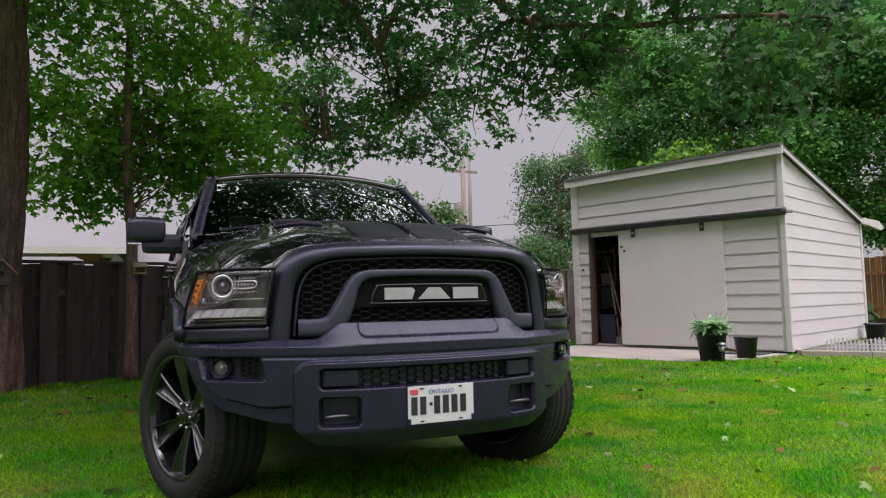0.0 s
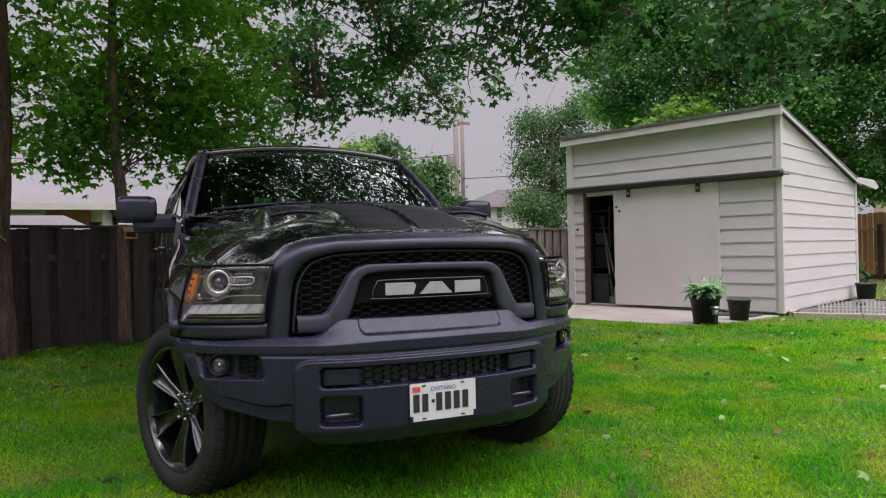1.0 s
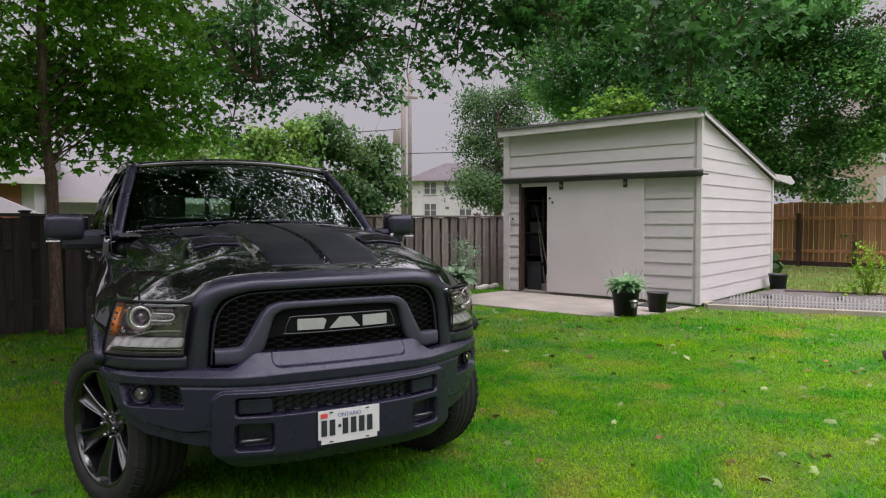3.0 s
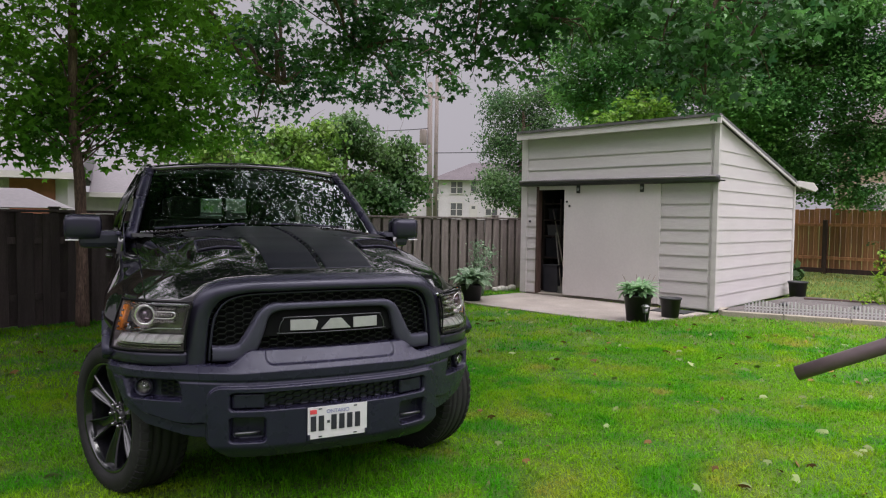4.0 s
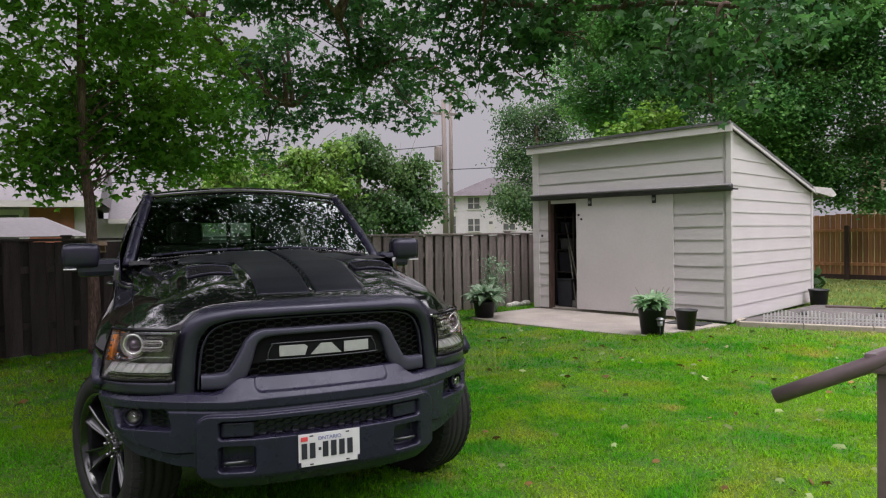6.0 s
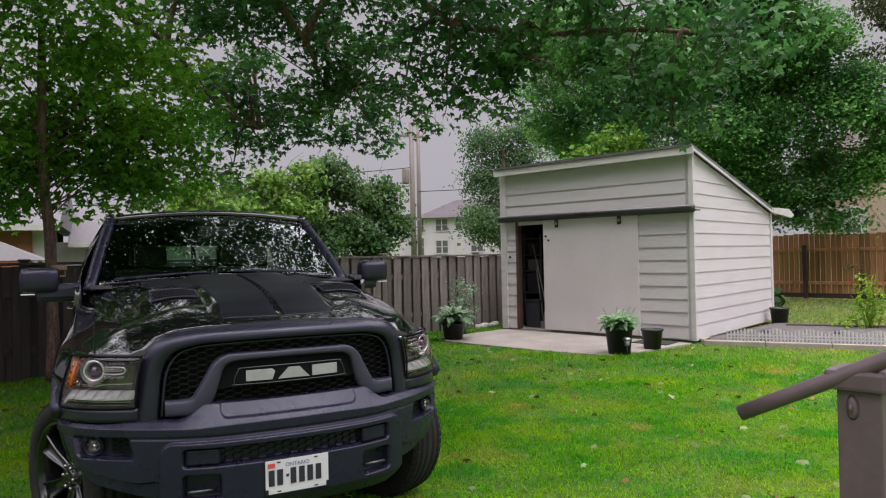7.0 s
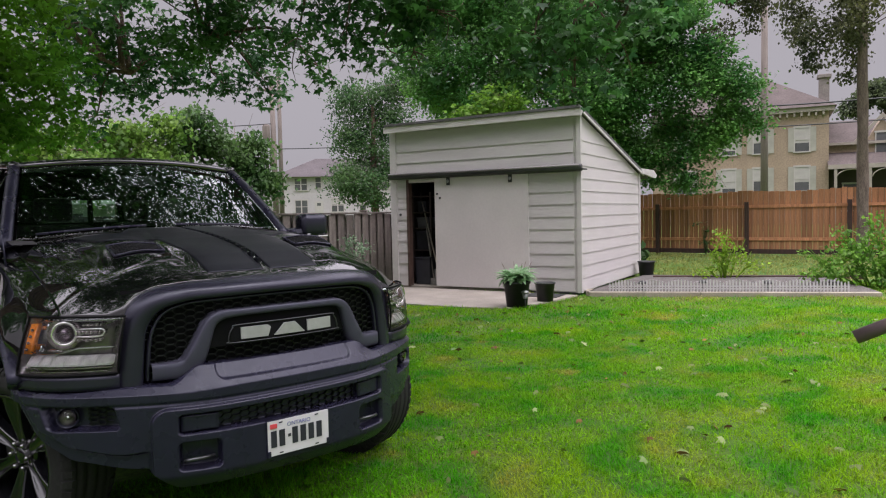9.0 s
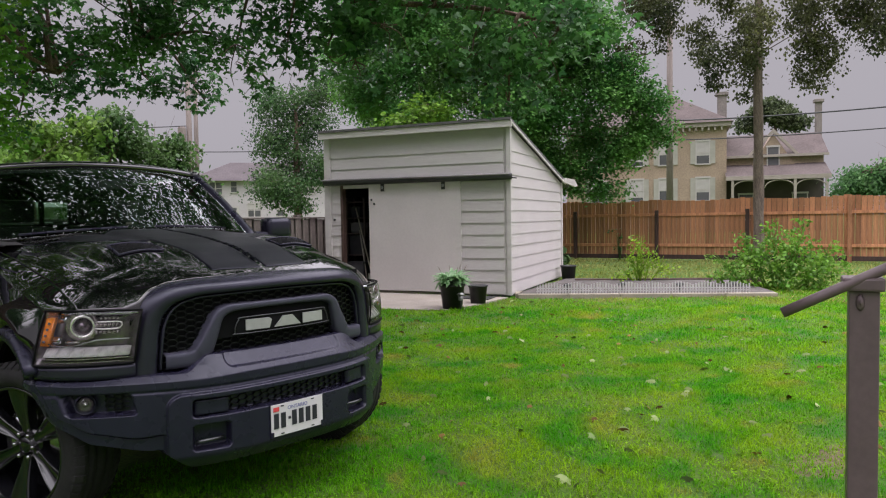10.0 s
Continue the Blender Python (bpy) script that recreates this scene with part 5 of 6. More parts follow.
def sprays(lobes, per, r, spread=.2, flat=.45, shell_=.4):
    """Leaf places in flat sprays round twigs that fill the lobes unevenly."""
    out = []
    for cx, cy, cz, rad in lobes:
        n = max(3, int(per * rad ** 2.1))
        v = r.normal(size=(n, 3))
        v /= np.linalg.norm(v, axis=1)[:, None]
        v *= (r.uniform(shell_ ** 3, 1, n) ** (1 / 3))[:, None]
        tw = np.array([cx, cy, cz]) + v * rad * np.array([.98, .98, .78])
        k = 9
        off = r.normal(size=(n, k, 3)) * np.array([spread, spread, spread * flat]) * (.6 + .4 * min(rad, 1.5))
        off[..., 2] -= .35 * np.hypot(off[..., 0], off[..., 1])
        out.append((tw[:, None] + off).reshape(-1, 3))
    return np.concatenate(out)


def tree(name, label, trunk, radii, lobes, mat_, per=60, size=.13, seed=1, spread=.2, shape=LEAF, faces=LEAF_F, limb=.05, segs=14, droop=.5, bark=None, burl=0.0, extra=None, broken=8, boughs=(), flat=.75, ridges=0.0, hanging=()):
    t = thing(name, Matrix.Translation(trunk[0]), label, "tree")
    r = np.random.default_rng(seed)
    base = np.array(trunk[0], float)
    path = smooth_path(trunk, 90 if ridges else 30) - base
    rr = np.interp(np.linspace(0, 1, len(path)), np.linspace(0, 1, len(radii)), radii)
    v, f = ring_tube(path, rr, segs)
    v = np.array(v)
    ang = np.tile(np.arange(segs), len(path))
    v[:, :2] += (v[:, :2] - np.repeat(path[:, :2], segs, 0)) * (.09 * np.sin(ang * 2.1 + v[:, 2] * 3) + burl * np.sin(v[:, 2] * 5.0 + ang))[:, None]
    if ridges:
        th = ang * 2 * math.pi / segs
        lump = np.abs(np.sin(4.5 * th + .9 * np.sin(2.1 * v[:, 2]) + .5 * np.sin(5.3 * v[:, 2] + th))) ** .7 + .5 * np.abs(np.sin(8.5 * th - 1.3 * np.sin(3.3 * v[:, 2])))
        v[:, :2] += (v[:, :2] - np.repeat(path[:, :2], segs, 0)) * (ridges * (lump - .9) + .5 * ridges * np.sin(2.3 * v[:, 2] + th))[:, None]
    part("trunk", mesh_of(v, f, True), bark or M_bark, t)
    top = path[-1]
    nodes = path[len(path) // 2:]
    for way, thick in boughs:
        b = smooth_path([np.array(p) - base for p in way], 30)
        wob = np.cumsum(r.normal(0, .012, b.shape), 0)
        b = b + wob - wob[:1]
        part("bough", tube(b, np.linspace(thick, thick * .25, len(b)), 9), bark or M_bark, t)
        nodes = np.concatenate([nodes, b[6:]])
    for cx, cy, cz, rad in lobes:
        c = np.array([cx, cy, cz]) - base
        cand = nodes[np.argmin(np.linalg.norm(nodes - c, axis=1) + .6 * np.maximum(nodes[:, 2] - c[2] + .4, 0))]
        if np.linalg.norm(c - cand) > .5:
            mid = cand * .5 + c * .5 + np.array([r.normal(0, .12), r.normal(0, .12), .25 + .08 * np.linalg.norm(c - cand)])
            b = smooth_path([cand, mid, c], 14)
            part("limb", tube(b, np.linspace(limb * (.5 + .4 * rad), limb * .2, len(b)), 7), bark or M_bark, t)
        for k in range(3):
            e = c + r.normal(size=3) * rad * .55
            part("twig", tube(smooth_path([c, (c + e) / 2 + r.normal(size=3) * .08, e], 6), np.linspace(limb * .22, limb * .06, 7), 4), bark or M_bark, t)
    at = sprays(clumps(lobes, seed + 100, broken) if broken else lobes + list(hanging), per, r, spread) - base
    # extra: leaves out of view, added for reflections and shade
    if extra:
        up = np.concatenate([sprays(lobes_, n_, r, .26) for lobes_, n_ in extra]) - base
        tagged(part("upper_crown", leaf_mesh(up, .112, r, KITE2, KITE_F, droop), mat_, t), kind="stuff")
    tagged(part("crown", leaf_mesh(at, size, r, shape, faces, droop, flat), mat_, t), kind="stuff")
    return t


def clumps(lobes, seed, k=8, reach=.66, size=.4):
    """Breaks full lobes into smaller leaf clumps with gaps between them."""
    r = np.random.default_rng(seed)
    out = []
    for x, y, z, rad in lobes:
        if rad < .6:
            out.append((x, y, z, rad))
            continue
        for j in range(k):
            v = r.normal(size=3)
            v /= np.linalg.norm(v)
            v *= reach * rad * r.uniform(.55, 1.15)
            out.append((x + v[0], y + v[1], z + .8 * v[2], rad * size * r.uniform(.65, 1.25)))
    return out


def raised(lobes, lift, grow=1.0, every=1):
    return [(x, y, z + lift, rad * grow) for x, y, z, rad in lobes[::every]]


MAPLE_LEFT = [(4.0, 9.2, 3.7, 0.45), (3.7, 9.3, 4.2, 0.6), (3.1, 9.7, 4.1, 0.6), (2.5, 10.1, 4.1, 0.7), (1.8, 10.3, 3.8, 0.6), (1.2, 10.4, 4.0, 0.8), (1.3, 10.5, 3.3, 0.4),
              (0.6, 9.8, 4.5, 1.0), (1.6, 9.6, 4.7, 1.1), (2.5, 8.9, 4.8, 1.1), (3.2, 8.1, 4.7, 1.0), (0.5, 8.9, 5.9, 1.3), (1.8, 8.1, 5.9, 1.4), (2.9, 7.3, 5.7, 1.4)]
MAPLE_OVER = [(3.5, 7.0, 4.2, 0.7), (4.1, 7.4, 3.9, 0.35), (3.7, 5.8, 4.2, 0.8), (3.9, 5.2, 3.8, 0.5), (4.1, 5.0, 4.2, 0.7), (4.1, 4.4, 4.1, 0.6), (4.3, 5.0, 3.7, 0.3), (4.6, 4.7, 4.0, 0.35),
              (3.6, 5.5, 5.2, 1.3), (4.1, 4.1, 5.0, 0.9), (4.7, 3.8, 4.9, 0.8), (5.2, 3.5, 3.9, 0.7), (5.5, 3.3, 3.4, 0.55), (5.7, 3.3, 3.0, 0.25), (5.1, 3.5, 4.6, 0.75), (5.7, 2.9, 4.0, 0.9), (6.1, 2.4, 4.2, 0.9), (5.9, 3.1, 3.4, 0.4)]
# Lobes out of view, added to shape the truck's reflections and the shade.
MAPLE_HIGH = [(0, 3, 7, 1.8), (-2.2, 0.5, 7.4, 1.9), (2.6, 2.2, 7.2, 1.8), (-3.4, 4.4, 6.8, 1.5), (1, 6, 7, 1.8), (-2.2, 5.2, 6.8, 1.8), (3.4, 5.0, 7.0, 1.7), (0.4, -0.6, 7.8, 1.6), (-4.6, 0.4, 6.4, 1.1),
              (-1.2, -3.6, 7.2, 1.5), (-2.4, -6.2, 6.8, 1.6), (0.6, -5.6, 8.0, 1.8), (-1.0, 1.4, 6.2, 1.3), (1.2, 0.6, 6.6, 1.3), (-3.3, 2.7, 6.2, 1.5), (-3.9, 1.5, 7.4, 1.6), (-2.4, 3.6, 7.4, 1.5), (-5.2, 8.4, 3.8, 1.4), (-6.6, 9.0, 3.6, 1.6), (-5.0, 9.8, 2.9, 1.2), (-8.0, 10.0, 4.2, 1.8), (-6.4, 11.0, 5.5, 1.8), (-8.6, 7.0, 3.4, 1.6), (-6.6, 7.2, 5.4, 1.6), (-3.5, 7.8, 5.4, 1.1), (-2.5, 8.6, 6.5, 1.0), (-4.7, 9, 5.2, 1.1), (-.4, 6.2, 6.6, .8), (-.7, 7.5, 6.9, .8), (.2, 8.4, 7.5, .9), (-.5, 5.0, 6.2, .6)]
MAPLE_ROOF = [(-1.2 - 1.15 * i + .4 * math.sin(3.1 * i + 2 * j), 1.2 + 1.25 * j + .35 * math.cos(2.3 * i + j), 5.9 + .5 * math.sin(1.7 * i + 2.9 * j) - .1 * j, .62 + .16 * math.sin(5 * i + 3 * j)) for i in range(5) for j in range(5) if (2 * i + j) % 4]
MAPLE_TOP = [(-1.5 + 1.0 * i + .3 * math.sin(2 * i + 3 * j), .6 + 1.1 * j + .3 * math.cos(3 * i + j), 6.6 + .5 * math.sin(2 * i + j), .62 + .12 * math.sin(3 * i + 5 * j)) for i in range(4) for j in range(5)]
MAPLE_FLANK = [(-5.0 - .9 * i + .5 * math.sin(2.2 * i + j), 2.2 + 1.3 * j + .4 * math.cos(1.9 * i + 2 * j), 3.2 + .75 * k + .4 * math.sin(3 * i + 2 * j + k), .5 + .13 * math.sin(4 * i + j + 2 * k)) for i in range(3) for j in range(7) for k in range(4) if (i + j + 2 * k) % 3 == 1]
tree("maple_tree", "large old maple with dark green leaves hanging over the lawn", [(-3.04, 6.33, -0.1), (-3.0, 6.35, 1.0), (-2.98, 6.37, 2.2), (-2.98, 6.4, 3.6), (-2.95, 6.45, 5.0), (-2.4, 6.5, 6.4)],
     [.4, .31, .3, .3, .28, .19], MAPLE_LEFT + MAPLE_OVER + raised(MAPLE_LEFT, 1.9, 1.1, 2), M_leaf, per=70, size=.103, seed=11, extra=((MAPLE_HIGH, 150), (MAPLE_ROOF + MAPLE_FLANK + MAPLE_TOP, 95)), segs=56, ridges=.07,
     boughs=[([(-2.86, 6.42, 4.6), (-1.7, 7.3, 5.5), (-0.9, 8.0, 5.45), (0.0, 8.3, 4.95), (0.86, 8.8, 4.1), (1.6, 9.6, 3.9)], .085),
             ([(-2.7, 6.48, 5.6), (-0.6, 6.9, 6.4), (1.36, 7.5, 5.6), (2.0, 7.8, 5.05), (2.7, 8.8, 4.4)], .08),
             ([(-2.5, 6.5, 6.1), (0.6, 6.6, 7.0), (2.6, 6.3, 6.2), (3.6, 5.9, 5.0), (4.3, 4.8, 4.5), (5.2, 3.6, 4.3), (5.9, 2.7, 4.1)], .09)], limb=.06)
THIN = [(-2.1, 7.1, 2.8, 0.9), (-1.3, 7.1, 3.2, 1.0), (-0.4, 7.6, 3.2, 1.0), (0.1, 8.1, 2.8, 0.7), (-0.8, 7.7, 2.75, 0.7), (-1.9, 7.2, 2.65, 0.55), (-2.3, 7.3, 2.6, 0.6), (-1.3, 6.7, 3.9, 1.2), (-2.1, 7.4, 3.9, 1.1),
        (-0.3, 7.4, 4.1, 1.1), (-2.8, 7.7, 3.1, 1.0), (0.5, 8.6, 2.6, 0.5), (-0.2, 8.2, 2.6, 0.45), (-2.9, 7.6, 2.6, 0.7), (-1.1, 6.5, 4.8, 1.3), (-2.3, 7.2, 5.0, 1.2), (0.4, 8.3, 3.6, 0.9),
        (-1.1, 7.4, 2.75, .62), (-0.45, 7.4, 2.8, .6), (-0.9, 7.3, 2.45, .42), (-0.4, 7.5, 2.45, .36), (-1.5, 7.3, 2.6, .5), (0.05, 7.5, 2.95, .55), (-0.3, 7.3, 3.3, .8), (0.1, 7.4, 3.7, .8), (-1.0, 7.3, 3.4, .8), (-1.8, 7.2, 3.3, .8), (-2.0, 7.4, 2.35, .35)]
tree("young_maple_tree", "slender young maple standing against the dark fence", [(-1.53, 6.8, -0.05), (-1.53, 6.8, 0.8), (-1.535, 6.8, 1.4), (-1.55, 6.8, 1.95), (-1.61, 6.8, 2.55), (-1.61, 6.8, 3.5), (-1.6, 6.78, 4.6)],
     [.085, .07, .066, .063, .06, .055, .04], THIN, leaf_material("young_maple_leaves", (0.07, 0.225, 0.025), (0.22, 0.44, 0.042), 0.6, 0.55), per=66, size=.092, seed=12, limb=.017, bark=M_bark)
SHED_TREE = [(11.7, 14.0, 5.1, 1.6), (11.4, 13.8, 6.8, 1.8), (12.2, 11.9, 6.2, 2.0), (12.5, 12.0, 4.8, 1.6), (13.6, 10.7, 5.4, 2.0), (13.5, 10.3, 7.0, 2.0), (15.5, 9.6, 6.7, 2.0), (15.8, 9.8, 5.0, 1.7), (16.7, 8.3, 5.4, 1.6),
             (16.7, 8.7, 3.8, 1.3), (17.3, 7.7, 3.9, 1.1), (17.3, 7.4, 4.7, 0.9), (16.1, 9.6, 3.3, 1.2), (16.0, 8.7, 6.9, 1.4), (11.3, 12.2, 7.8, 2.0), (12.9, 10.2, 8.6, 2.0), (15.2, 8.9, 8.7, 2.0), (15.3, 10.6, 4.2, 1.6), (16.7, 8.9, 2.9, 0.7), (16.5, 8.8, 2.3, .6), (15.8, 9.6, 2.5, .8), (17.0, 8.5, 2.3, .5), (15.1, 10.3, 2.9, 1.0)]
tree("broad_maple_tree", "broad full maple with deep green foliage behind the shed", [(14.8, 11.3, 0), (14.7, 11.2, 2), (14.4, 11.1, 4.5), (14.0, 11.0, 7.5)], [.34, .28, .22, .12],
     SHED_TREE, leaf_material("broad_maple_leaves", (0.048, 0.178, 0.052), (0.19, 0.385, 0.092)), per=270, size=.108, seed=13, spread=.24, shape=KITE, faces=KITE_F, droop=.3, flat=.42, limb=.06, broken=9)
GREY_TREE = [(15.3, 24.7, 6.9, 1.6), (16.2, 24.3, 5.9, 1.5), (14.7, 24.3, 4.8, 1.4), (16.0, 23.5, 4.0, 1.6), (14.0, 23.7, 3.2, 1.2), (14.8, 23.2, 2.7, 1.2), (16.6, 23.8, 7.5, 1.3)]
tree("ash_tree", "airy grey-green ash tree beyond the dark fence", [(15.6, 24, 0), (15.5, 24, 3), (15.6, 24.1, 6.5)], [.2, .16, .07], GREY_TREE, M_leaf_grey, per=92, size=.12, seed=14, spread=.36, broken=14, shape=KITE, faces=KITE_F)
FAR_LEFT = [(2.8, 18.3, 3.6, 1.0), (3.9, 18.1, 4.0, 1.1), (5.6, 18.7, 4.2, 1.1), (7.2, 19.2, 3.8, 1.2), (7.8, 19.1, 2.8, 0.9), (6.2, 18.6, 2.5, 1.2), (5.0, 17.9, 1.9, 1.0), (6.9, 18.4, 1.8, 0.8), (4.3, 18.1, 3.0, 1.2), (2.8, 17.4, 2.9, 1.0)]
tree("garden_tree", "light green garden tree beyond the dark fence", [(5.4, 18.6, 0), (5.4, 18.6, 1.6), (5.5, 18.6, 3.6)], [.18, .14, .06], FAR_LEFT[2:8], M_leaf_far, per=150, size=.15, seed=15, spread=.28, broken=12, shape=KITE, faces=KITE_F)
tree("linden_tree", "yellowish green tree beyond the dark fence", [(3.3, 18.2, 0), (3.3, 18.2, 1.6), (3.3, 18.2, 3.4)], [.16, .12, .05], FAR_LEFT[:2] + FAR_LEFT[8:] + [(1.6, 18.0, 3.2, 1.1), (0.6, 17.8, 2.6, 1.0)],
     leaf_material("linden_leaves", (0.06, 0.16, 0.025), (0.18, 0.28, 0.05), 0.8), per=170, size=.15, seed=16, spread=.28, shape=KITE, faces=KITE_F)
TALL, TALL_HANG = [], []
rt = random.Random(8)
for k in range(34):
    # hanging sprays: each a short chain of clumps that droops from its twig
    u_ = rt.uniform(-3.4, 3.9)
    z_ = rt.uniform(5.8, 9.0) + .15 * abs(u_)
    deep = rt.uniform(-1.0, 1.0)
    for q in range(rt.randint(2, 4)):
        (TALL_HANG if q or k % 3 else TALL).append((17.9 - .35 * u_ + .94 * deep + rt.uniform(-.12, .12), 4.4 + .94 * u_ + .35 * deep + rt.uniform(-.15, .15), z_ - .42 * q, .5 - .07 * q))
# Bright clumps behind the shed: their light is put into paler leaves.
tree("lit_clump_tree", "yellow-green leaf clumps behind the shed, coloured as if lit", [(10.7, 10.4, 0), (10.7, 10.4, 2), (10.6, 10.5, 3.4)], [.06, .05, .03],
     [(10.5, 10.5, 4.0, .6), (10.9, 10.4, 4.5, .5), (9.9, 10.7, 3.9, .5), (11.3, 10.3, 4.3, .4)], leaf_material("lit_clump_leaves", (0.07, 0.19, 0.02), (0.17, 0.3, 0.035), 0.8), per=130, size=.11, seed=20, spread=.2, limb=.025)
tree("tall_locust_tree", "tall bare-trunked tree with thin drooping foliage by the cedar fence", [(18.9, 4.72, 0), (18.7, 4.66, 2.5), (18.2, 4.5, 5.0), (17.8, 4.35, 8.0)], [.15, .135, .12, .09], TALL, leaf_material("locust_leaves", (0.05, 0.066, 0.034), (0.14, 0.145, 0.06), 0.9), per=250, size=.09, seed=17, spread=.17, broken=0, hanging=TALL_HANG, shape=KITE, faces=KITE_F, droop=1.1, limb=.022,
     bark=material("grey_bark", (0.11, 0.08, 0.07), 0.95, second=(0.2, 0.155, 0.135), scale=4, fine=0.4, fine_scale=20, bump=0.8, bump_scale=12, stretch=(4, 4, 0.6)))
tree("street_tree", "broad olive-green tree behind the brick house", [(65.5, 20.4, 0), (65.5, 20.4, 5), (65.5, 20.4, 10)], [.4, .3, .1],
     [(65.3, 21.2, 10.9, 1.5), (65.6, 19.8, 10.9, 1.6), (66.2, 18.7, 10.3, 1.3), (65.0, 22.6, 10.2, 1.3), (65.4, 20.6, 11.6, 1.2)], leaf_material("olive_leaves", (0.05, 0.072, 0.04), (0.11, 0.14, 0.06), 0.6), per=120, size=.3, seed=18, spread=.45, shape=KITE, faces=KITE_F)
tree("hedge_tree", "leafy light green tree behind the cedar fence", [(37, 6.3, 0), (37, 6.3, 1.5), (37, 6.3, 3.5)], [.25, .2, .1], [(36.9, 6.1, 3.2, 1.1), (37.2, 5.2, 3.3, 1.3), (36.9, 6.7, 2.6, .9), (37.4, 3.8, 3.6, 1.6), (37.5, 1.8, 3.8, 1.9)],
     leaf_material("hedge_leaves", (0.05, 0.14, 0.05), (0.14, 0.26, 0.09), 0.5), per=260, size=.15, seed=19, spread=.45, shape=KITE, faces=KITE_F)


# ---- bird boxes on the trunks ----
feeder = thing("bird_feeder", Matrix.Translation((-1.44, 6.69, 1.3)) @ pose(0, 0, 0, 0, 0, 8), "small wooden bird feeder box nailed to the young maple trunk", "bird feeder")
part("tray", block((-.07, -.09, .0), (.07, .06, .02), .003), M_board, feeder)
for xx in (-.068, .056):
    part("side_panel", prism([(-.08, .02), (.05, .02), (.05, .13), (-.08, .09)], .012, plane="yz"), M_board, feeder).location = (xx, 0, 0)
part("back_panel", block((-.056, .04, .02), (.056, .052, .14), .002), M_board, feeder)
part("roof", prism([(-.11, .085), (.06, .14), (.06, .153), (-.11, .098)], .17, plane="yz"), M_board, feeder).location = (-.085, 0, 0)
birdhouse = thing("birdhouse", Matrix.Translation((-2.8, 5.98, 1.16)) @ pose(0, 0, 0, 0, 0, 12), "weathered wooden birdhouse with a pitched roof on the old maple trunk", "birdhouse")
bm = prism([(-.09, 0), (.09, 0), (.09, .16), (0, .26), (-.09, .16)], .15)
part("box", bm, M_old_wood, birdhouse).location = (0, -.09, 0)
part("entrance", lathe([(.0, -.003), (.022, -.003), (.024, .002)], 16, "y"), M_black_hole, birdhouse).location = (0, -.09, .12)
for sgn in (-1, 1):
    part("roof_board", prism([(0, .262), (sgn * .15, .10), (sgn * .15, .118), (0, .285)], .21), M_board, birdhouse).location = (0, -.13, 0)
stone = part("stone", lathe([(0, -.02), (.07, -.01), (.085, .02), (.07, .05), (.03, .065), (0, .068)], 9, smooth=False), M_concrete)
stone.matrix_world = Matrix.Translation((-2.68, 7.45, -.02)) @ pose(0, 0, 0, 0, 0, 20) @ Matrix.Diagonal((1.1, .8, 1, 1))
tagged(stone, "pale stone lying on the grass by the dark fence", "stone")


# ---- bushes in the bed ----
def bush(name, label, at, lobes, mat_, per, size, seed):
    b = thing(name, Matrix.Translation(at), label, "bush")
    r = np.random.default_rng(seed)
    for cx, cy, cz, rad in lobes:
        for k in range(5):
            e = np.array([cx, cy, cz]) + r.normal(size=3) * rad * .5
            part("stem", tube(smooth_path([(cx * .4, cy * .4, -0.03), (cx * .7 + r.normal(0, .05), cy * .7, cz * .5), e], 8), np.linspace(.012, .004, 9), 5), mat_, b)
    tagged(part("foliage", leaf_mesh(sprays(lobes, per, r, .12), size, r, KITE, KITE_F, .3), mat_, b), kind="stuff")
    return b


M_bush = leaf_material("bush_leaves", (0.07, 0.2, 0.02), (0.2, 0.36, 0.05), 2.5)
bush("garden_bush", "large bright green leafy bush at the end of the raised bed", (11.9, 1.75, 0), [(-.55, .55, .42, .42), (-.15, .15, .58, .5), (.3, -.3, .52, .5), (.6, -.68, .42, .42), (0, 0, .9, .38), (-.38, .4, .72, .3), (.38, -.1, .88, .36), (-.75, .75, .28, .28), (.15, -.55, .25, .4), (-.25, -.1, .2, .45), (-.1, .1, 1.2, .16), (.42, -.25, 1.2, .14), (-.5, .5, .98, .13), (.75, -.8, .8, .14), (-.9, .9, .6, .12)], M_bush, 230, .078, 31)
bush("small_bush", "small yellow-green bush in the gravel bed", (11.3, 4.35, .05), [(0, 0, .3, .26), (.03, .03, .6, .24), (.35, -.35, .3, .2), (-.3, .25, .2, .22), (.0, .08, .85, .17), (-.15, .12, .55, .2), (.18, -.15, .5, .2)], M_leaf_light, 230, .062, 32)
bush("small_bush", "thin dark seedling bush in front of the cedar fence", (18.2, 8.9, 0), [(0, 0, .5, .25), (0, .1, .9, .2)], M_leaf_far, 90, .09, 33)
bush("strappy_plant", "clump of strappy leaves behind the shed", (12.0, 7.0, 0), [(0, 0, .3, .35)], M_leaf_far, 150, .16, 34)
bush("fence_shrub", "spindly green shrub against the dark fence", (5.15, 8.25, 0), [(0, 0, .5, .3), (.1, .05, .8, .25), (-.1, 0, .95, .17), (-.25, -.05, .4, .22)], M_hosta_blue, 330, .062, 35)

# ---- raised bed: kerb, gravel, low white picket edging ----
K0, K1 = np.array([7.62, 4.72]), np.array([10.5, 1.3])
kd = (K1 - K0) / np.linalg.norm(K1 - K0)
KL = float(np.linalg.norm(K1 - K0))
KM = Matrix.Translation((K0[0], K0[1], -.03)) @ pose(0, 0, 0, 0, 0, math.degrees(math.atan2(kd[1], kd[0])))
kerb = thing("garden_kerb", KM, "pale concrete kerb of the raised garden bed", "kerb", kind="structure")
nk = 5
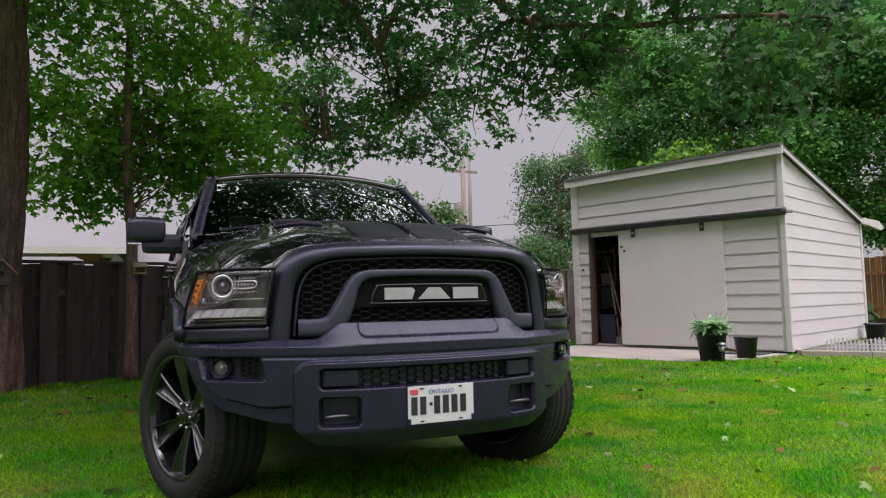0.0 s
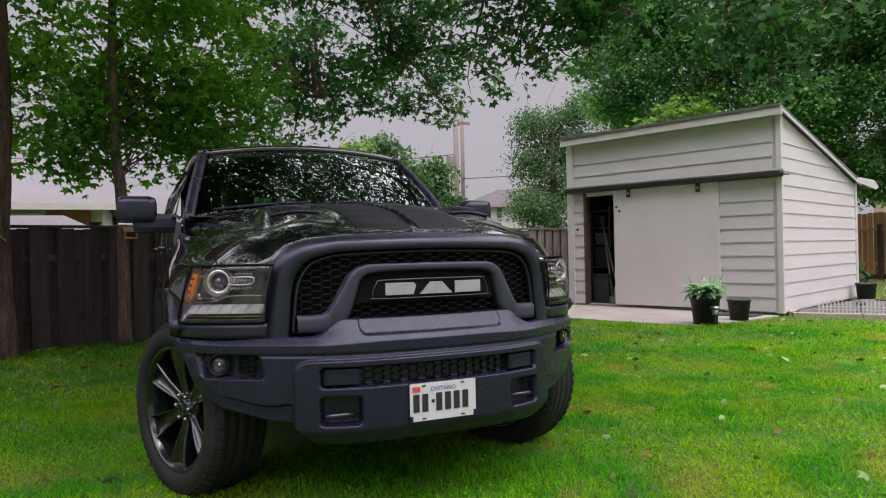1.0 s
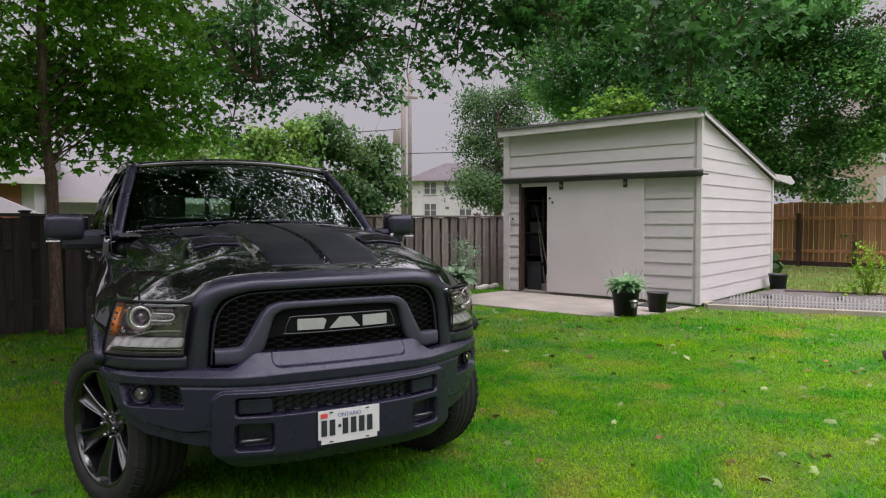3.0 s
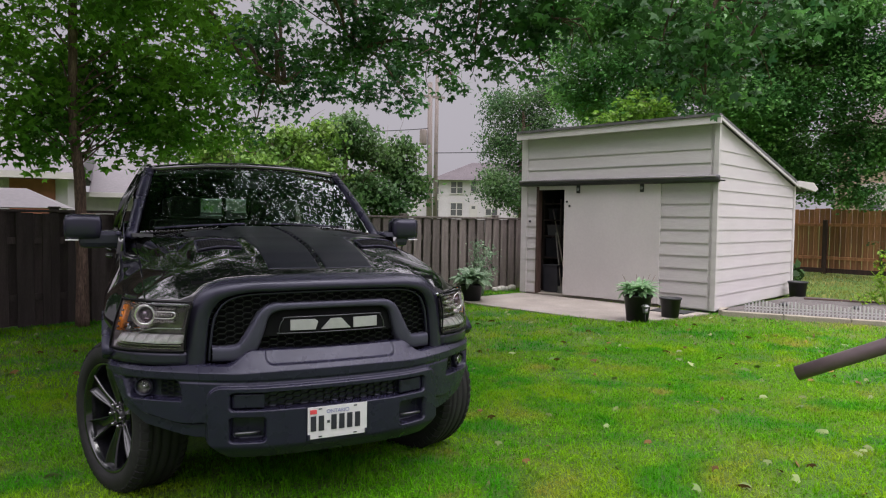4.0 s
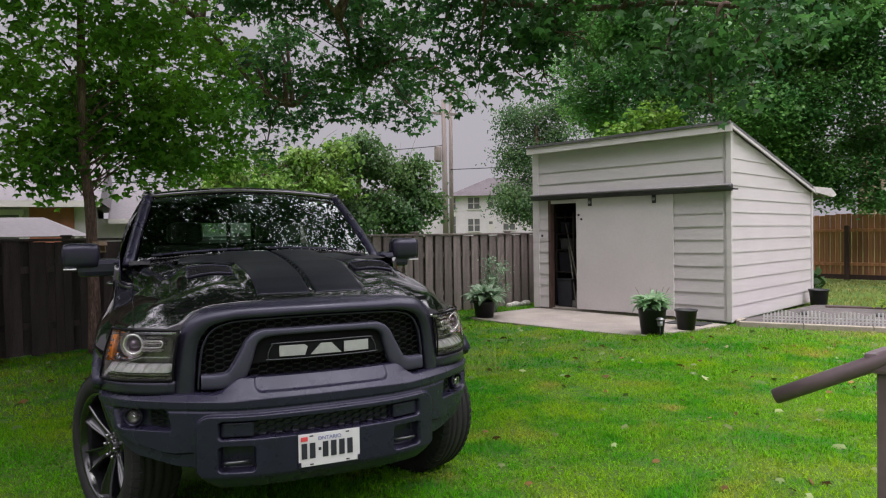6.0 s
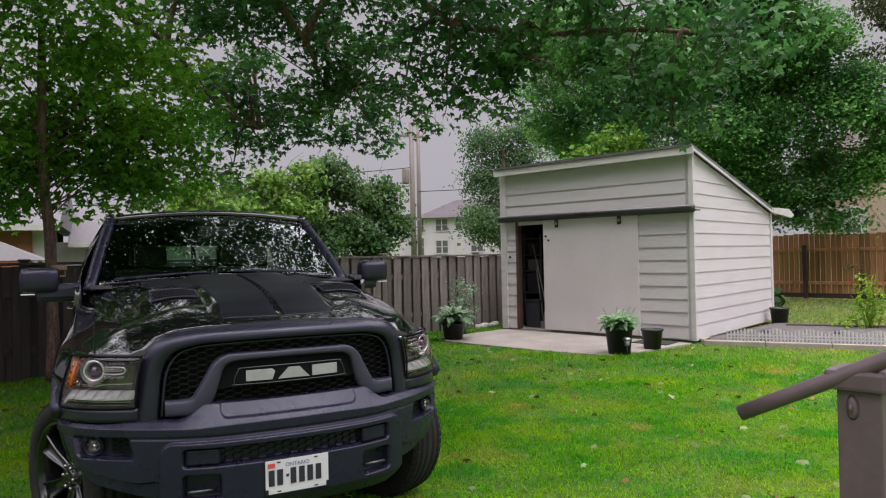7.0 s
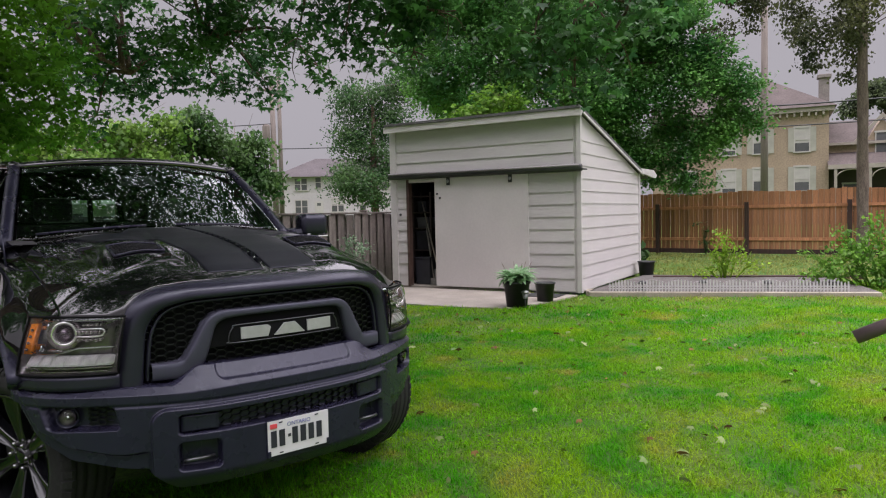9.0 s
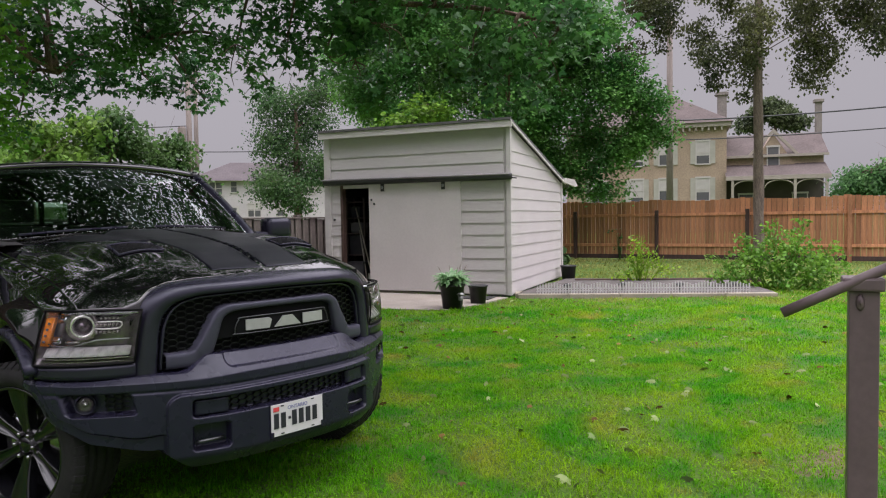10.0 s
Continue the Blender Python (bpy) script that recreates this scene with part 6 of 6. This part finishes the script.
for i in range(nk):
    part("kerb_stone", block((i * KL / nk + .004, -.02, -.06), ((i + 1) * KL / nk - .004, .12, .068), .01), M_kerb, kerb)
part("kerb_stone", block((-.05, .13, -.06), (.1, .5, .07), .012), M_kerb, kerb)
bed = part("gravel_bed", mesh_of([(0, .1, .07), (KL, .1, .07), (KL + .2, 2.6, .05), (1.2, 3.4, .05), (.1, .5, .07)], [(0, 1, 2, 3, 4)]), M_gravel)
bed.matrix_world = KM
tagged(bed, "grey gravel bed behind the kerb", "gravel", kind="structure")
edge = thing("picket_edging", KM, "low white plastic picket edging with a wavy top", "edging")
pk = part("picket", block((-.011, .13, .05), (.011, .145, 1.0), .003), M_white_plastic, edge)
pk.scale = (1, 1, .155)
pk.location = (.35, 0, .055)
for i in range(1, 74):
    o = new("picket", pk.data)
    o.parent = edge
    o.location = (.35 + i * .0505, 0, .055)
    o.scale = (1, 1, .155 + .05 * abs(math.sin(math.pi * i / 9.0)))
for z in (.1, .145):
    part("edging_rail", block((.33, .146, z), (.35 + 73 * .0505 + .02, .156, z + .015), .002), M_white_plastic, edge)
for i in range(4):
    l_ = thing("solar_light", KM @ Matrix.Translation((.9 + i * 1.0, .35 + .1 * (i % 2), .07)), "small black solar garden light in the gravel bed", "garden light", "solar lights in the bed")
    part("stake", tube([(0, 0, -.05), (0, 0, .1)], .01, 6), M_pot, l_)
    part("cap", lathe([(0, .16), (.05, .145), (.075, .115), (.07, .105), (0, .1)], 16), M_pot, l_)
timber = part("bed_timber", block((1.3, 2.75, -.02), (5.2, 2.9, .08), .01), M_post_wood)
timber.matrix_world = KM
tagged(timber, "dark timber edging at the back of the bed", "edging", kind="structure")

# ---- handrail post at the porch steps ----
rail = thing("handrail", Matrix.Identity(4), "brown painted wooden post with a sloping handrail", "handrail")
post = part("post", block((-.043, -.043, -.1), (.043, .043, 1.155), .005), M_rail, rail)
post.matrix_local = Matrix.Translation((.69, -2.31, 0)) @ pose(0, 0, 0, 0, 0, 18)
part("post_cap", block((-.062, -.056, 1.155), (.056, .062, 1.198), .008), M_rail, post)
a_, b_ = np.array([.543, -2.11, 1.078]), np.array([.1, -.205, .116])
part("rail_bar", tube([a_, a_ + b_ * .5, a_ + b_ * 3, a_ + b_ * 6], .0175, 16), M_rail, rail)
br = part("bracket", lathe([(0, -.008), (.018, -.008), (.026, 0), (.0, 0)], 18, "x"), M_rail, post)
br.location, br.scale = (-.0435, 0.012, 1.118), (1, .5, 1.05)
part("bolt", lathe([(0, -.02), (.008, -.018), (.01, -.008)], 10, "x"), M_rail, br)

# ---- grass and fallen leaves ----
def blades(n, x0, x1, y0, y1, h, w, seed, keep=None):
    r = np.random.default_rng(seed)
    x, y = r.uniform(x0, x1, n), r.uniform(y0, y1, n)
    clump = np.sin(x * 3.1 + np.sin(y * 2.3)) * np.sin(y * 2.7 + 1.3 * np.sin(x * 1.9))
    tuft = np.sin(x * 21 + 2 * np.sin(y * 17)) * np.sin(y * 24 + 2 * np.sin(x * 19))
    k = r.uniform(0, 1, n) < .75 + .2 * clump + .2 * tuft
    if keep is not None:
        k &= keep(x, y)
    x, y, clump, tuft = x[k], y[k], clump[k], tuft[k]
    n = len(x)
    z = ground_height(x, y) + GROUND
    a = r.uniform(0, 2 * math.pi, n)
    hh = h * r.uniform(.55, 1.25, n) * (1 + .2 * clump + .38 * tuft)
    ww = w * r.uniform(.7, 1.3, n)
    lean = r.normal(0, 1.4, n) * hh
    ca, sa = np.cos(a), np.sin(a)
    base = np.stack([x, y, z], -1)
    side = np.stack([-sa, ca, 0 * a], -1) * (ww / 2)[:, None]
    way = np.stack([ca, sa, 0 * a], -1)
    mid = base + way * (lean * .35)[:, None] + np.array([0, 0, 1]) * (hh * .6)[:, None]
    tip = base + way * lean[:, None] + np.array([0, 0, 1]) * hh[:, None]
    V = np.stack([base - side, base + side, mid + side * .8, tip, mid - side * .8], 1)
    me = bpy.data.meshes.new("mesh")
    verts = V.reshape(-1, 3)
    quads = (np.array([0, 1, 2, 4])[None] + 5 * np.arange(n)[:, None])
    tris = (np.array([4, 2, 3])[None] + 5 * np.arange(n)[:, None])
    me.vertices.add(len(verts))
    me.vertices.foreach_set("co", verts.astype(np.float32).ravel())
    loops = np.concatenate([quads.ravel(), tris.ravel()]).astype(np.int32)
    me.loops.add(len(loops))
    me.loops.foreach_set("vertex_index", loops)
    me.polygons.add(2 * n)
    me.polygons.foreach_set("loop_start", np.concatenate([np.arange(n) * 4, 4 * n + np.arange(n) * 3]).astype(np.int32))
    me.polygons.foreach_set("loop_total", np.concatenate([np.full(n, 4), np.full(n, 3)]).astype(np.int32))
    me.update(calc_edges=True)
    return me


SI = np.array(SHED.inverted())
KI = np.array(KM.inverted())


def on_lawn(x, y):
    sx, sy = SI[0, 0] * x + SI[0, 1] * y + SI[0, 3], SI[1, 0] * x + SI[1, 1] * y + SI[1, 3]
    kx, ky = KI[0, 0] * x + KI[0, 1] * y + KI[0, 3], KI[1, 0] * x + KI[1, 1] * y + KI[1, 3]
    shed_ = (sx > -.03) & (sx < SD + .05) & (sy > -.05) & (sy < SW + .05)
    slab_ = np.ones(np.shape(x), bool)
    for (x0, y0), (x1, y1) in zip(SLAB, SLAB[1:] + SLAB[:1]):
        slab_ &= ((x1 - x0) * (y - y0) - (y1 - y0) * (x - x0)) / math.hypot(x1 - x0, y1 - y0) > -.02
    bed_ = (kx > -.05) & (kx < KL + .1) & (ky > -.03) & (ky < 2.7)
    return ~(shed_ | slab_ | bed_)


def by_kerb(x, y):
    """How dry the lawn is: most along the kerb of the raised bed."""
    kx, ky = KI[0, 0] * x + KI[0, 1] * y + KI[0, 3], KI[1, 0] * x + KI[1, 1] * y + KI[1, 3]
    ends = step_(kx, -1.3, -.2) * (1 - step_(kx, KL + .4, KL + 1.2))
    return ends * np.exp(-np.maximum(-ky + .25 * np.sin(kx * 3.1) + .15 * np.sin(kx * 7.3), 0) / .5) * (ky < 0)


def worn(x, y):
    """Less grass on the worn spot beside the handrail and under the truck."""
    r = np.random.default_rng(5)
    spot = np.exp(-(((x - 2.5) / .6) ** 2 + ((y + 1.75) / .36) ** 2)) + .5 * np.exp(-(((x - 2.2) / .3) ** 2 + ((y + .9) / .25) ** 2))
    under = (np.abs(x) < .8) & (y > 1.2) & (y < 5.3)
    spot += .75 * np.exp(-(((x - 3.15) / .38) ** 2 + ((y - 1.43) / .2) ** 2)) + .5 * np.exp(-(((x - 1.7) / .4) ** 2 + ((y + .6) / .22) ** 2))
    return on_lawn(x, y) & (r.uniform(0, 1, len(x)) > .5 * spot) & (r.uniform(0, 1, len(x)) > .75 * by_kerb(x, y)) & ~under


def dry_edge(x, y):
    return on_lawn(x, y) & (np.random.default_rng(6).uniform(0, 1, len(x)) < by_kerb(x, y))


def lawn(name, me, mat_=None):
    tagged(part(name, me, mat_ or M_grass), "short mown green grass of the lawn", "grass", kind="stuff")


lawn("grass_near", blades(340000, -2.6, 5.2, -2.2, 3.2, .024, .0044, 21, worn))
lawn("grass_middle", blades(170000, -5.0, 10.5, 3.2, 9.6, .034, .0072, 22, worn))
lawn("grass_side", blades(100000, 5.2, 12.5, -2.5, 3.2, .032, .007, 23, worn))
lawn("grass_behind", blades(60000, -9.0, 9.0, -8.0, -2.2, .03, .012, 25, on_lawn))
lawn("grass_left", blades(36000, -9.0, -2.6, -2.2, 3.2, .03, .01, 26, on_lawn))
lawn("grass_edge", blades(60000, 6.0, 12.5, 0, 6.2, .03, .008, 27, dry_edge), M_grass_dry)
lawn("grass_far", blades(60000, 10.0, 21.5, -3.0, 14.0, .05, .012, 24, on_lawn), M_grass_dry)

r_ = np.random.default_rng(40)
wx, wy = r_.uniform(-2.6, 6.5, 60000), r_.uniform(-2.2, 4.5, 60000)
some = worn(wx, wy) & (np.sin(wx * 5 + 2 * np.sin(wy * 3)) * np.sin(wy * 6 + np.sin(wx * 4)) + r_.normal(0, .4, 60000) > .12)
wx, wy = wx[some], wy[some]
w_at = np.stack([wx, wy, ground_height(wx, wy) + GROUND + r_.uniform(.01, .026, len(wx))], -1)
tagged(part("lawn_weeds", leaf_mesh(w_at, .015, r_, KITE2, KITE_F, droop=.3, flat=.5), M_grass), "small broad-leaved weeds among the lawn grass", "weeds", kind="stuff")

a = np.linspace(0, 2 * math.pi, 49)[:-1]
rad_ = 1 + .09 * np.sin(2 * a + 1) + .05 * np.sin(5 * a) + .03 * np.sin(9 * a + 2)
dirt = [(2.45, -1.75, .004)] + [(2.45 + .75 * k * math.cos(t), -1.75 + .42 * k * math.sin(t), .005 if k < .8 else -.006) for t, k in zip(a, rad_ * 1.0)]
for i, (x, y, z) in enumerate(dirt):
    dirt[i] = (x, y, float(ground_height(x, y)) + GROUND + z)
bare = part("bare_soil", mesh_of(dirt, [(0, i + 1, (i + 1) % 48 + 1) for i in range(48)], True), material("bare_soil", (0.15, 0.11, 0.06), 0.95, second=(0.08, 0.075, 0.03), scale=9, fine=0.35, fine_scale=60, bump=0.8, bump_scale=60))
tagged(bare, "worn brown soil patch beside the handrail", "soil", kind="structure")

r_ = np.random.default_rng(41)
nl = 540
lx, ly = r_.uniform(-4, 8, nl), -2 + 9 * r_.uniform(0, 1, nl) ** 1.2
ok = on_lawn(lx, ly) & ~((np.abs(lx) < 1.2) & (ly > .2))
lx, ly = lx[ok], ly[ok]
fl_at = np.stack([lx, ly, ground_height(lx, ly) + GROUND + .032], -1)
half_ = int(len(fl_at) * .36)
M_dry = material("dry_leaf", (0.26, 0.15, 0.06), 0.95, spec=0.08, second=(0.09, 0.055, 0.03), scale=2, per_island=0.3)
M_fresh = material("fallen_green_leaf", (0.12, 0.2, 0.07), 0.9, spec=0.1, second=(0.3, 0.33, 0.15), scale=2, per_island=0.3)
tagged(part("fallen_leaves_dry", leaf_mesh(fl_at[:half_], .058, r_, droop=.7, flat=.35), M_dry), "dry brown fallen maple leaves lying on the lawn", "leaves", kind="stuff")
tagged(part("fallen_leaves_pale", leaf_mesh(fl_at[half_:], .058, r_, droop=.7, flat=.35), M_fresh), "pale green fallen maple leaves lying on the lawn", "leaves", kind="stuff")

# ---- houses beyond the fences ----
def window_far(parent, x, z, w, h, shutters=None, bars=True, d=0.0, double=False, blind=0.0):
    win = thing("window", None)
    win.parent = parent
    win.location = (x, d, z)
    part("pane", block((-w / 2, -.02, 0), (w / 2, .01, h)), M_window_far, win)
    for a, b in (((-w / 2 - .08, -.06, -.05), (-w / 2, .02, h + .08)), ((w / 2, -.06, -.05), (w / 2 + .08, .02, h + .08)), ((-w / 2 - .12, -.07, h), (w / 2 + .12, .02, h + .14)), ((-w / 2 - .14, -.1, -.1), (w / 2 + .14, .02, 0))):
        part("window_frame", block(a, b), M_frame_far, win)
    if bars:
        part("glazing_bar", block((-w / 2, -.05, h / 2 - .03), (w / 2, -.02, h / 2 + .03)), M_frame_far, win)
    if double:
        part("mullion", block((-.06, -.055, 0), (.06, -.02, h)), M_frame_far, win)
    if blind:
        part("blind", block((-w / 2, -.024, h * (1 - blind)), (w / 2, -.0205, h)), M_blind, win)
    if shutters:
        for s in (-1, 1):
            part("shutter", block((s * (w / 2 + .28) - .2, -.06, -.02), (s * (w / 2 + .28) + .2, -.01, h + .05)), shutters, win)
    return win


def hip_roof(x0, x1, y0, y1, z, h, over, inset):
    v = [(x0 - over, y0 - over, z), (x1 + over, y0 - over, z), (x1 + over, y1 + over, z), (x0 - over, y1 + over, z),
         (x0 + inset, (y0 + y1) / 2, z + h), (x1 - inset, (y0 + y1) / 2, z + h)]
    return mesh_of(v, [(0, 1, 5, 4), (1, 2, 5), (2, 3, 4, 5), (3, 0, 4), (3, 2, 1, 0)])


# pale two-storey house seen over the dark fence
ma = Matrix.Translation((29.3, 65.3, 0)) @ pose(0, 0, 0, 0, 0, -28)
ha = thing("pale_house", ma, "pale two-storey house with a grey hipped roof", "house")
part("wall", block((0, 0, 0), (16, 9, 5.75)), M_cream, ha)
part("wall", block((-5.5, 2, 0), (0, 9, 3.9)), M_cream, ha)
part("roof", hip_roof(0, 16, 0, 9, 5.72, 2.3, .6, 4), material("grey_shingles", (0.085, 0.073, 0.078), 0.95, spec=0.2, vary=0.15, scale=0.8, fine=0.2, fine_scale=8), ha)
for x, z, w, h, two in ((2.45, 4.3, 1.25, 1.25, True), (4.28, 4.55, .55, 1.1, False), (2.45, 1.85, 1.25, 1.35, True), (6.3, 1.95, 1.25, 1.35, True), (9.0, 2.0, .6, 1.2, False),
                        (7.6, 4.4, 1.2, 1.2, True), (12.0, 4.4, 1.2, 1.2, True), (.3, 4.2, .3, 1.4, False), (.3, 1.6, .3, 1.9, False)):
    window_far(ha, x, z, w, h, double=two, blind=.45 if x > 6 else 0)
part("door", block((3.85, -.06, .4), (4.75, .02, 3.1), .02), M_frame_far, ha)
part("door_light", block((4.1, -.065, 2.6), (4.5, -.058, 2.9)), M_window_far, ha)

# yellow brick house with a porch wing
d_c = math.degrees(math.atan2(20.05 - 27.44, 53.58 - 49.91))
mc = Matrix.Translation((49.6, 28.0, 0)) @ pose(0, 0, 0, 0, 0, d_c)
hc = thing("brick_house", mc, "yellow-brick villa with bracketed eaves, shutters and a columned porch wing", "house")
L1 = 8.9
M_porch_shade = material("porch_shade", (0.06, 0.048, 0.045), 0.9, vary=0.2, scale=1)
part("wall", block((-4, 0, 0), (L1, 9, 8.75)), M_brick_y, hc)
part("eaves_board", block((-4.3, -.35, 8.55), (L1 + .35, 9.3, 8.9)), M_eaves, hc)
for i in range(26):
    part("eaves_bracket", block((-3.8 + i * .49, -.3, 8.25), (-3.66 + i * .49, 0, 8.56)), M_eaves, hc)
part("roof", hip_roof(-4, L1, 0, 9, 8.9, 3.1, .5, 4.2), M_roof_far, hc)
pale_green = material("shutter_paint", (0.3, 0.29, 0.255), 0.7, vary=0.1, scale=2)
for x in (-1.4, 1.9, 4.2, 7.1):
    for z in (5.6, 2.6):
        window_far(hc, x, z, .95, 1.8, pale_green, blind=.55 + .3 * ((x * 7 + z) % 1.0))
for x, y, w_, top_ in ((L1 - .2, 2.5, .36, 11.7), (L1 + 7.5, 5.0, .24, 11.0)):
    ch = part("chimney", block((x - w_, y - w_, 6.4), (x + w_, y + w_, top_), .03), M_chimney, hc)
    part("chimney_cap", block((x - w_ - .13, y - w_ - .13, top_ - .3), (x + w_ + .13, y + w_ + .13, top_ - .05), .03), M_chimney, ch)
part("wing_wall", block((L1, 1.6, 0), (L1 + 7.3, 8, 6.2)), M_brick_y, hc)
v = [(L1, 1.2, 6.15), (L1 + 7.6, 1.2, 6.15), (L1 + 7.6, 4.8, 8.2), (L1, 4.8, 8.2), (L1, 8.4, 6.15), (L1 + 7.6, 8.4, 6.15)]
part("wing_roof", mesh_of(v, [(0, 1, 2, 3), (3, 2, 5, 4), (0, 3, 4), (1, 5, 2)]), M_roof_far, hc)
part("wing_eave", block((L1, 1.1, 6.0), (L1 + 7.6, 1.25, 6.2)), M_eaves, hc)
gx = L1 + 3.6
gb = part("gable", prism([(gx - 1.7, 5.2), (gx + 1.7, 5.2), (gx, 7.9)], 3), M_brick_y, hc)
gb.location = (0, 1.4, 0)
for s in (-1, 1):
    part("gable_board", mesh_of([(gx, 1.25, 7.95), (gx + s * 1.9, 1.25, 5.9), (gx + s * 1.9, 1.25, 6.2), (gx, 1.25, 8.3), (gx, 1.5, 7.95), (gx + s * 1.9, 1.5, 5.9), (gx + s * 1.9, 1.5, 6.2), (gx, 1.5, 8.3)],
                                [(0, 1, 2, 3), (4, 7, 6, 5), (0, 4, 5, 1), (2, 6, 7, 3), (1, 5, 6, 2), (3, 7, 4, 0)]), M_eaves, hc)
window_far(hc, gx, 5.3, .8, 1.5, None, d=1.35)
part("porch_roof", mesh_of([(L1 - .1, -.9, 4.4), (L1 + 7.4, -.9, 4.4), (L1 + 7.4, 1.7, 5.5), (L1 - .1, 1.7, 5.5)], [(0, 1, 2, 3)]), M_roof_far, hc)
part("porch_beam", block((L1 - .1, -.9, 4.1), (L1 + 7.4, -.7, 4.42)), M_eaves, hc)
# Dark panel over the brick: the shade inside the porch, painted on.
part("porch_back", block((L1, 1.52, 0), (L1 + 7.3, 1.6, 4.6)), M_porch_shade, hc)
for x in (.4, 2.6, 4.9, 7.1):
    part("porch_column", block((L1 + x - .1, -.88, 0), (L1 + x + .1, -.7, 4.1), .02), M_eaves, hc)
for x in (1.5, 3.8, 6.0):
    a = np.linspace(math.pi, 0, 13)
    part("porch_arch", tube([(L1 + x + 1.05 * math.cos(t), -.8, 3.45 + .6 * math.sin(t)) for t in a], .05, 6), M_eaves, hc)
for x in (1.6, 5.6):
    window_far(hc, L1 + x, 1.0, 1.0, 2.0, None, d=1.5)

# bungalow with a pale roof over the dark fence
hb_ = thing("bungalow", Matrix.Identity(4), "white bungalow with a pale shingled roof and a brick panel", "house")
part("wall", block((-13, 18.75, 0), (-2.6, 26, 2.55)), M_cream, hb_)
part("wall", block((-2.6, 22.9, 0), (6.0, 27.5, 2.2)), M_cream, hb_)
part("roof", mesh_of([(-13.4, 18.2, 2.55), (-2.2, 18.2, 2.55), (-2.2, 22.6, 4.3), (-13.4, 22.6, 4.3), (-2.2, 27, 2.55), (-13.4, 27, 2.55)], [(0, 1, 2, 3), (3, 2, 4, 5), (1, 4, 2), (0, 3, 5)]), M_roof_pale, hb_)
part("roof", mesh_of([(-2.25, 22.4, 2.15), (6.4, 22.4, 2.15), (6.4, 25.4, 3.6), (-2.25, 25.4, 3.6), (6.4, 28, 2.2), (-2.25, 28, 2.2)], [(0, 1, 2, 3), (3, 2, 4, 5), (1, 4, 2), (0, 3, 5)]), M_roof_pale, hb_)
part("fascia", block((-13.4, 18.16, 2.4), (-2.2, 18.2, 2.58)), M_frame_far, hb_)
part("fascia", block((-2.25, 22.36, 2.02), (6.4, 22.4, 2.18)), M_frame_far, hb_)
part("brick_panel", block((-4.0, 18.68, 0), (-2.9, 18.75, 2.4)), M_red_brick, hb_)
window_far(hb_, -5.2, 1.0, 1.9, 1.2, d=18.73)
sh2 = thing("garden_canopy", Matrix.Identity(4), "pale low garden shelter roof beyond the dark fence", "shelter")
part("canopy_roof", mesh_of([(-5.6, 11.6, 1.55), (-2.1, 11.9, 1.55), (-2.9, 13.0, 1.95), (-5.2, 13.0, 1.95), (-2.1, 14.2, 1.55), (-5.6, 14.2, 1.55)], [(0, 1, 2, 3), (1, 4, 2), (3, 2, 4, 5), (0, 3, 5)]), M_roof_pale, sh2)
for x, y in ((-5.4, 11.8), (-2.3, 12.1), (-5.4, 14.0), (-2.3, 14.0)):
    part("canopy_post", block((x - .04, y - .04, -.05), (x + .04, y + .04, 1.56)), M_frame_far, sh2)

# ---- poles and wires ----
def pole(at, top, r, label):
    p = thing("utility_pole", Matrix.Translation(at), label, "utility pole")
    part("pole_shaft", tube([(0, 0, -.2), (top[0] - at[0], top[1] - at[1], top[2])], [r, r * .75], 10), M_pole, p)
    return p


pl = pole((16.95, 38.1, 0), (16.9, 38.1, 10.4), .2, "grey wooden utility pole beyond the dark fence")
part("crossarm", block((-1.0, -.06, 9.4), (1.0, .06, 9.55)), M_pole, pl)
part("transformer", lathe([(0, 6.3), (.22, 6.3), (.24, 6.4), (.24, 7.2), (.2, 7.3), (0, 7.3)], 14), M_pole, pl).location = (-.5, 0, 0)
pole((17.75, 39.0, 0), (17.8, 39.0, 11.2), .16, "thin grey utility pole beside another pole")
pole((38.2, 17.2, 0), (37.6, 16.9, 13.5), .22, "tall wooden utility pole in front of the brick house")


def wire(a, b, sag, r=.035):
    a, b = np.array(a), np.array(b)
    s = np.linspace(0, 1, 24)[:, None]
    w = part("power_line", tube(a + (b - a) * s - np.array([0, 0, sag]) * 4 * s * (1 - s), r, 5), M_cable)
    tagged(w, "black overhead power line between utility poles", "power line", "power lines")


wire((38.1, 17.0, 7.25), (45, -3, 7.7), .35, .045)
wire((38.1, 17.0, 6.05), (45, -3, 6.5), .3, .035)
wire((17.7, 38.9, 5.9), (38.1, 17.0, 6.9), .4, .03)
wire((16.9, 38.1, 7.4), (-16, 33, 6.2), .9, .03)
wire((16.9, 38.1, 6.2), (-16, 33, 4.6), .9, .03)
